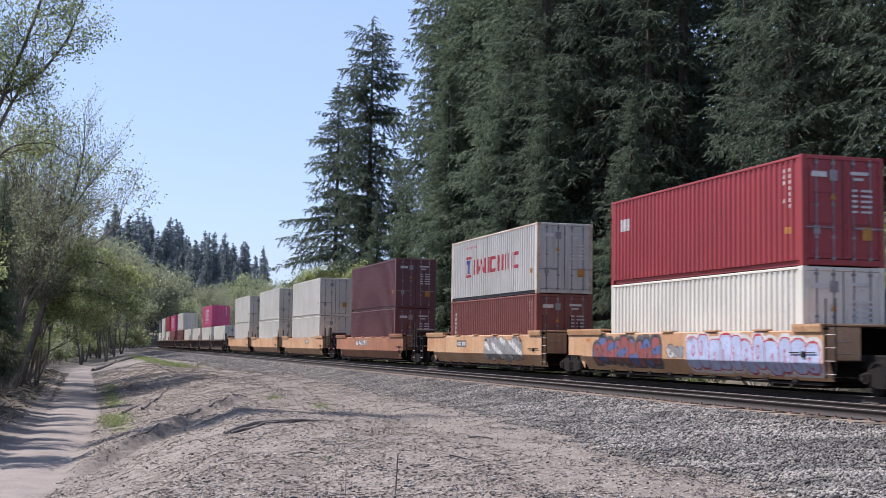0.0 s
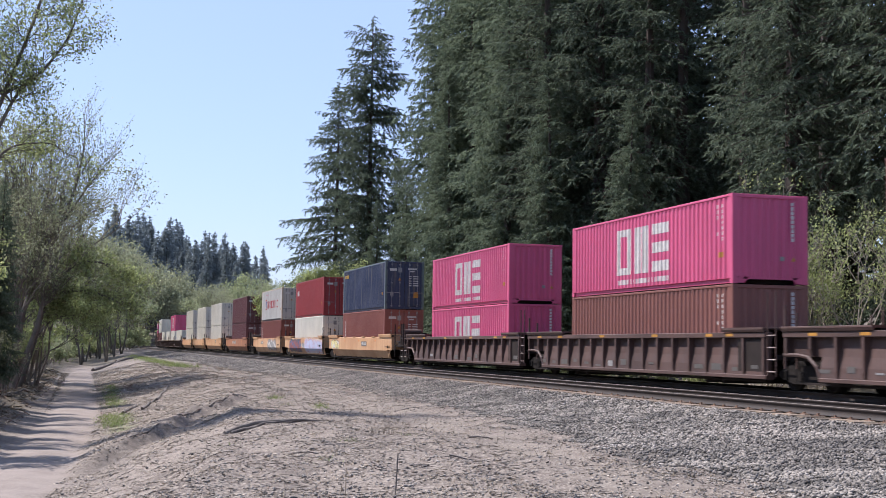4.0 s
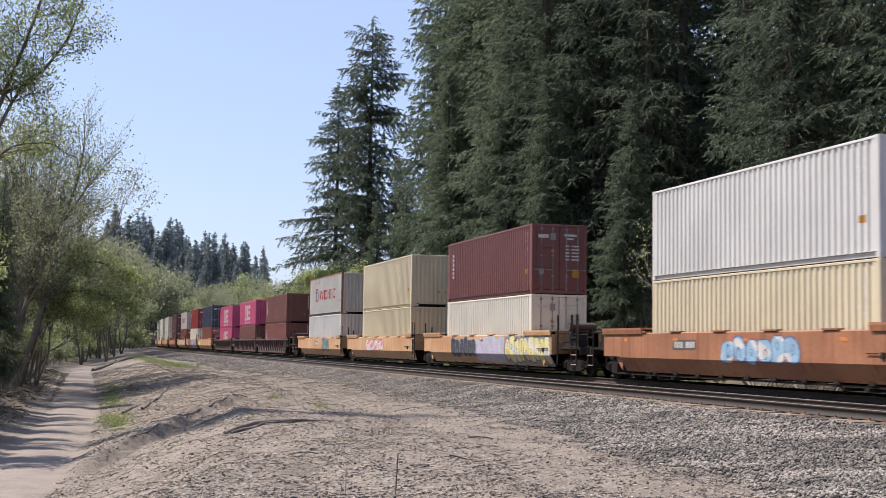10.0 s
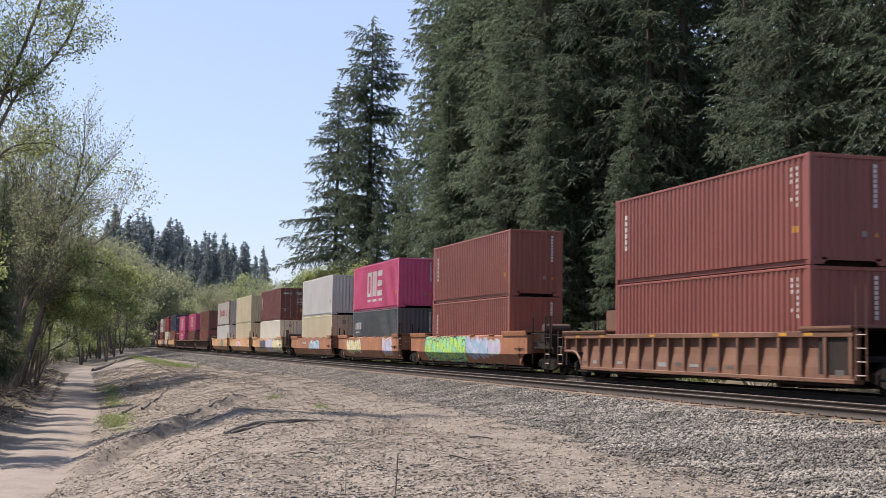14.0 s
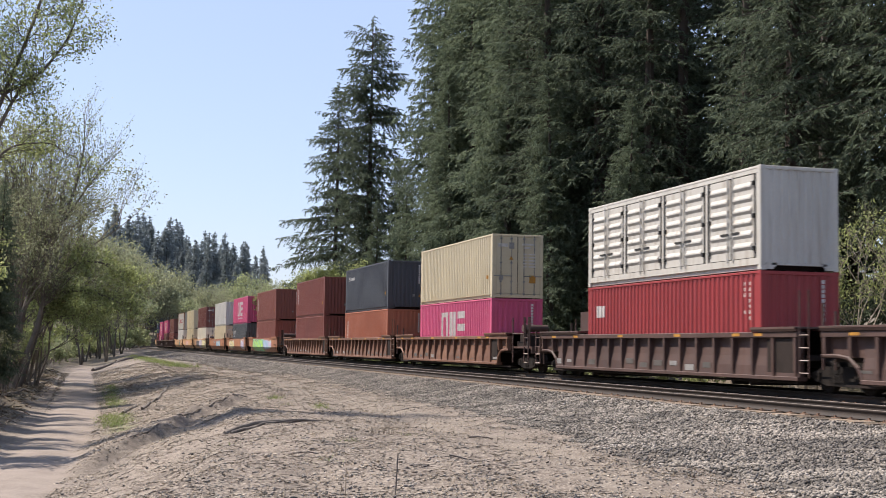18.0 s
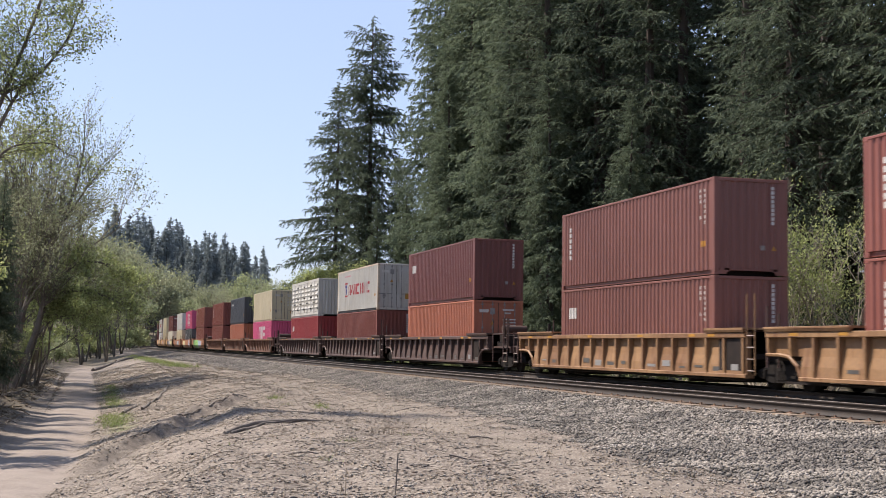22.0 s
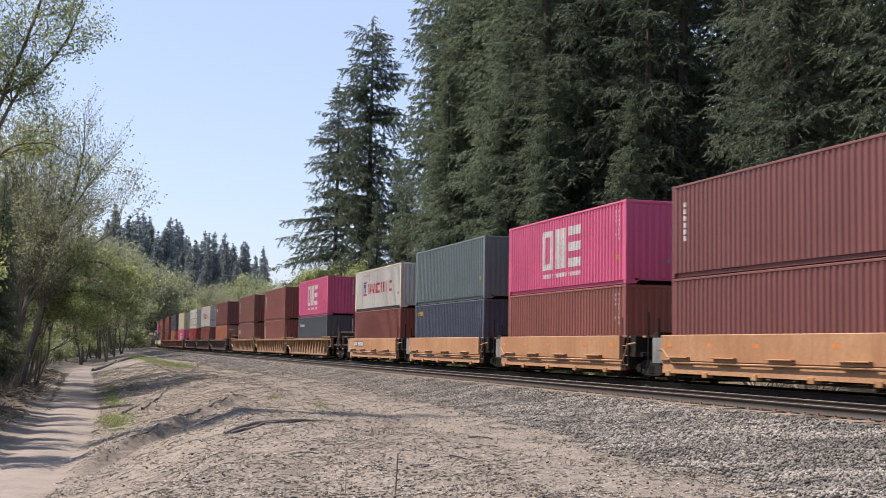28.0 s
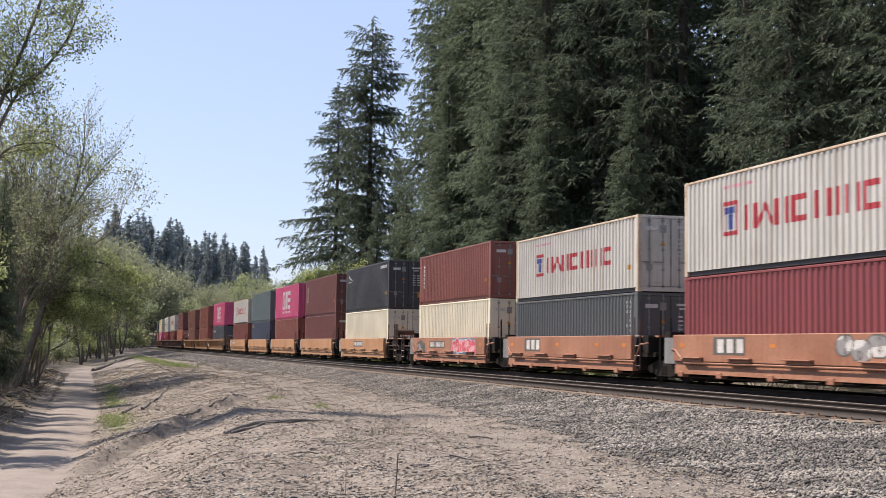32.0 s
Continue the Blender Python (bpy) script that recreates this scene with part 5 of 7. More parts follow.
        g.box(-0.75, 0.75, rel(12.75), rel(14.05), 1.684, 2.42, c=0.015)
        part("deck_box", g, mat, ob, "painted steel box on the end deck")
    # floor of the well
    g = Geo()
    for i in range(9):
        y = rel(0.3 + i * 1.45)
        g.box(-1.28, 1.28, y - 0.12, y + 0.12, 0.26, 0.345)
    for x in (-1.2, 1.0):
        g.box(x, x + 0.2, rel(r0 + 0.5), rel(r1 - 0.5), 0.2, 0.258)
    for r in (0.6, 1.6, 10.8, 11.8):
        g.tube((-1.2, rel(r), 0.19), (1.2, rel(r), 0.19), 0.09, n=6)
    part("well_floor", g, SHADOW_IRON, ob)
    # raised end decks
    for a, b in ((r0 if not short else e0, -0.06), (12.26, r1 if not short else e1)):
        wide = 1.6 if not short else 1.1
        g = Geo()
        zt = (1.68 if style == "ribbed" else 1.74) if not short else 1.5
        g.box(-wide, wide, rel(a), rel(b), zt - 0.06, zt, c=0.01)
        if not short:
            for s in (-1, 1):
                g.sweep([(s * 1.6, zt - 0.06), (s * 1.57, zt - 0.125 if style == "ribbed" else zt - 0.2), (s * 1.55, zt - 0.125 if style == "ribbed" else zt - 0.2), (s * 1.5, zt - 0.06)][::-s], 0, 2, 1, rel(a), rel(b))
        part("end_deck", g, mat, ob)
        g = Geo()
        g.box(-1.2, 1.2, rel(a + 0.05), rel(b - 0.1), 0.80, 0.95, c=0.02)
        y = rel(b) if a < 0 else rel(a)
        g.box(-1.3, 1.3, min(y, y + (-0.08 if a < 0 else 0.08)), max(y, y + (-0.08 if a < 0 else 0.08)), 0.4, zt - 0.065)
        part("bulkhead", g, SHADOW_IRON, ob)
    # centre sill and coupling at each end
    g = Geo()
    g.box(-0.28, 0.28, rel(t_near - 0.3), rel(0.0), 0.62, 0.98, c=0.03)
    part("centre_sill", g, IRON, ob)
    g = Geo()
    g.box(-0.28, 0.28, rel(12.2), rel(e1 + 0.2 if far == "joint" else t_far + 0.4), 0.62, 0.98, c=0.03)
    part("centre_sill", g, IRON, ob)
    for end, r, sgn in ((near, e0, -1), (far, e1, 1)):
        if end != "coupler":
            continue
        g = Geo()
        g.box(-0.16, 0.16, *sorted((rel(r - sgn * 0.6), rel(r + sgn * 0.42))), 0.72, 0.98, c=0.03)
        g.box(-0.24, 0.24, *sorted((rel(r + sgn * 0.2), rel(r + sgn * 0.5))), 0.66, 1.04, c=0.06)
        part("coupler", g, IRON, ob)
        a, b = sorted((r, (r0 if sgn < 0 else r1)))
        g = Geo()
        g.box(-1.3, 1.3, rel(a), rel(b), 1.02, 1.10, c=0.01)
        g.box(-1.3, 1.3, *sorted((rel(r), rel(r - sgn * 0.12))), 0.82, 1.02)
        part("end_platform", g, WAGON_BROWN if style != "smooth" else SHADOW_IRON, ob)
        rail_mat = WAGON_BROWN if style != "smooth" else SHADOW_IRON
        span = min(2.0, b - a)
        for x in (-1.42, 1.42):
            for q in (0.1, 0.6, span):
                g = Geo()
                g.tube((x, rel(r - sgn * q), 0.42), (x, rel(r - sgn * q), 1.72 if sgn > 0 else 2.3), 0.028, n=6)
                part("handrail_post", g, rail_mat, ob)
            for z in (0.45, 0.8, 1.1, 1.45):
                g = Geo()
                g.tube((x, rel(r - sgn * 0.1), z), (x, rel(r - sgn * 0.6), z), 0.02, n=6)
                part("rung", g, GRAB if z < 0.9 else rail_mat, ob)
            g = Geo()
            g.tube((x, rel(r - sgn * 0.6), 1.62), (x, rel(r - sgn * span), 1.62), 0.022, n=6)
            part("handrail", g, rail_mat, ob)
        # pipes, rods and levers over the truck
        g = Geo()
        g.box(-1.22, -0.98, *sorted((rel(r - sgn * 0.7), rel(r - sgn * span))), 0.98, 1.3, c=0.03)
        part("equipment_box", g, SHADOW_IRON, ob)
        if sgn < 0:
            for x0, x1, y0, y1, z1, name, m in ((0.6, 0.72, 0.5, 0.62, 2.1, "brake_stand", SHADOW_IRON), (-1.3, -1.24, 0.85, 0.91, 2.3, "ladder_post", WAGON_BROWN), (-1.34, -1.28, 0.2, 0.26, 2.3, "ladder_post", WAGON_BROWN), (0.9, 1.3, 1.2, 1.5, 1.55, "equipment_locker", SHADOW_IRON),
                                                (-1.2, -0.5, 1.3, 1.7, 1.6, "valve_box", SHADOW_IRON), (-0.3, 0.0, 0.3, 0.5, 1.8, "brake_wheel_housing", SHADOW_IRON)):
                g = Geo()
                g.box(x0, x1, rel(a + y0), rel(a + y1), 1.1, z1, c=0.04)
                part(name, g, m, ob)
            g = Geo()
            g.tube((-1.0, rel(a + 1.95), 1.86), (0.1, rel(a + 1.95), 1.86), 0.16, n=14)
            part("air_tank", g, WAGON_BROWN, ob, "rounded air tank")
            g = Geo()
            g.box(-0.9, -0.75, rel(a + 1.88), rel(a + 2.02), 1.1, 1.72)
            part("tank_bracket", g, SHADOW_IRON, ob)
    # ladders and stanchions at the joints
    if near == "joint":
        if short:
            ladder(ob, -0.72, 0.4, 2.1, -1.46, WAGON_BROWN)
            g = Geo()
            g.box(-1.35, -0.7, rel(-1.1), rel(-0.7), 0.9, 1.5, c=0.03)
            part("valve_box", g, IRON, ob)
        else:
            ladder(ob, r0 - 0.5, 0.38, 2.6 if style == "ribbed" else 2.35, -1.5, IRON if style == "smooth" else mat)
    if far == "joint":
        g = Geo()
        r = e1 - (0.25 if short else 0.5)
        post = WAGON_BROWN if style in ("ribbed", "short_rib") else IRON
        for x in (-1.47, -1.12, 1.12, 1.47):
            g = Geo()
            g.tube((x, rel(r), 0.6), (x, rel(r), 2.25 if abs(x) > 1.2 else 2.05), 0.035, n=6)
            part("stanchion", g, post, ob)
        g = Geo()
        g.box(-1.2, -0.6, rel(r - 0.15), rel(r + 0.25), 0.95, 1.6, c=0.03)
        part("valve_box", g, IRON, ob)
        g = Geo()
        g.box(0.6, 1.2, rel(r - 0.15), rel(r + 0.25), 0.95, 1.5, c=0.03)
        part("hose_box", g, IRON, ob)
    RIDERS.append((ob, u, u + LEN, 0.0))
    return ob


BASE = 0.36
YM = dict(marks="red", rail_mat=C["charcoal"], post_mat=surface("paint_worn_corner", srgb(206, 194, 174), srgb(184, 160, 134), 0.6, 1.0, 12, 0.1, streak=0.5, stain=srgb(140, 92, 62)))
SM_B = ("smooth", OLD_YELLOW, "buff yellow smooth-sided well wagon unit carrying two containers")
SM_O = ("smooth", OLD_ORANGE, "weathered orange smooth-sided well wagon unit carrying two containers")
RB = ("ribbed", WAGON_BROWN, "rusty brown ribbed well wagon unit carrying two containers")
RO = ("ribbed", WAGON_OCHRE, "dirty ochre ribbed well wagon unit carrying two containers")
SR = ("short_rib", WAGON_DARK, "short dark ribbed well wagon unit")
RT = ("ribbed", WAGON_TAN, "dusty tan ribbed well wagon unit carrying two containers")
TP = ("sill", PALE_ORANGE, "pale faded orange well wagon unit with side steps")
TS = ("sill", NEW_ORANGE, "terracotta orange well wagon unit with side steps and pipe")
J, K = "joint", "coupler"
# trailing end, wagon, its two ends, upper box, lower box: (height, colour, options)
TRAIN = [
    (286.0, SR, J, K, (HC, "dark_grey", {}), (HC, "white", {})),
    (270.4, SR, J, J, (HC, "light_grey", {}), (HC, "white", {})),
    (254.8, SR, J, J, (HC, "red", {}), (HC, "white", {})),
    (239.2, SR, K, J, (HC, "pink", {"marks": "pink"}), (HC, "redbrown", {})),
    (219.8, SR, J, K, (HC, "light_grey", {}), (HC, "maroon", {})),
    (204.2, SR, J, J, None, (HC, "white", {"doors": True})),
    (188.6, SR, J, J, None, (HC, "white", {"doors": True})),
    (173.0, SR, J, J, (HC, "pink", {"marks": "pink"}), (HC, "white", {})),
    (157.2, SR, K, J, None, (HC, "white", {"doors": True})),
    (135.2, SM_B, J, K, (HC, "light_grey", {"doors": True}), (HC, "light_grey", {"doors": True})),
    (115.5, SM_B, J, J, (HC, "light_grey", {"doors": True}), (HC, "light_grey", {"doors": True})),
    (95.8, SM_B, K, J, (HC, "light_grey", {"doors": True}), (HC, "light_grey", {"doors": True})),
    (72.2, SM_O, K, K, (HC, "plum", {"doors": True}), (HC, "plum", {"doors": True})),
    (48.6, SM_B, J, K, (HC, "off_white", dict(YM, doors=True)), (HC, "oxide", {"marks": "plain", "doors": True})),
    (28.9, SM_B, J, J, (HC, "red", {"marks": "square", "doors": True}), (HC, "white", {"doors": True})),
    (9.4, SM_B, K, J, (HC, "navy", {"marks": "yellow", "doors": True, "post_mat": C["green_grey"]}), (HC, "redbrown", {"marks": "plain", "doors": True})),
    (-13.4, RB, J, K, (ST, "pink", {"marks": "pink"}), (ST, "pink", {"marks": "pink"})),
    (-32.9, RB, J, J, (ST, "pink", {"marks": "pink"}), (ST, "brown", {})),
    (-52.3, RB, K, J, (ST, "brown", {"marks": "plain"}), (ST, "redbrown", {"marks": "plain"})),
    (-75.8, SM_B, J, K, (HC, "off_white", dict(YM, post_mat=surface("paint_rusty_corner", srgb(160, 118, 92), srgb(128, 82, 58), 0.7, 1.2, 12, 0.15, streak=0.6, stain=srgb(104, 60, 40)))), (HC, "silver", {})),
    (-95.0, SM_B, J, J, (HC, "beige", {}), (HC, "beige", {})),
    (-114.4, SM_B, K, J, (HC, "maroon", {"marks": "plain", "doors": True}), (HC, "white", {"doors": True})),
    (-138.0, SM_O, J, K, (HC, "silver", {}), (HC, "beige", {"doors": True})),
    (-157.5, SM_O, J, J, (HC, "pink", {"marks": "pink"}), (HC, "dark_grey", {"marks": "letters"})),
    (-177.1, SM_O, K, J, (HC, "redbrown", {"marks": "plain"}), (HC, "redbrown", {"marks": "plain"})),
    (-200.5, RT, J, K, (HC, "brick", {"marks": "plain"}), (HC, "brick", {})),
    (-220.4, RT, J, J, (HC, "slate", {"marks": "stripes"}), (HC, "orange_red", {"marks": "plain"})),
    (-240.1, RT, K, J, (HC, "beige", {"doors": True}), (HC, "pink", {"marks": "pink"})),
    (-263.5, RB, J, K, (HC, "off_white", {"sided": True}), (HC, "red", {"marks": "square"})),
    (-283.1, RB, J, J, (HC, "off_white", dict(YM, doors=True)), (HC, "oxide", {})),
    (-302.9, RB, K, J, (HC, "maroon", {"marks": "square"}), (HC, "orange_red", {"doors": True})),
    (-326.3, RO, J, K, (HC, "brown", {"marks": "plain"}), (HC, "brown", {"marks": "square"})),
    (-345.9, RO, J, J, (HC, "redbrown", {"marks": "plain"}), (HC, "redbrown", {"marks": "plain"})),
    (-365.3, RO, K, J, (HC, "pink", {"marks": "pink"}), (HC, "slate", {"marks": "stripes"})),
    (-387.1, TP, J, K, (ST, "off_white", dict(YM)), (HC, "oxide", {})),
    (-402.6, TP, J, J, (HC, "green_grey", {}), (HC, "blue", {"marks": "yellow"})),
    (-418.2, TP, J, J, (HC, "pink", {"marks": "pink"}), (HC, "redbrown", {})),
    (-433.9, TP, J, J, (HC, "maroon", {"marks": "plain", "doors": True}), (HC, "maroon", {"doors": True})),
    (-449.6, TP, K, J, (HC, "charcoal", {"marks": "swoosh", "doors": True}), (HC, "cream", {"doors": True})),
    (-468.9, TS, J, K, (ST, "redbrown", {"marks": "plain", "doors": True}), (HC, "cream", {"doors": True})),
    (-484.6, TS, J, J, (ST, "off_white", dict(YM, doors=True)), (ST, "dark_grey", {"doors": True})),
    (-500.2, TS, K, J, (HC, "off_white", dict(YM)), (HC, "wine", {})),
]
WAGONS = {}
for u, (style, mat, words), near, far, upper, lower in TRAIN:
    if not upper:
        words = words + ", half loaded"
    WAGONS[u] = wagon(u, style, mat, near, far, words)
    h, colour, opts = lower
    container(u, BASE, h, colour, level="lower", **opts)
    if upper:
        container(u, BASE + h + 0.012, upper[0], upper[1], **upper[2])
for u, r0, r1, t0, t1, palette, seed in (
        (28.9, 7.7, 13.0, 0.1, 1.15, "ink", 1), (28.9, -1.2, 5.8, 0.05, 1.2, "rosewhite", 2), (28.9, 6.1, 7.2, 0.4, 0.85, "silver", 3),
        (48.6, 0.8, 5.8, 0.05, 1.15, "silver", 4), (72.2, 6.0, 9.0, 0.1, 0.5, "silver", 5), (9.4, 12.0, 14.6, 0.1, 0.8, "buff", 6),
        (-75.8, 2.6, 5.2, 0.05, 1.05, "teal", 7), (-95.0, 5.2, 9.6, 0.1, 0.9, "scrawl", 8), (-114.4, 6.5, 10.4, 0.05, 1.1, "ovals", 9),
        (-114.4, 2.6, 6.6, 0.02, 1.2, "pastel", 10), (-114.4, -2.9, 2.4, 0.02, 1.25, "cream", 11), (-138.0, 3.0, 7.0, 0.1, 0.9, "line", 12),
        (-157.5, 8.4, 12.6, 0.05, 1.15, "buff", 13), (-157.5, 0.2, 2.4, 0.1, 1.1, "rosewhite", 14), (-177.1, 5.4, 12.4, 0.02, 1.25, "lime", 15),
        (-177.1, 2.0, 5.2, 0.02, 1.1, "frost", 16), (-177.1, 0.4, 1.9, 0.2, 0.9, "pastel", 18)):
    graffiti(WAGONS[u], r0, r1, t0, t1, palette, seed)
for u, r0, r1, t0, t1, palette, seed in ((-468.9, 1.2, 4.9, 0.02, 0.78, "flame", 20), (-468.9, 9.8, 11.4, 0.1, 0.75, "smoke", 22), (-500.2, 1.6, 3.6, 0.05, 0.65, "silver", 21)):
    graffiti(WAGONS[u], r0, r1, t0, t1, palette, seed, flat=True)
for u, r, z in ((9.4, 3.4, 1.0), (48.6, 8.6, 1.05), (95.8, 2.5, 1.15), (-75.8, 6.8, 1.0), (-138.0, 8.6, 1.05)):
    number_board(WAGONS[u], r, z)
for u, r in ((-387.1, 8.2), (-449.6, 5.4), (-468.9, 6.2)):
    number_board(WAGONS[u], r, 0.98, 2.8, 0.34, n=12)
for u, r in ((-484.6, 8.4), (-500.2, 8.0)):
    number_board(WAGONS[u], r, 0.92, 1.8, 0.5, n=3)

# ---------------------------------------------------------------- trees
def unit(v):
    return v / np.maximum(np.linalg.norm(v, axis=-1, keepdims=True), 1e-6)


def blades(p, d, length, width, r, sag=0.0):
    """One slim triangle from each place p along d."""
    n = len(p)
    side = unit(np.cross(d, r.normal(0, 1, (n, 3))))
    a, b = p - side * width[:, None], p + side * width[:, None]
    c = p + d * length[:, None] - np.array([0, 0, 1]) * (sag * length)[:, None]
    v = np.stack([a, b, c], 1).reshape(-1, 3)
    return v, np.arange(3 * n).reshape(-1, 3)


def conifer_meshes(name, height, spread, seed, start=0.12, whorl=0.62, twig=0.36, blade=0.30, wide=0.055, step=0.13, power=0.85, bare=0.0, limbs=True):
    """Trunk with limbs, and a crown of drooping sprays."""
    r = np.random.RandomState(seed)
    g = Geo()
    lean = r.uniform(-0.012, 0.012, 2)
    segs = 9
    rad = height * 0.0125

    def axis(z):
        return np.array([lean[0] * z + 0.12 * math.sin(z * 0.21 + seed), lean[1] * z + 0.12 * math.cos(z * 0.17 + seed), z])
    for i in range(segs):
        z0, z1 = height * i / segs - (0.6 if i == 0 else 0), height * (i + 1) / segs
        g.tube(axis(z0), axis(z1), rad * (1.02 - i / segs) + 0.02, rad * (1.02 - (i + 1) / segs) + 0.02, 8, caps=False)
    tp, td, tl = [], [], []
    z = height * start
    while z < height * 0.985:
        q = z / height
        reach = spread * (1 - q) ** power * (0.55 + 0.45 * min(1.0, (q - start + 0.05) / 0.18)) + 0.25
        for k in range(r.randint(4, 7)):
            if r.rand() < bare:
                continue
            a = r.uniform(0, 6.283)
            ln = reach * r.uniform(0.45, 1.2)
            out = np.array([math.cos(a), math.sin(a), 0])
            n = max(3, int(ln / 0.4))
            rise = 0.4 * q + r.uniform(-0.28, 0.22) - 0.06
            t = np.linspace(0, 1, n + 1)
            z_off = ln * (rise * t - (0.30 - 0.1 * q) * t ** 2 + 0.12 * np.maximum(t - 0.7, 0))
            pts = axis(z) + out[None] * (ln * t)[:, None] + np.array([0, 0, 1])[None] * z_off[:, None]
            for m in range(0, n if limbs else 0, 2):
                e = min(n, m + 2)
                w0 = max(0.012, 0.012 * ln * (1 - t[m])) + 0.006
                g.tube(pts[m], pts[e], w0, w0 * 0.7, 4, caps=False)
            side = np.array([-out[1], out[0], 0])
            first = 1 if ln < 2 else max(1, int(n * 0.18))
            for m in range(first, n + 1):
                for s in (-1, 1):
                    tl_ = twig * (0.8 + 0.9 * math.sin(math.pi * min(1, t[m] * 0.85 + 0.1))) * r.uniform(0.6, 1.4) * min(1.4, 0.2 + ln / 2.4)
                    d = out * r.uniform(0.15, 0.8) + side * s * r.uniform(0.25, 0.9) + np.array([0, 0, r.uniform(-0.85, 0.15)])
                    tp.append(pts[m] + r.normal(0, 0.05, 3))
                    td.append(d / np.linalg.norm(d))
                    tl.append(tl_)
            tp.append(pts[-1]), td.append(unit(out + np.array([0, 0, 0.1]))), tl.append(twig * 1.2)
        z += whorl * r.uniform(0.6, 1.25) * (0.55 + 0.45 * (1 - q))
    # leader
    for k in range(10):
        tp.append(axis(height * (0.97 + 0.003 * k))), td.append(unit(np.array([*r.normal(0, 0.4, 2), 1.0]))), tl.append(0.5)
    tp, td, tl = np.array(tp), np.array(td), np.array(tl)
    P, D, LN = [], [], []
    most = int(tl.max() / step) + 2
    for i in range(most):
        ok = tl > i * step - 0.02
        pp = tp[ok] + td[ok] * (i * step) + np.array([0, 0, -0.35 * (i * step) ** 2])
        for s in (-1, 1):
            sd = unit(np.cross(td[ok], np.array([0, 0, 1.0])))
            d = unit(td[ok] * 0.75 + sd * s * 0.7 + r.normal(0, 0.28, pp.shape) + np.array([0, 0, -0.22]))
            P.append(pp), D.append(d), LN.append(blade * r.uniform(0.6, 1.25, len(pp)) * np.clip(0.45 + (height - pp[:, 2]) / height * 2.5, 0.4, 1.0))
    P, D, LN = np.concatenate(P), np.concatenate(D), np.concatenate(LN)
    v, f = blades(P, D, LN, wide * r.uniform(0.7, 1.3, len(P)), r, 0.15)
    return g.mesh(name + "_trunk", [BARK]), (v, f)


def conifer_kit(name, mat, *args, **kw):
    tr, (v, f) = conifer_meshes(name, *args, **kw)
    return tr, fast_mesh(name + "_crown", v, f, [mat])


def plant(kitpair, x, y, scale, turn, names, label, category, group="", sink=0.15, stretch=1.0, height=None, tilt=0.0):
    root = tagged(new(names[0]), label, category, group)
    z = ground_z(x, y) if height is None else height
    root.matrix_basis = pose(x, y, z - sink, 0, tilt, 0) @ pose(0, 0, 0, 0, 0, turn) @ Matrix.Diagonal((scale, scale, scale * stretch, 1))
    child("trunk", kitpair[0], root)
    child(names[1], kitpair[1], root)
    return root


def leafy(name, seed, height, lean=0.25, depth=5, leaf=0.09, leaves=9, mat=LEAF, bark=BARK_GREY, stems=1, openness=0.62, thick=0.011, up=0.35, spread_=0.75, limit=16000, puff=0.16):
    """A broad-leaved tree: forking limbs, fine twigs, small separate leaves."""
    r = random.Random(seed)
    g = Geo()
    tips = []

    def grow(p, d, ln, rad, lvl):
        n = 3 if lvl < 3 else 2
        q = p
        for i in range(n):
            d2 = (d + Vector((r.gauss(0, 0.13), r.gauss(0, 0.13), r.gauss(0.04, 0.08)))).normalized()
            e = q + d2 * (ln / n)
            ra, rb = rad * (1 - 0.35 * i / n), rad * (1 - 0.35 * (i + 1) / n)
            g.tube(q, e, ra, rb, 6 if lvl < 2 else (4 if lvl < 4 else 3), caps=False)
            if lvl >= 1 and lvl < depth and i > 0 and r.random() < 0.55:
                a = Vector((r.gauss(0, 1), r.gauss(0, 1), r.gauss(0.2, 0.6))).normalized()
                grow(e, (d2 * 0.55 + a * spread_).normalized(), ln * r.uniform(0.4, 0.6), rb * 0.5, lvl + 2 if lvl + 2 <= depth else depth)
            if lvl >= depth - 1:
                tips.append((e, d2, ln))
            q, d = e, d2
        if lvl < depth:
            for k in range(r.choice((2, 2, 3))):
                a = Vector((r.gauss(0, 1), r.gauss(0, 1), r.gauss(up, 0.5))).normalized()
                grow(q, (d * 0.75 + a * spread_ * 0.8).normalized(), ln * r.uniform(openness - 0.1, openness + 0.12), rad * 0.62, lvl + 1)
    for s in range(stems):
        d = Vector((r.gauss(0, lean), r.gauss(0, lean), 1)).normalized()
        grow(Vector((r.gauss(0, 0.02), r.gauss(0, 0.02), -0.3)), d, height * 0.36, height * thick / (1 if stems == 1 else 1.6), 0)
    rn = np.random.RandomState(seed)
    if len(tips) * leaves > limit:
        r.shuffle(tips)
        tips = tips[:limit // leaves]
    tp = np.array([t[0][:] for t in tips])
    if leaves and len(tp):
        p = np.repeat(tp, leaves, 0) + rn.normal(0, puff, (len(tp) * leaves, 3)) * (height / 12) ** 0.5
        n = len(p)
        a = unit(rn.normal(0, 1, (n, 3)))
        b = unit(np.cross(a, rn.normal(0, 1, (n, 3))))
        la = (leaf * rn.uniform(0.6, 1.3, n))[:, None]
        v = np.stack([p - a * la, p + b * la * 0.5, p + a * la, p - b * la * 0.5], 1).reshape(-1, 3)
        f = np.arange(4 * n).reshape(-1, 4)
        crown = fast_mesh(name + "_leaves", v, f, [mat])
    else:
        crown = None
    return g.mesh(name + "_limbs", [bark]), crown


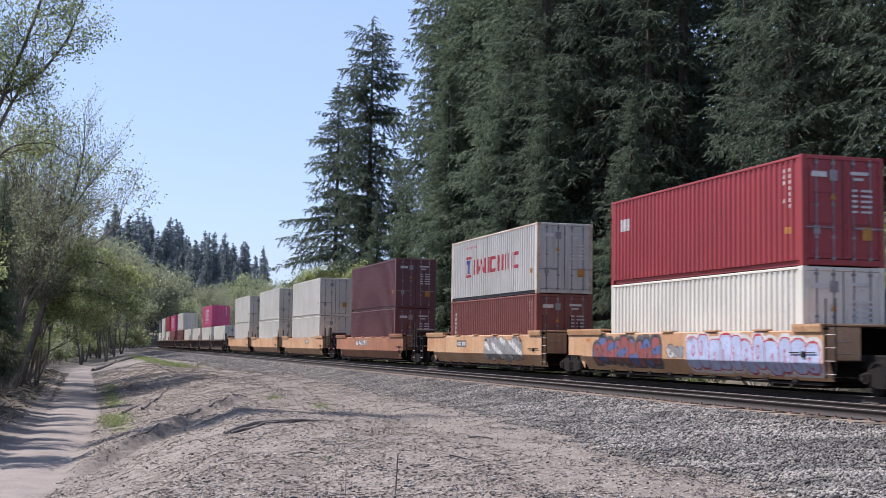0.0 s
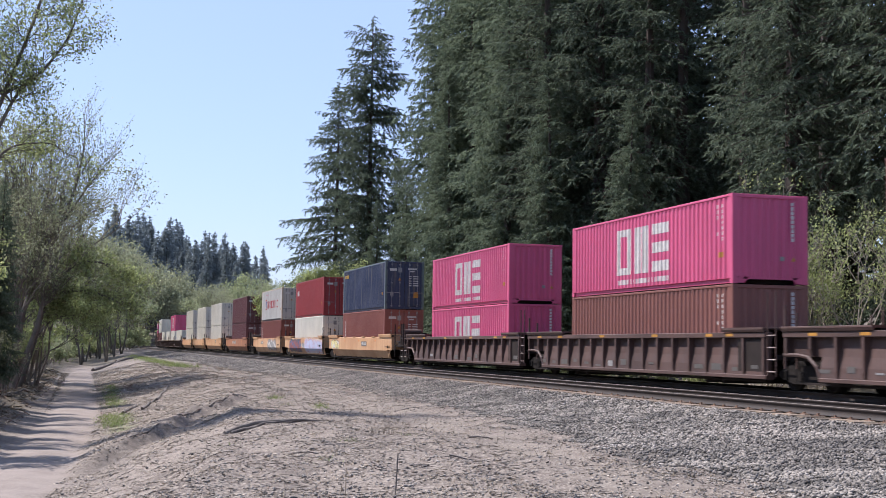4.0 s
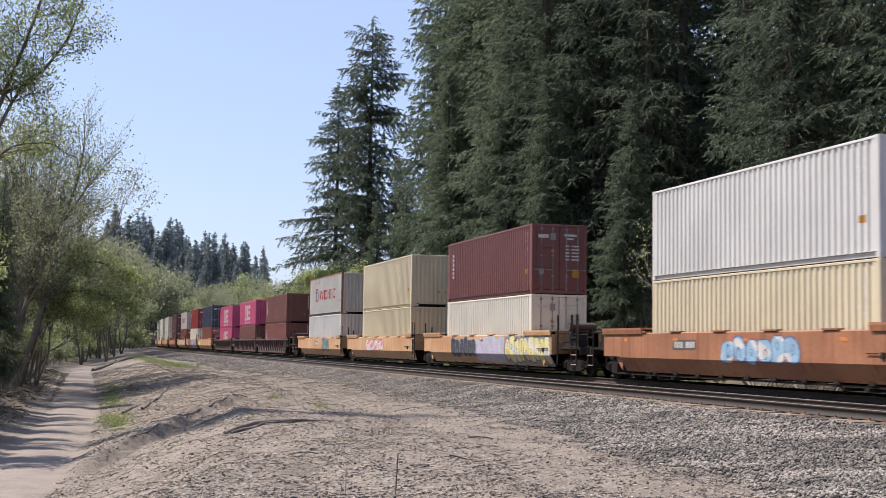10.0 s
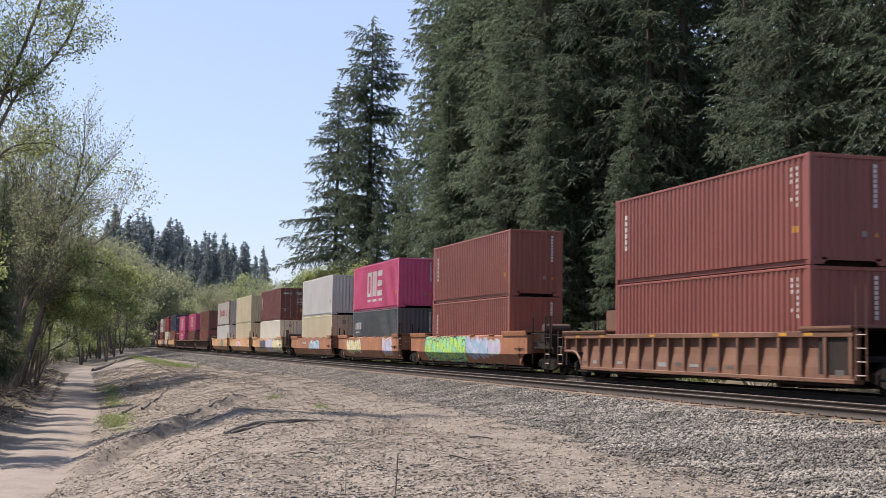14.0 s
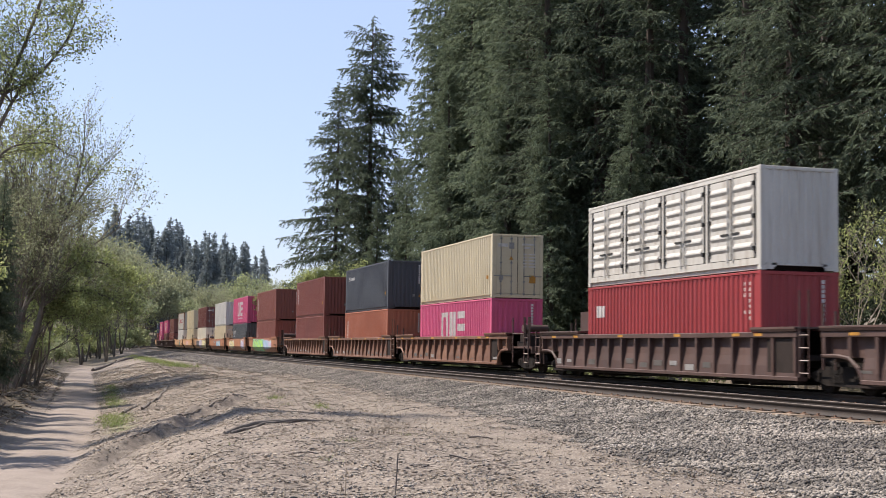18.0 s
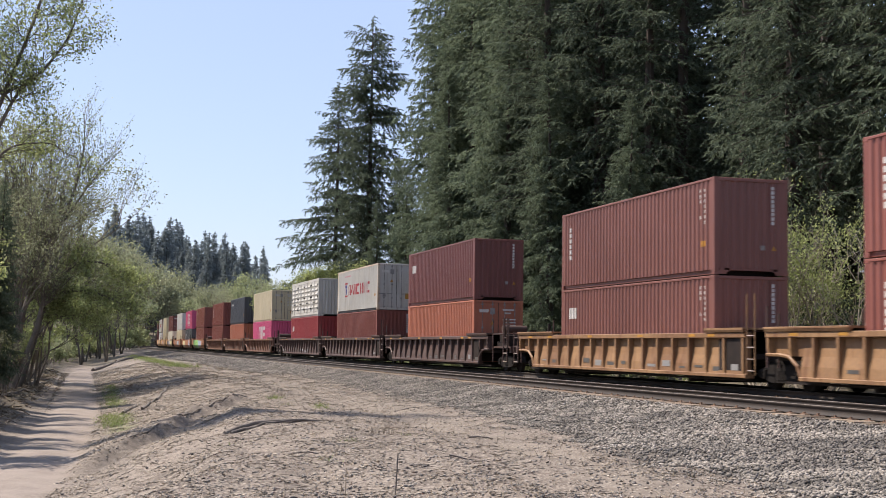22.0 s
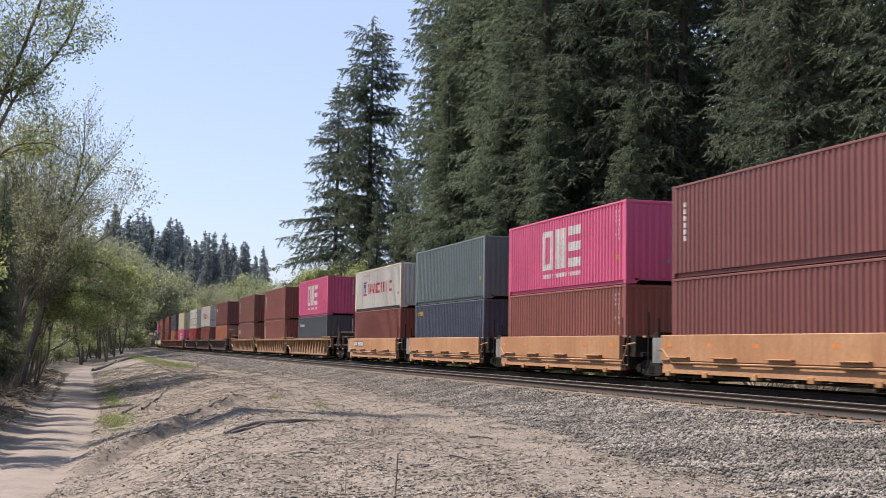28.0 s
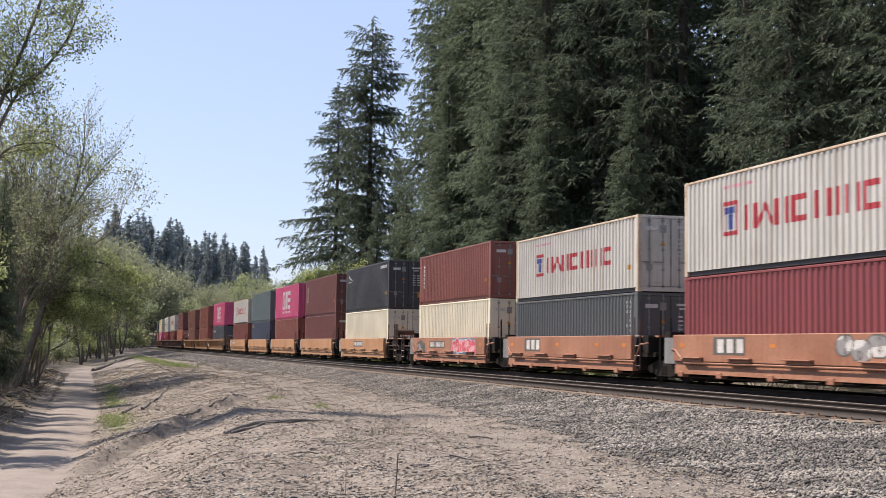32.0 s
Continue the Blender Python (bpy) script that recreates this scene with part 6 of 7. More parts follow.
def framed(name, seed, limbs, reach, depth, leaf, leaves, mat, bark=BARK_GREY, start=0.3, every=0.45, up=0.35, puff=0.2, limit=14000, wild=0.8):
    """A broad-leaved tree on given main limbs (points and two radii each), with forking shoots along them and small leaves on the shoots."""
    r = random.Random(seed)
    g = Geo()
    tips = []

    def grow(p, d, ln, rad, lvl):
        q = p
        n = 3
        for i in range(n):
            d2 = (d + Vector((r.gauss(0, 0.16), r.gauss(0, 0.16), r.gauss(0.05, 0.10)))).normalized()
            e = q + d2 * (ln / n)
            g.tube(q, e, rad * (1 - 0.28 * i), rad * (1 - 0.28 * (i + 1)), 4 if lvl < 1 else 3, caps=False)
            if lvl < depth:
                a = Vector((r.gauss(0, 1), r.gauss(0, 1), r.gauss(up, 0.5))).normalized()
                grow(e, (d2 * 0.6 + a * wild * 0.7).normalized(), ln * r.uniform(0.42, 0.68), max(0.0075, rad * 0.55), lvl + 1)
            if lvl >= depth - 1:
                tips.append(e)
            q, d = e, d2

    for pts, r0, r1 in limbs:
        pts = [Vector(p) for p in pts]
        fine = []
        for i in range(len(pts) - 1):
            p0, p1, p2, p3 = pts[max(0, i - 1)], pts[i], pts[i + 1], pts[min(len(pts) - 1, i + 2)]
            for k in range(4):
                t = k / 4
                fine.append(0.5 * (2 * p1 + (p2 - p0) * t + (2 * p0 - 5 * p1 + 4 * p2 - p3) * t * t + (3 * p1 - p0 - 3 * p2 + p3) * t ** 3))
        fine.append(pts[-1])
        m = len(fine) - 1
        acc = 0.0
        for i in range(m):
            ra, rb = r0 + (r1 - r0) * i / m, r0 + (r1 - r0) * (i + 1) / m
            g.tube(fine[i], fine[i + 1], ra, rb, 8, caps=False)
            acc += (fine[i + 1] - fine[i]).length
            while i / m > start and acc > every:
                acc -= every * r.uniform(0.6, 1.4)
                a = Vector((r.gauss(0, 1), r.gauss(0, 1), r.gauss(up, 0.5))).normalized()
                d = (fine[i + 1] - fine[i]).normalized()
                grow(fine[i + 1], (d * 0.6 + a * wild).normalized(), reach * r.uniform(0.5, 1.2), min(rb * 0.5, 0.028), 0)
        grow(fine[-1], (fine[-1] - fine[-2]).normalized(), reach, r1, 0)
    rn = np.random.RandomState(seed)
    tp = np.array([t[:] for t in tips])
    if len(tp) * leaves > limit:
        tp = tp[rn.permutation(len(tp))[:limit // leaves]]
    p = np.repeat(tp, leaves, 0) + rn.normal(0, puff, (len(tp) * leaves, 3))
    n = len(p)
    a = unit(rn.normal(0, 1, (n, 3)))
    b = unit(np.cross(a, rn.normal(0, 1, (n, 3))))
    la = (leaf * rn.uniform(0.6, 1.3, n))[:, None]
    v = np.stack([p - a * la, p + b * la * 0.5, p + a * la, p - b * la * 0.5], 1).reshape(-1, 3)
    return g.mesh(name + "_limbs", [bark]), fast_mesh(name + "_leaves", v, np.arange(4 * n).reshape(-1, 4), [mat])


FINE = dict(whorl=0.5, twig=0.4, blade=0.19, wide=0.036, step=0.092, power=0.72)
FIR = [conifer_kit("fir_a", NEEDLE, 38, 4.8, 11, **FINE), conifer_kit("fir_b", NEEDLE, 36, 4.4, 12, start=0.2, **FINE), conifer_kit("fir_c", NEEDLE, 40, 5.2, 13, start=0.08, **FINE)]
FIR_MID = [conifer_kit("fir_mid", NEEDLE_GREEN, 38, 5.0, 14 + i, whorl=0.52, twig=0.42, blade=0.30, wide=0.06, step=0.165, power=0.66, start=0.05 + 0.05 * i, limbs=False) for i in range(2)]
FIR_BARE = conifer_kit("fir_bare", NEEDLE, 38, 4.0, 17, whorl=0.85, twig=0.4, blade=0.24, wide=0.05, step=0.13, start=0.22, bare=0.3)
FIR_LONE = conifer_kit("fir_lone", NEEDLE, 34.0, 3.9, 21, start=0.07, whorl=0.66, twig=0.45, blade=0.32, wide=0.065, step=0.15, bare=0.16, power=0.25)
FIR_SIDE = conifer_kit("fir_side", NEEDLE, 28, 7.6, 22, start=0.05, whorl=0.75, twig=0.42, blade=0.32, wide=0.06, step=0.15, bare=0.12, power=0.8)
FIR_BACK = [conifer_kit("fir_back", NEEDLE, 38, 5.0, 31, whorl=1.1, twig=0.5, blade=0.6, wide=0.14, step=0.4, limbs=False)]
FIR_FAR = [conifer_kit("fir_far", NEEDLE_HAZED, 30, 6.0, 41 + i, whorl=1.3, twig=0.75, blade=0.8, wide=0.16, step=0.55, power=1.0, bare=0.1, limbs=False) for i in range(2)]
rnd = random.Random(77)
FIR_WORDS = "tall dark green fir with drooping sprays beside the track"
NAMES = ("fir_tree", "foliage")
plant(FIR_LONE, 28.6, 127, 1.035, 40, NAMES, "tall narrow fir with sparse limbs standing clear of the wood", "fir tree")
plant(FIR_SIDE, 26.6, 134, 1.07, 10, NAMES, "broad ragged fir beside a taller one", "fir tree")
for i, (x, y, s) in enumerate(((28.6, 101, 1.04), (29.4, 95, 1.1), (29.5, 87, 1.1), (28.8, 80, 1.08), (27.8, 73.5, 1.0), (31.5, 76, 1.1), (29.8, 70, 1.05), (31.0, 66.0, 1.02), (36.5, 63, 1.0), (35.5, 57, 1.05),
                               (29.0, 47.5, 1.0), (31.5, 43.5, 1.06), (33.0, 38, 1.0), (31.5, 33, 1.05), (30.0, 27, 1.0), (35, 108, 1.0), (35.5, 90, 1.04), (36, 83, 1.0), (28.4, 91, 0.86))):
    plant(FIR[i % 3] if y < 75 else FIR_MID[i % 2], x, y, s, rnd.uniform(0, 360), NAMES, FIR_WORDS, "fir tree", "firs beside the track")
for x, y, s in ((33.0, 65.5, 1.0), (34.2, 60.5, 0.96), (33.5, 54.0, 1.02), (30.6, 40.5, 1.0), (31.4, 36.0, 1.0), (32.4, 50.0, 0.95)):
    plant(FIR_BARE, x, y, s, rnd.uniform(0, 360), NAMES, "tall thin fir with bare lower trunk and sparse limbs", "fir tree", "firs beside the track")
for x, y, s in ((26.6, 90, 0.6), (26.5, 77.5, 0.66), (26.6, 69.5, 0.5), (27.4, 61.5, 0.4), (26.8, 97, 0.5)):
    plant(FIR_MID[0], x, y, s, rnd.uniform(0, 360), NAMES, "younger green fir at the edge of the wood", "fir tree", "firs beside the track", tilt=rnd.uniform(-2, 2))
for i in range(26):
    y = 20 + i * 4.2 + rnd.uniform(-2, 2)
    if 56 < y < 70 and i % 3:
        continue
    plant(FIR_BACK[0], 38 + (i % 3) * 4.5 + rnd.uniform(-1, 1), y, rnd.uniform(0.9, 1.1), rnd.uniform(0, 360), NAMES, "dark fir deep in the wood", "fir tree", "firs deep in the wood")
# distant wooded hill
hill = random.Random(91)
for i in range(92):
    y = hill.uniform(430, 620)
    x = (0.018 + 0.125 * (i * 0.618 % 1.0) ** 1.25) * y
    plant(FIR_FAR[i % 2], x, y, hill.uniform(0.8, 1.12) * (1.34 - x / y * 4.6), hill.uniform(0, 360), NAMES, "distant fir on the hill, needles tinted for haze", "fir tree", "firs on the far hill", sink=0.5)

# pale wood at the foot of the hill
FOOT = leafy("foot_wood", 39, 15, 0.15, 4, 0.26, 16, LEAF_PALE, stems=2, limit=2600, puff=0.8, up=0.6)
for i in range(44):
    y = hill.uniform(392, 428)
    x = (0.015 + 0.105 * (i * 0.618 % 1.0)) * y
    if abs(x - CENTRE - float(sway(y))) < 6:
        continue
    plant(FOOT, x, y, hill.uniform(1.15, 1.75) * (1.25 - x / y * 4.5), hill.uniform(0, 360), ("alder_tree", "leaves"), "pale spring-green tree at the foot of the hill", "alder tree", "trees at the hill's foot", sink=0.5)

ALDER = [leafy("alder_a", 3, 15, 0.12, 5, 0.065, 18, LEAF_YELLOW, limit=17000, puff=0.24, thick=0.007), leafy("alder_b", 5, 13, 0.2, 5, 0.06, 13, LEAF, stems=2, limit=15000, puff=0.24, thick=0.008),
         leafy("alder_c", 8, 14, 0.15, 5, 0.06, 10, LEAF_PALE, stems=2, limit=12000, puff=0.24, thick=0.008)]
MAPLE = leafy("maple", 14, 11, 0.2, 5, 0.12, 12, LEAF_YELLOW, stems=3, spread_=0.9, puff=0.26, limit=9000)
HAZEL = leafy("hazel", 23, 8.0, 0.32, 5, 0.062, 6, LEAF_YELLOW, bark=TWIG, stems=7, thick=0.010, limit=4600, up=0.6, spread_=0.55, puff=0.22)
BARE = leafy("thicket", 29, 5.0, 0.35, 4, 0.05, 3, LEAF_PALE, bark=TWIG, stems=5, thick=0.006, limit=1500)
BRAMBLE = leafy("undergrowth", 31, 3.0, 0.6, 3, 0.13, 10, LEAF, bark=BARK_GREY, stems=3, thick=0.008, limit=1100, puff=0.4)
GREENERY = leafy("greenery", 37, 3.6, 0.4, 4, 0.07, 9, LEAF_YELLOW, bark=BARK_GREY, stems=4, thick=0.007, limit=3000, puff=0.3)
HAZE = [leafy("haze_a", 34, 14, 0.15, 4, 0.17, 18, LEAF_PALE, stems=2, limit=3000, puff=0.5), leafy("haze_b", 36, 13, 0.2, 4, 0.17, 18, LEAF, stems=2, limit=3000, puff=0.5)]
TREE = ("alder_tree", "leaves")
# wood beside the lane
BAREWOOD = [leafy("bare_wood", 43 + i, 12, 0.14, 5, 0.07, 3, LEAF_PALE, bark=TWIG_BROWN, stems=4, thick=0.0105, limit=4000, up=0.9, spread_=0.5, puff=0.3) for i in range(2)]
OVERHANG = framed("overhanging_alder", 61, (
    (((0, 0, -0.3), (0.5, 0.1, 3.0), (1.1, 0, 6.8)), 0.12, 0.085),
    (((1.1, 0, 6.8), (1.78, 0, 8.6), (2.73, 0.1, 11.5), (3.2, 0.2, 13.5), (3.5, 0.3, 15.5)), 0.065, 0.02),
    (((1.1, 0, 6.8), (1.84, -0.1, 8.2), (2.37, -0.2, 9.3), (3.0, -0.2, 10.0), (3.6, -0.2, 10.9), (3.9, -0.2, 11.8), (4.3, -0.2, 13.0)), 0.055, 0.015),
    (((0.9, 0, 6.2), (1.75, 0.2, 7.4), (2.3, 0.3, 7.95), (3.2, 0.4, 8.1), (3.6, 0.4, 7.9)), 0.034, 0.012),
    (((0.6, 0, 7.0), (0.4, 0.3, 9.5), (1.2, 0.5, 12.0), (1.6, 0.6, 14.5)), 0.07, 0.02)),
    1.25, 2, 0.046, 7, LEAF_YELLOW, start=0.22, every=0.24, up=0.1, puff=0.16, limit=26000)
LANE_TREE = framed("lane_alder", 67, (
    (((0, 0, -0.3), (0.26, 0, 2.7), (0.47, 0, 4.1), (1.44, 0.2, 6.8), (2.1, 0.2, 8.5), (2.75, 0.1, 10.6), (3.0, 0, 12.4)), 0.17, 0.03),
    (((0.1, -0.2, 0.3), (1.0, -0.3, 2.9), (1.25, -0.3, 4.1), (1.6, 0, 6.0), (1.5, 0.3, 8.5), (1.9, 0.4, 11.5)), 0.15, 0.025),
    (((0.4, 0, 3.9), (0.8, 0.5, 6.0), (1.3, 0.6, 9.5), (1.5, 0.5, 12.6)), 0.09, 0.02),
    (((1.9, 0.2, 8.0), (3.0, -0.3, 9.8), (3.6, -0.4, 10.7), (4.0, -0.4, 11.2)), 0.05, 0.015),
    (((1.3, 0.2, 6.4), (2.6, 0.5, 8.2), (3.5, 0.6, 9.0), (4.2, 0.6, 9.3)), 0.05, 0.015)),
    1.6, 2, 0.06, 1, LEAF, bark=TWIG_BROWN, start=0.3, every=0.17, up=0.8, puff=0.22, limit=9000, wild=0.6)
LANE_LIMB = framed("lane_maple", 71, (
    (((0, 0, -0.3), (0.8, -0.2, 2.6), (1.2, -0.3, 4.1), (2.1, -0.4, 4.9), (3.3, -0.5, 5.0), (4.5, -0.5, 4.6), (5.3, -0.5, 4.1)), 0.11, 0.02),
    (((1.2, -0.3, 4.1), (1.9, -0.2, 5.7), (3.0, 0.2, 6.5), (4.3, 0.3, 6.4), (5.0, 0.4, 5.9)), 0.07, 0.02),
    (((0.8, -0.2, 2.6), (1.5, 0.4, 3.5), (2.6, 0.6, 3.8), (3.4, 0.6, 3.5)), 0.05, 0.015)),
    1.0, 2, 0.08, 4, LEAF_YELLOW, start=0.25, every=0.2, up=0.0, puff=0.22, limit=12000)
plant(OVERHANG, -4.1, 36, 1.0, 0, TREE, "leaning forked alder with fine bright leaves over the lane", "alder tree", "alders beside the lane")
plant(LANE_TREE, -2.9, 65.5, 1.0, 0, TREE, "many-stemmed alder with bare brown twigs beside the lane", "alder tree", "alders beside the lane")
plant(LANE_LIMB, -2.7, 67.0, 1.0, 0, ("maple_tree", "leaves"), "young maple whose leafy limbs reach over the lane", "maple tree", "maples beside the lane")
for i, (k, x, y, s, a, tilt) in enumerate((
        (1, -4.6, 72, 0.95, 75, 0), (2, -4.4, 63.5, 0.85, 145, 0), (1, -4.9, 58, 0.7, 20, 0), (2, -3.4, 69.0, 0.9, 15, 2), (2, -3.8, 78, 0.85, 200, 2), (0, -5.6, 76, 0.95, 300, 0),
        (2, -4.8, 90, 0.8, 10, 2), (0, -3.8, 100, 0.75, 150, 2), (1, -4.6, 112, 1.0, 250, 0), (2, -3.2, 122, 0.95, 330, 0), (0, -2.6, 136, 0.95, 80, 0),
        (0, -2.6, 112, 0.75, 210, 3), (1, -12.0, 45, 1.2, 100, 0), (2, -9.0, 74, 1.0, 0, 0),
        (1, -12.5, 54, 1.1, 15, 0), (2, -7.0, 95, 1.0, 75, 0), (0, -9.5, 66, 1.0, 130, 0), (2, -6.4, 82, 0.95, 45, 0), (1, -7.0, 105, 1.1, 190, 0), (0, -6.6, 128, 1.0, 10, 0), (2, -2.0, 150, 0.9, 90, 0))):
    plant(ALDER[k], x, y, s, a, TREE, "slender alder with sparse fresh leaves beside the dirt lane", "alder tree", "alders beside the lane", tilt=tilt)
for i, (x, y, s, a) in enumerate(((-3.4, 70, 1.25, 20), (-2.6, 74, 1.15, 130), (-4.6, 68, 1.3, 220), (-4.0, 60, 0.75, 160), (-3.2, 63, 0.85, 250), (-3.9, 66.5, 1.0, 90), (-2.0, 71.5, 0.8, 330), (-4.6, 57, 0.7, 40))):
    plant(BAREWOOD[i % 2], x, y, s, a, TREE, "leafless grey-brown alder with fine upright twigs", "alder tree", "alders beside the lane")
for x, y, s in ((-3.1, 55, 0.24), (-4.1, 61, 0.2), (-6.4, 88, 0.34)):
    plant(FIR_MID[1], x, y, s, 60, NAMES, "small dark fir among the alders", "fir tree")
# maples added almost wholly left of the view to cast shade on the lane
for x, y, s, a in ((-6.4, 31.5, 0.62, 40), (-6.6, 35.0, 0.68, 150), (-6.8, 38.4, 0.7, 260), (-6.9, 41.8, 0.7, 330), (-7.0, 45.2, 0.7, 200), (-7.2, 48.8, 0.7, 20)):
    plant(MAPLE, x, y, s, a, ("maple_tree", "leaves"), "leafy young maple added to shade the dirt lane", "maple tree", "maples beside the lane")
# unseen firs, packed outside the view so that shade falls on the lane
for x, y, s, a in ((-5.2, 35.5, 0.21, 10), (-4.9, 38.5, 0.22, 100), (-5.4, 41.5, 0.24, 30), (-4.6, 44.5, 0.21, 200), (-5.3, 47.5, 0.23, 80), (-6.6, 37.0, 0.27, 140), (-6.8, 43.0, 0.28, 220), (-6.9, 48.5, 0.28, 310),
                   (-11, 41, 0.42, 20), (-12, 46, 0.45, 70), (-10.5, 50, 0.42, 160), (-13, 37, 0.42, 250), (-9.2, 45, 0.36, 310), (-4.4, 50.5, 0.2, 50), (-5.0, 32.5, 0.2, 15), (-4.4, 35.2, 0.19, 95), (-6.6, 33.0, 0.26, 170), (-8.4, 36.0, 0.32, 60), (-8.6, 40.0, 0.33, 120), (-8.5, 49.5, 0.34, 280), (-4.6, 41.2, 0.2, 320), (-4.9, 48.9, 0.2, 20)):
    plant(FIR_MID[0], x, y, s, a, NAMES, "dark fir out of view, added to shade the dirt lane", "fir tree", "firs beside the lane")
for i in range(32):
    y = 44 + i * 3.3 + rnd.uniform(-2, 2)
    x = -2.8 - rnd.uniform(0, 3.0) + 0.016 * (y - 50)
    root = plant(BARE, x, y, rnd.uniform(0.5, 0.95), rnd.uniform(0, 360), ("shrub", "leaves"), "bare grey-brown thicket at the lane's edge", "shrub", "shrubs beside the lane")
for i in range(44):
    y = 150 + (i % 22) * 6.5 + rnd.uniform(-4, 4)
    x = rnd.uniform(-12, 4.5) if y < 215 else rnd.uniform(-12, min(7.5, 0.03 * y))
    plant(HAZE[0 if i % 3 else 1], x, y, rnd.uniform(0.95, 1.45), rnd.uniform(0, 360), TREE, "hazy spring-green tree at the end of the lane", "alder tree", "trees at the lane's end")
for i in range(8):
    y = 175 + i * 5
    plant(HAZE[0 if i % 4 else 1], y * (0.008 + 0.028 * (i * 0.382 % 1.0)), y, rnd.uniform(1.1, 1.4), rnd.uniform(0, 360), TREE, "tall hazy spring-green tree at the end of the lane", "alder tree", "trees at the lane's end")
# along the far side of the track
for i in range(40):
    y = 150 + i * 6 + rnd.uniform(-3, 3)
    x = CENTRE + float(sway(y)) + rnd.uniform(6.5, 19)
    bare = i % 5 in (1, 3)
    plant(BAREWOOD[i % 2] if bare else HAZE[0 if i % 3 else 1], x, y, rnd.uniform(0.55, 1.0) * (1.25 if y > 210 else 1.0), rnd.uniform(0, 360), TREE,
          "bare grey-brown tree lining the railway" if bare else "pale green tree lining the railway", "alder tree", "trees lining the railway")
for x, y, s, a in ((-2.9, 80, 0.7, 30), (-5.0, 84.0, 0.8, 20)):
    plant(MAPLE, x, y, s, a, ("maple_tree", "leaves"), "bright leafy young maple beside the dirt lane", "maple tree", "maples beside the lane", tilt=2)
for x, y, s, a in ((24.6, 118, 0.95, 0), (24.2, 126, 1.0, 90), (24.6, 135, 0.95, 200), (24.5, 146, 0.9, 300), (25.5, 110, 0.8, 40)):
    plant(MAPLE, x, y, s, a, ("maple_tree", "leaves"), "bright yellow-green young maple at the wood's edge", "maple tree", "maples beside the track")
for x, y, s, a in ((24.8, 39.4, 1.0, 0), (25.2, 42.6, 0.8, 140), (25.6, 35.4, 0.75, 80), (27.6, 48.0, 1.05, 200), (26.5, 45.5, 0.8, 30)):
    plant(HAZEL, x, y, s, a, ("hazel_bush", "leaves"), "tall hazel bush with pale stems and yellow-green leaves", "bush", "bushes beside the track")
for i in range(18):
    y = 52 + i * 3.3
    plant(GREENERY, -3.9 - rnd.uniform(0, 2.2) + 0.012 * (y - 50), y, rnd.uniform(0.8, 1.3), rnd.uniform(0, 360), ("shrub", "leaves"), "leafy yellow-green shrub beneath the alders", "shrub", "undergrowth beside the lane")
for i in range(34):
    y = 112 + i * 3.4
    x = (-2.2 if y < 150 else rnd.uniform(-5, 4.0)) - rnd.uniform(0, 3)
    plant(BRAMBLE, x, y, rnd.uniform(0.8, 1.5), rnd.uniform(0, 360), ("shrub", "leaves"), "dense green undergrowth at the end of the lane", "shrub", "undergrowth at the lane's end")
for i in range(16):
    y = 150 + i * 9
    plant(BRAMBLE, CENTRE + float(sway(y)) + rnd.uniform(4.5, 6.5), y, rnd.uniform(0.9, 1.5), rnd.uniform(0, 360), ("shrub", "leaves"), "green shrub beside the far track", "shrub", "shrubs beside the track")
dense = random.Random(17)
for i in range(28):
    plant(BRAMBLE, dense.uniform(-15, -4.5), 76 + i * 3.0, dense.uniform(1.0, 1.7), dense.uniform(0, 360), ("shrub", "leaves"), "dense green undergrowth deep in the wood", "shrub", "undergrowth beside the lane")
for i in range(12):
    y = 48 + i * 6
    plant(BRAMBLE, 25 + rnd.uniform(-0.6, 1.0), y, rnd.uniform(0.5, 0.9), rnd.uniform(0, 360), ("shrub", "leaves"), "low green shrub under the firs", "shrub", "shrubs beside the track")
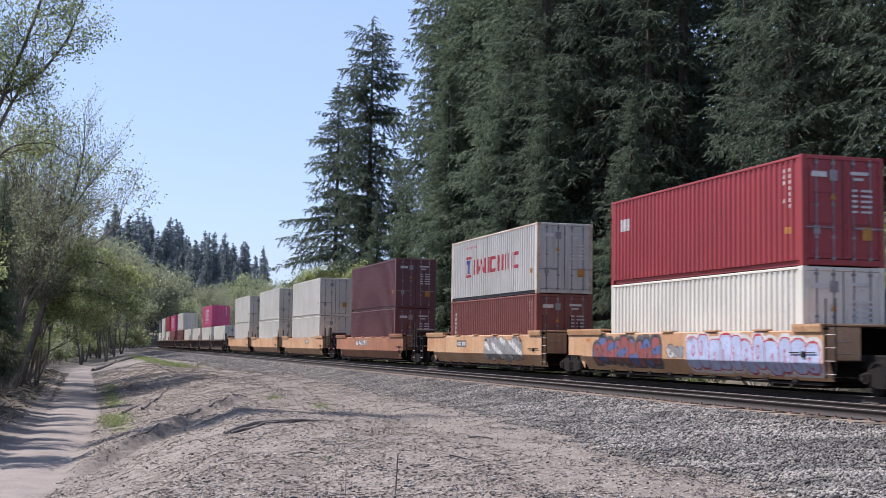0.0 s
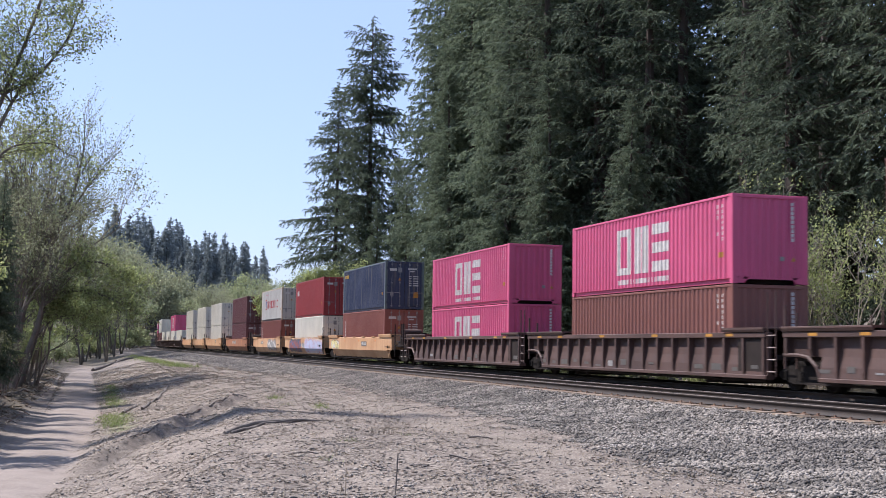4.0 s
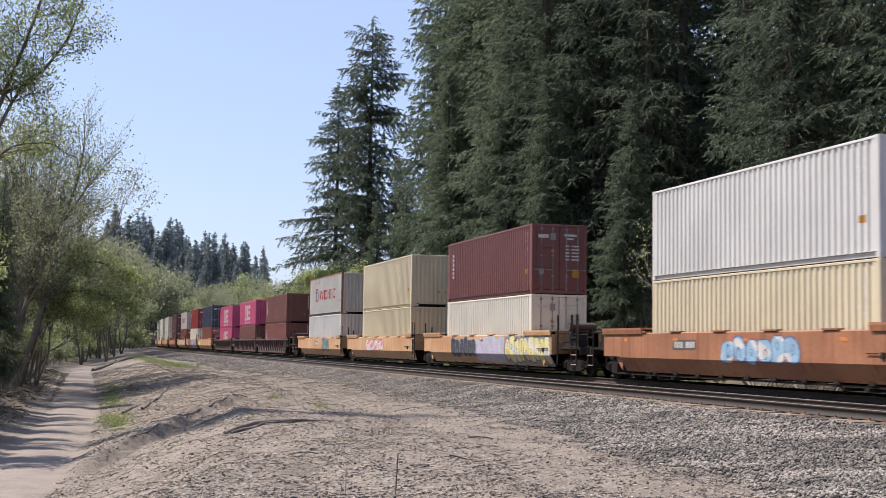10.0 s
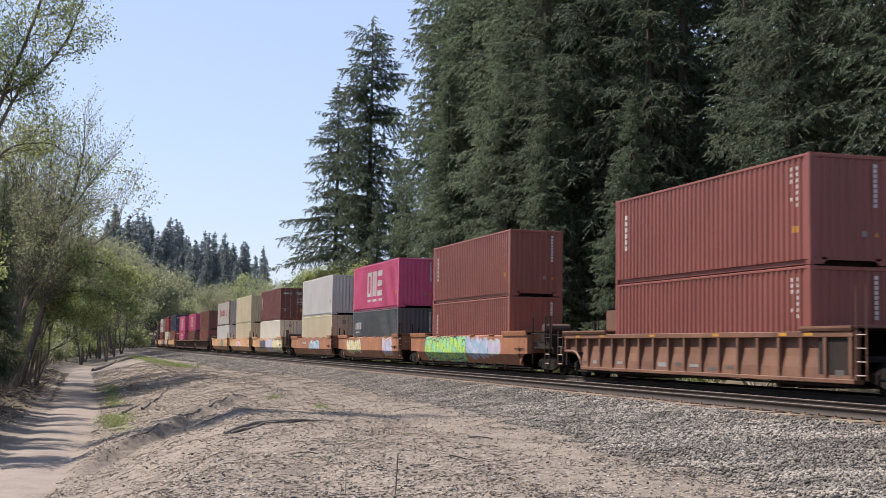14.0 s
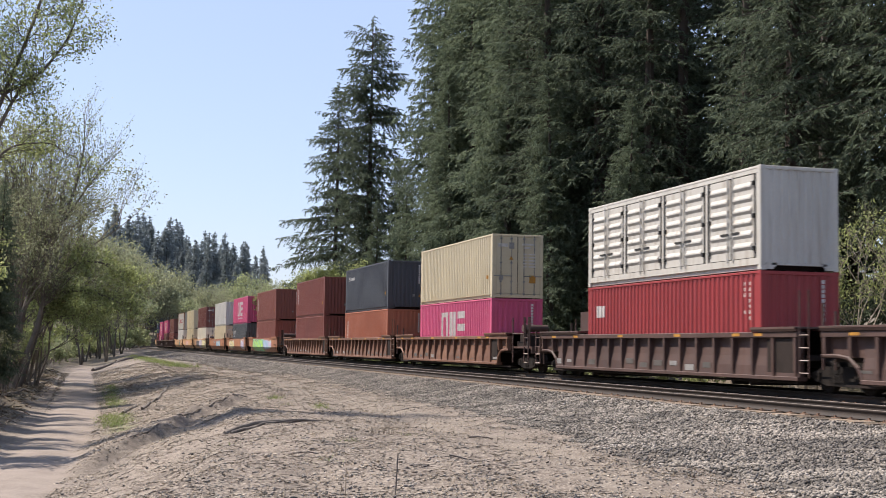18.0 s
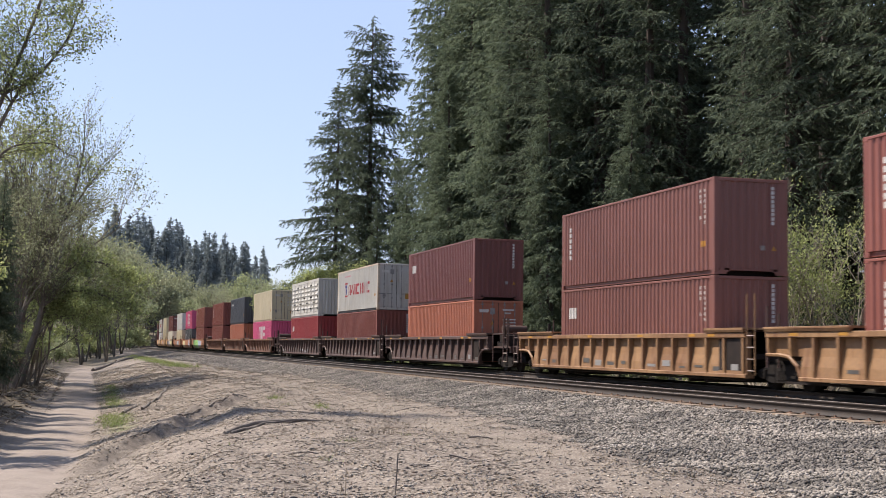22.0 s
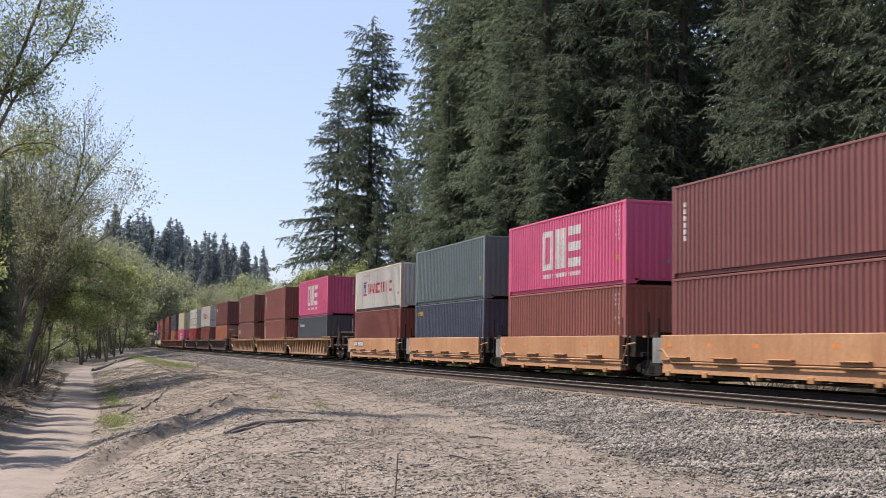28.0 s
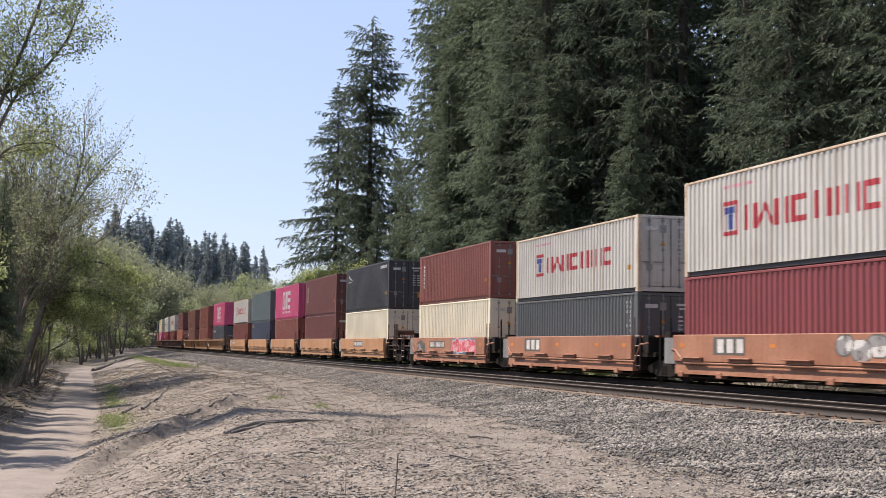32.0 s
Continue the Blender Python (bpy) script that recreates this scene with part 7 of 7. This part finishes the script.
for i in range(14):
    plant(BRAMBLE, rnd.uniform(-4, 4.5), 205 + i * 9, rnd.uniform(1.2, 2.2), rnd.uniform(0, 360), ("shrub", "leaves"), "dense green undergrowth at the end of the lane", "shrub", "undergrowth at the lane's end")

brush = random.Random(57)
for i in range(30):
    y = 235 + i * 4.5
    plant(BRAMBLE, (0.012 + 0.038 * (i * 0.618 % 1.0)) * y, y, brush.uniform(1.3, 2.1), brush.uniform(0, 360), ("shrub", "leaves"), "dense green brush beyond the lane's end", "shrub", "undergrowth at the lane's end")
for i in range(14):
    y = 250 + i * 7
    plant(HAZE[i % 2], (0.014 + 0.03 * (i * 0.618 % 1.0)) * y, y, brush.uniform(0.8, 1.15), brush.uniform(0, 360), TREE, "hazy spring-green tree at the end of the lane", "alder tree", "trees at the lane's end")
for x, y, s, a in ((27.6, 120, 0.42, 20), (30.0, 117, 0.5, 140), (31.5, 126, 0.55, 260), (29.0, 132, 0.4, 80)):
    plant(FIR_MID[1], x, y, s, a, NAMES, "younger green fir at the edge of the wood", "fir tree", "firs beside the track")
for x, y, s, a in ((26.4, 121, 0.85, 60), (27.0, 113, 0.8, 190), (28.0, 108, 0.75, 10)):
    plant(MAPLE, x, y, s, a, ("maple_tree", "leaves"), "bright yellow-green young maple at the wood's edge", "maple tree", "maples beside the track")


# ---------------------------------------------------------------- the moving train
def motions():
    for ob, u0, u1, z in RIDERS:
        rows = []
        for t in range(33):
            (a, _), (b, _) = on_track(u0 + SPEED * t), on_track(u1 + SPEED * t)
            d = b - a
            m = (a + b) / 2
            rows.append((float(t), pose(m.x, m.y, m.z + z, math.degrees(math.atan2(d.z, d.xy.length)), 0, -math.degrees(math.atan2(d.x, d.y)))))
        walk(ob, rows)
    # every wheel rolls alike, so one set of keys serves them all
    step = math.degrees(SPEED / FPS / 0.42)
    walk(WHEELS[0], [(i / FPS, pose(1.0, 0, 0, -step * i, 0, 0)) for i in range(32 * FPS + 1)])
    keys = WHEELS[0].animation_data
    for w in WHEELS[1:]:
        w.rotation_mode = "QUATERNION"
        data = w.animation_data_create()
        data.action = keys.action
        data.action_slot = keys.action_slot


motions()
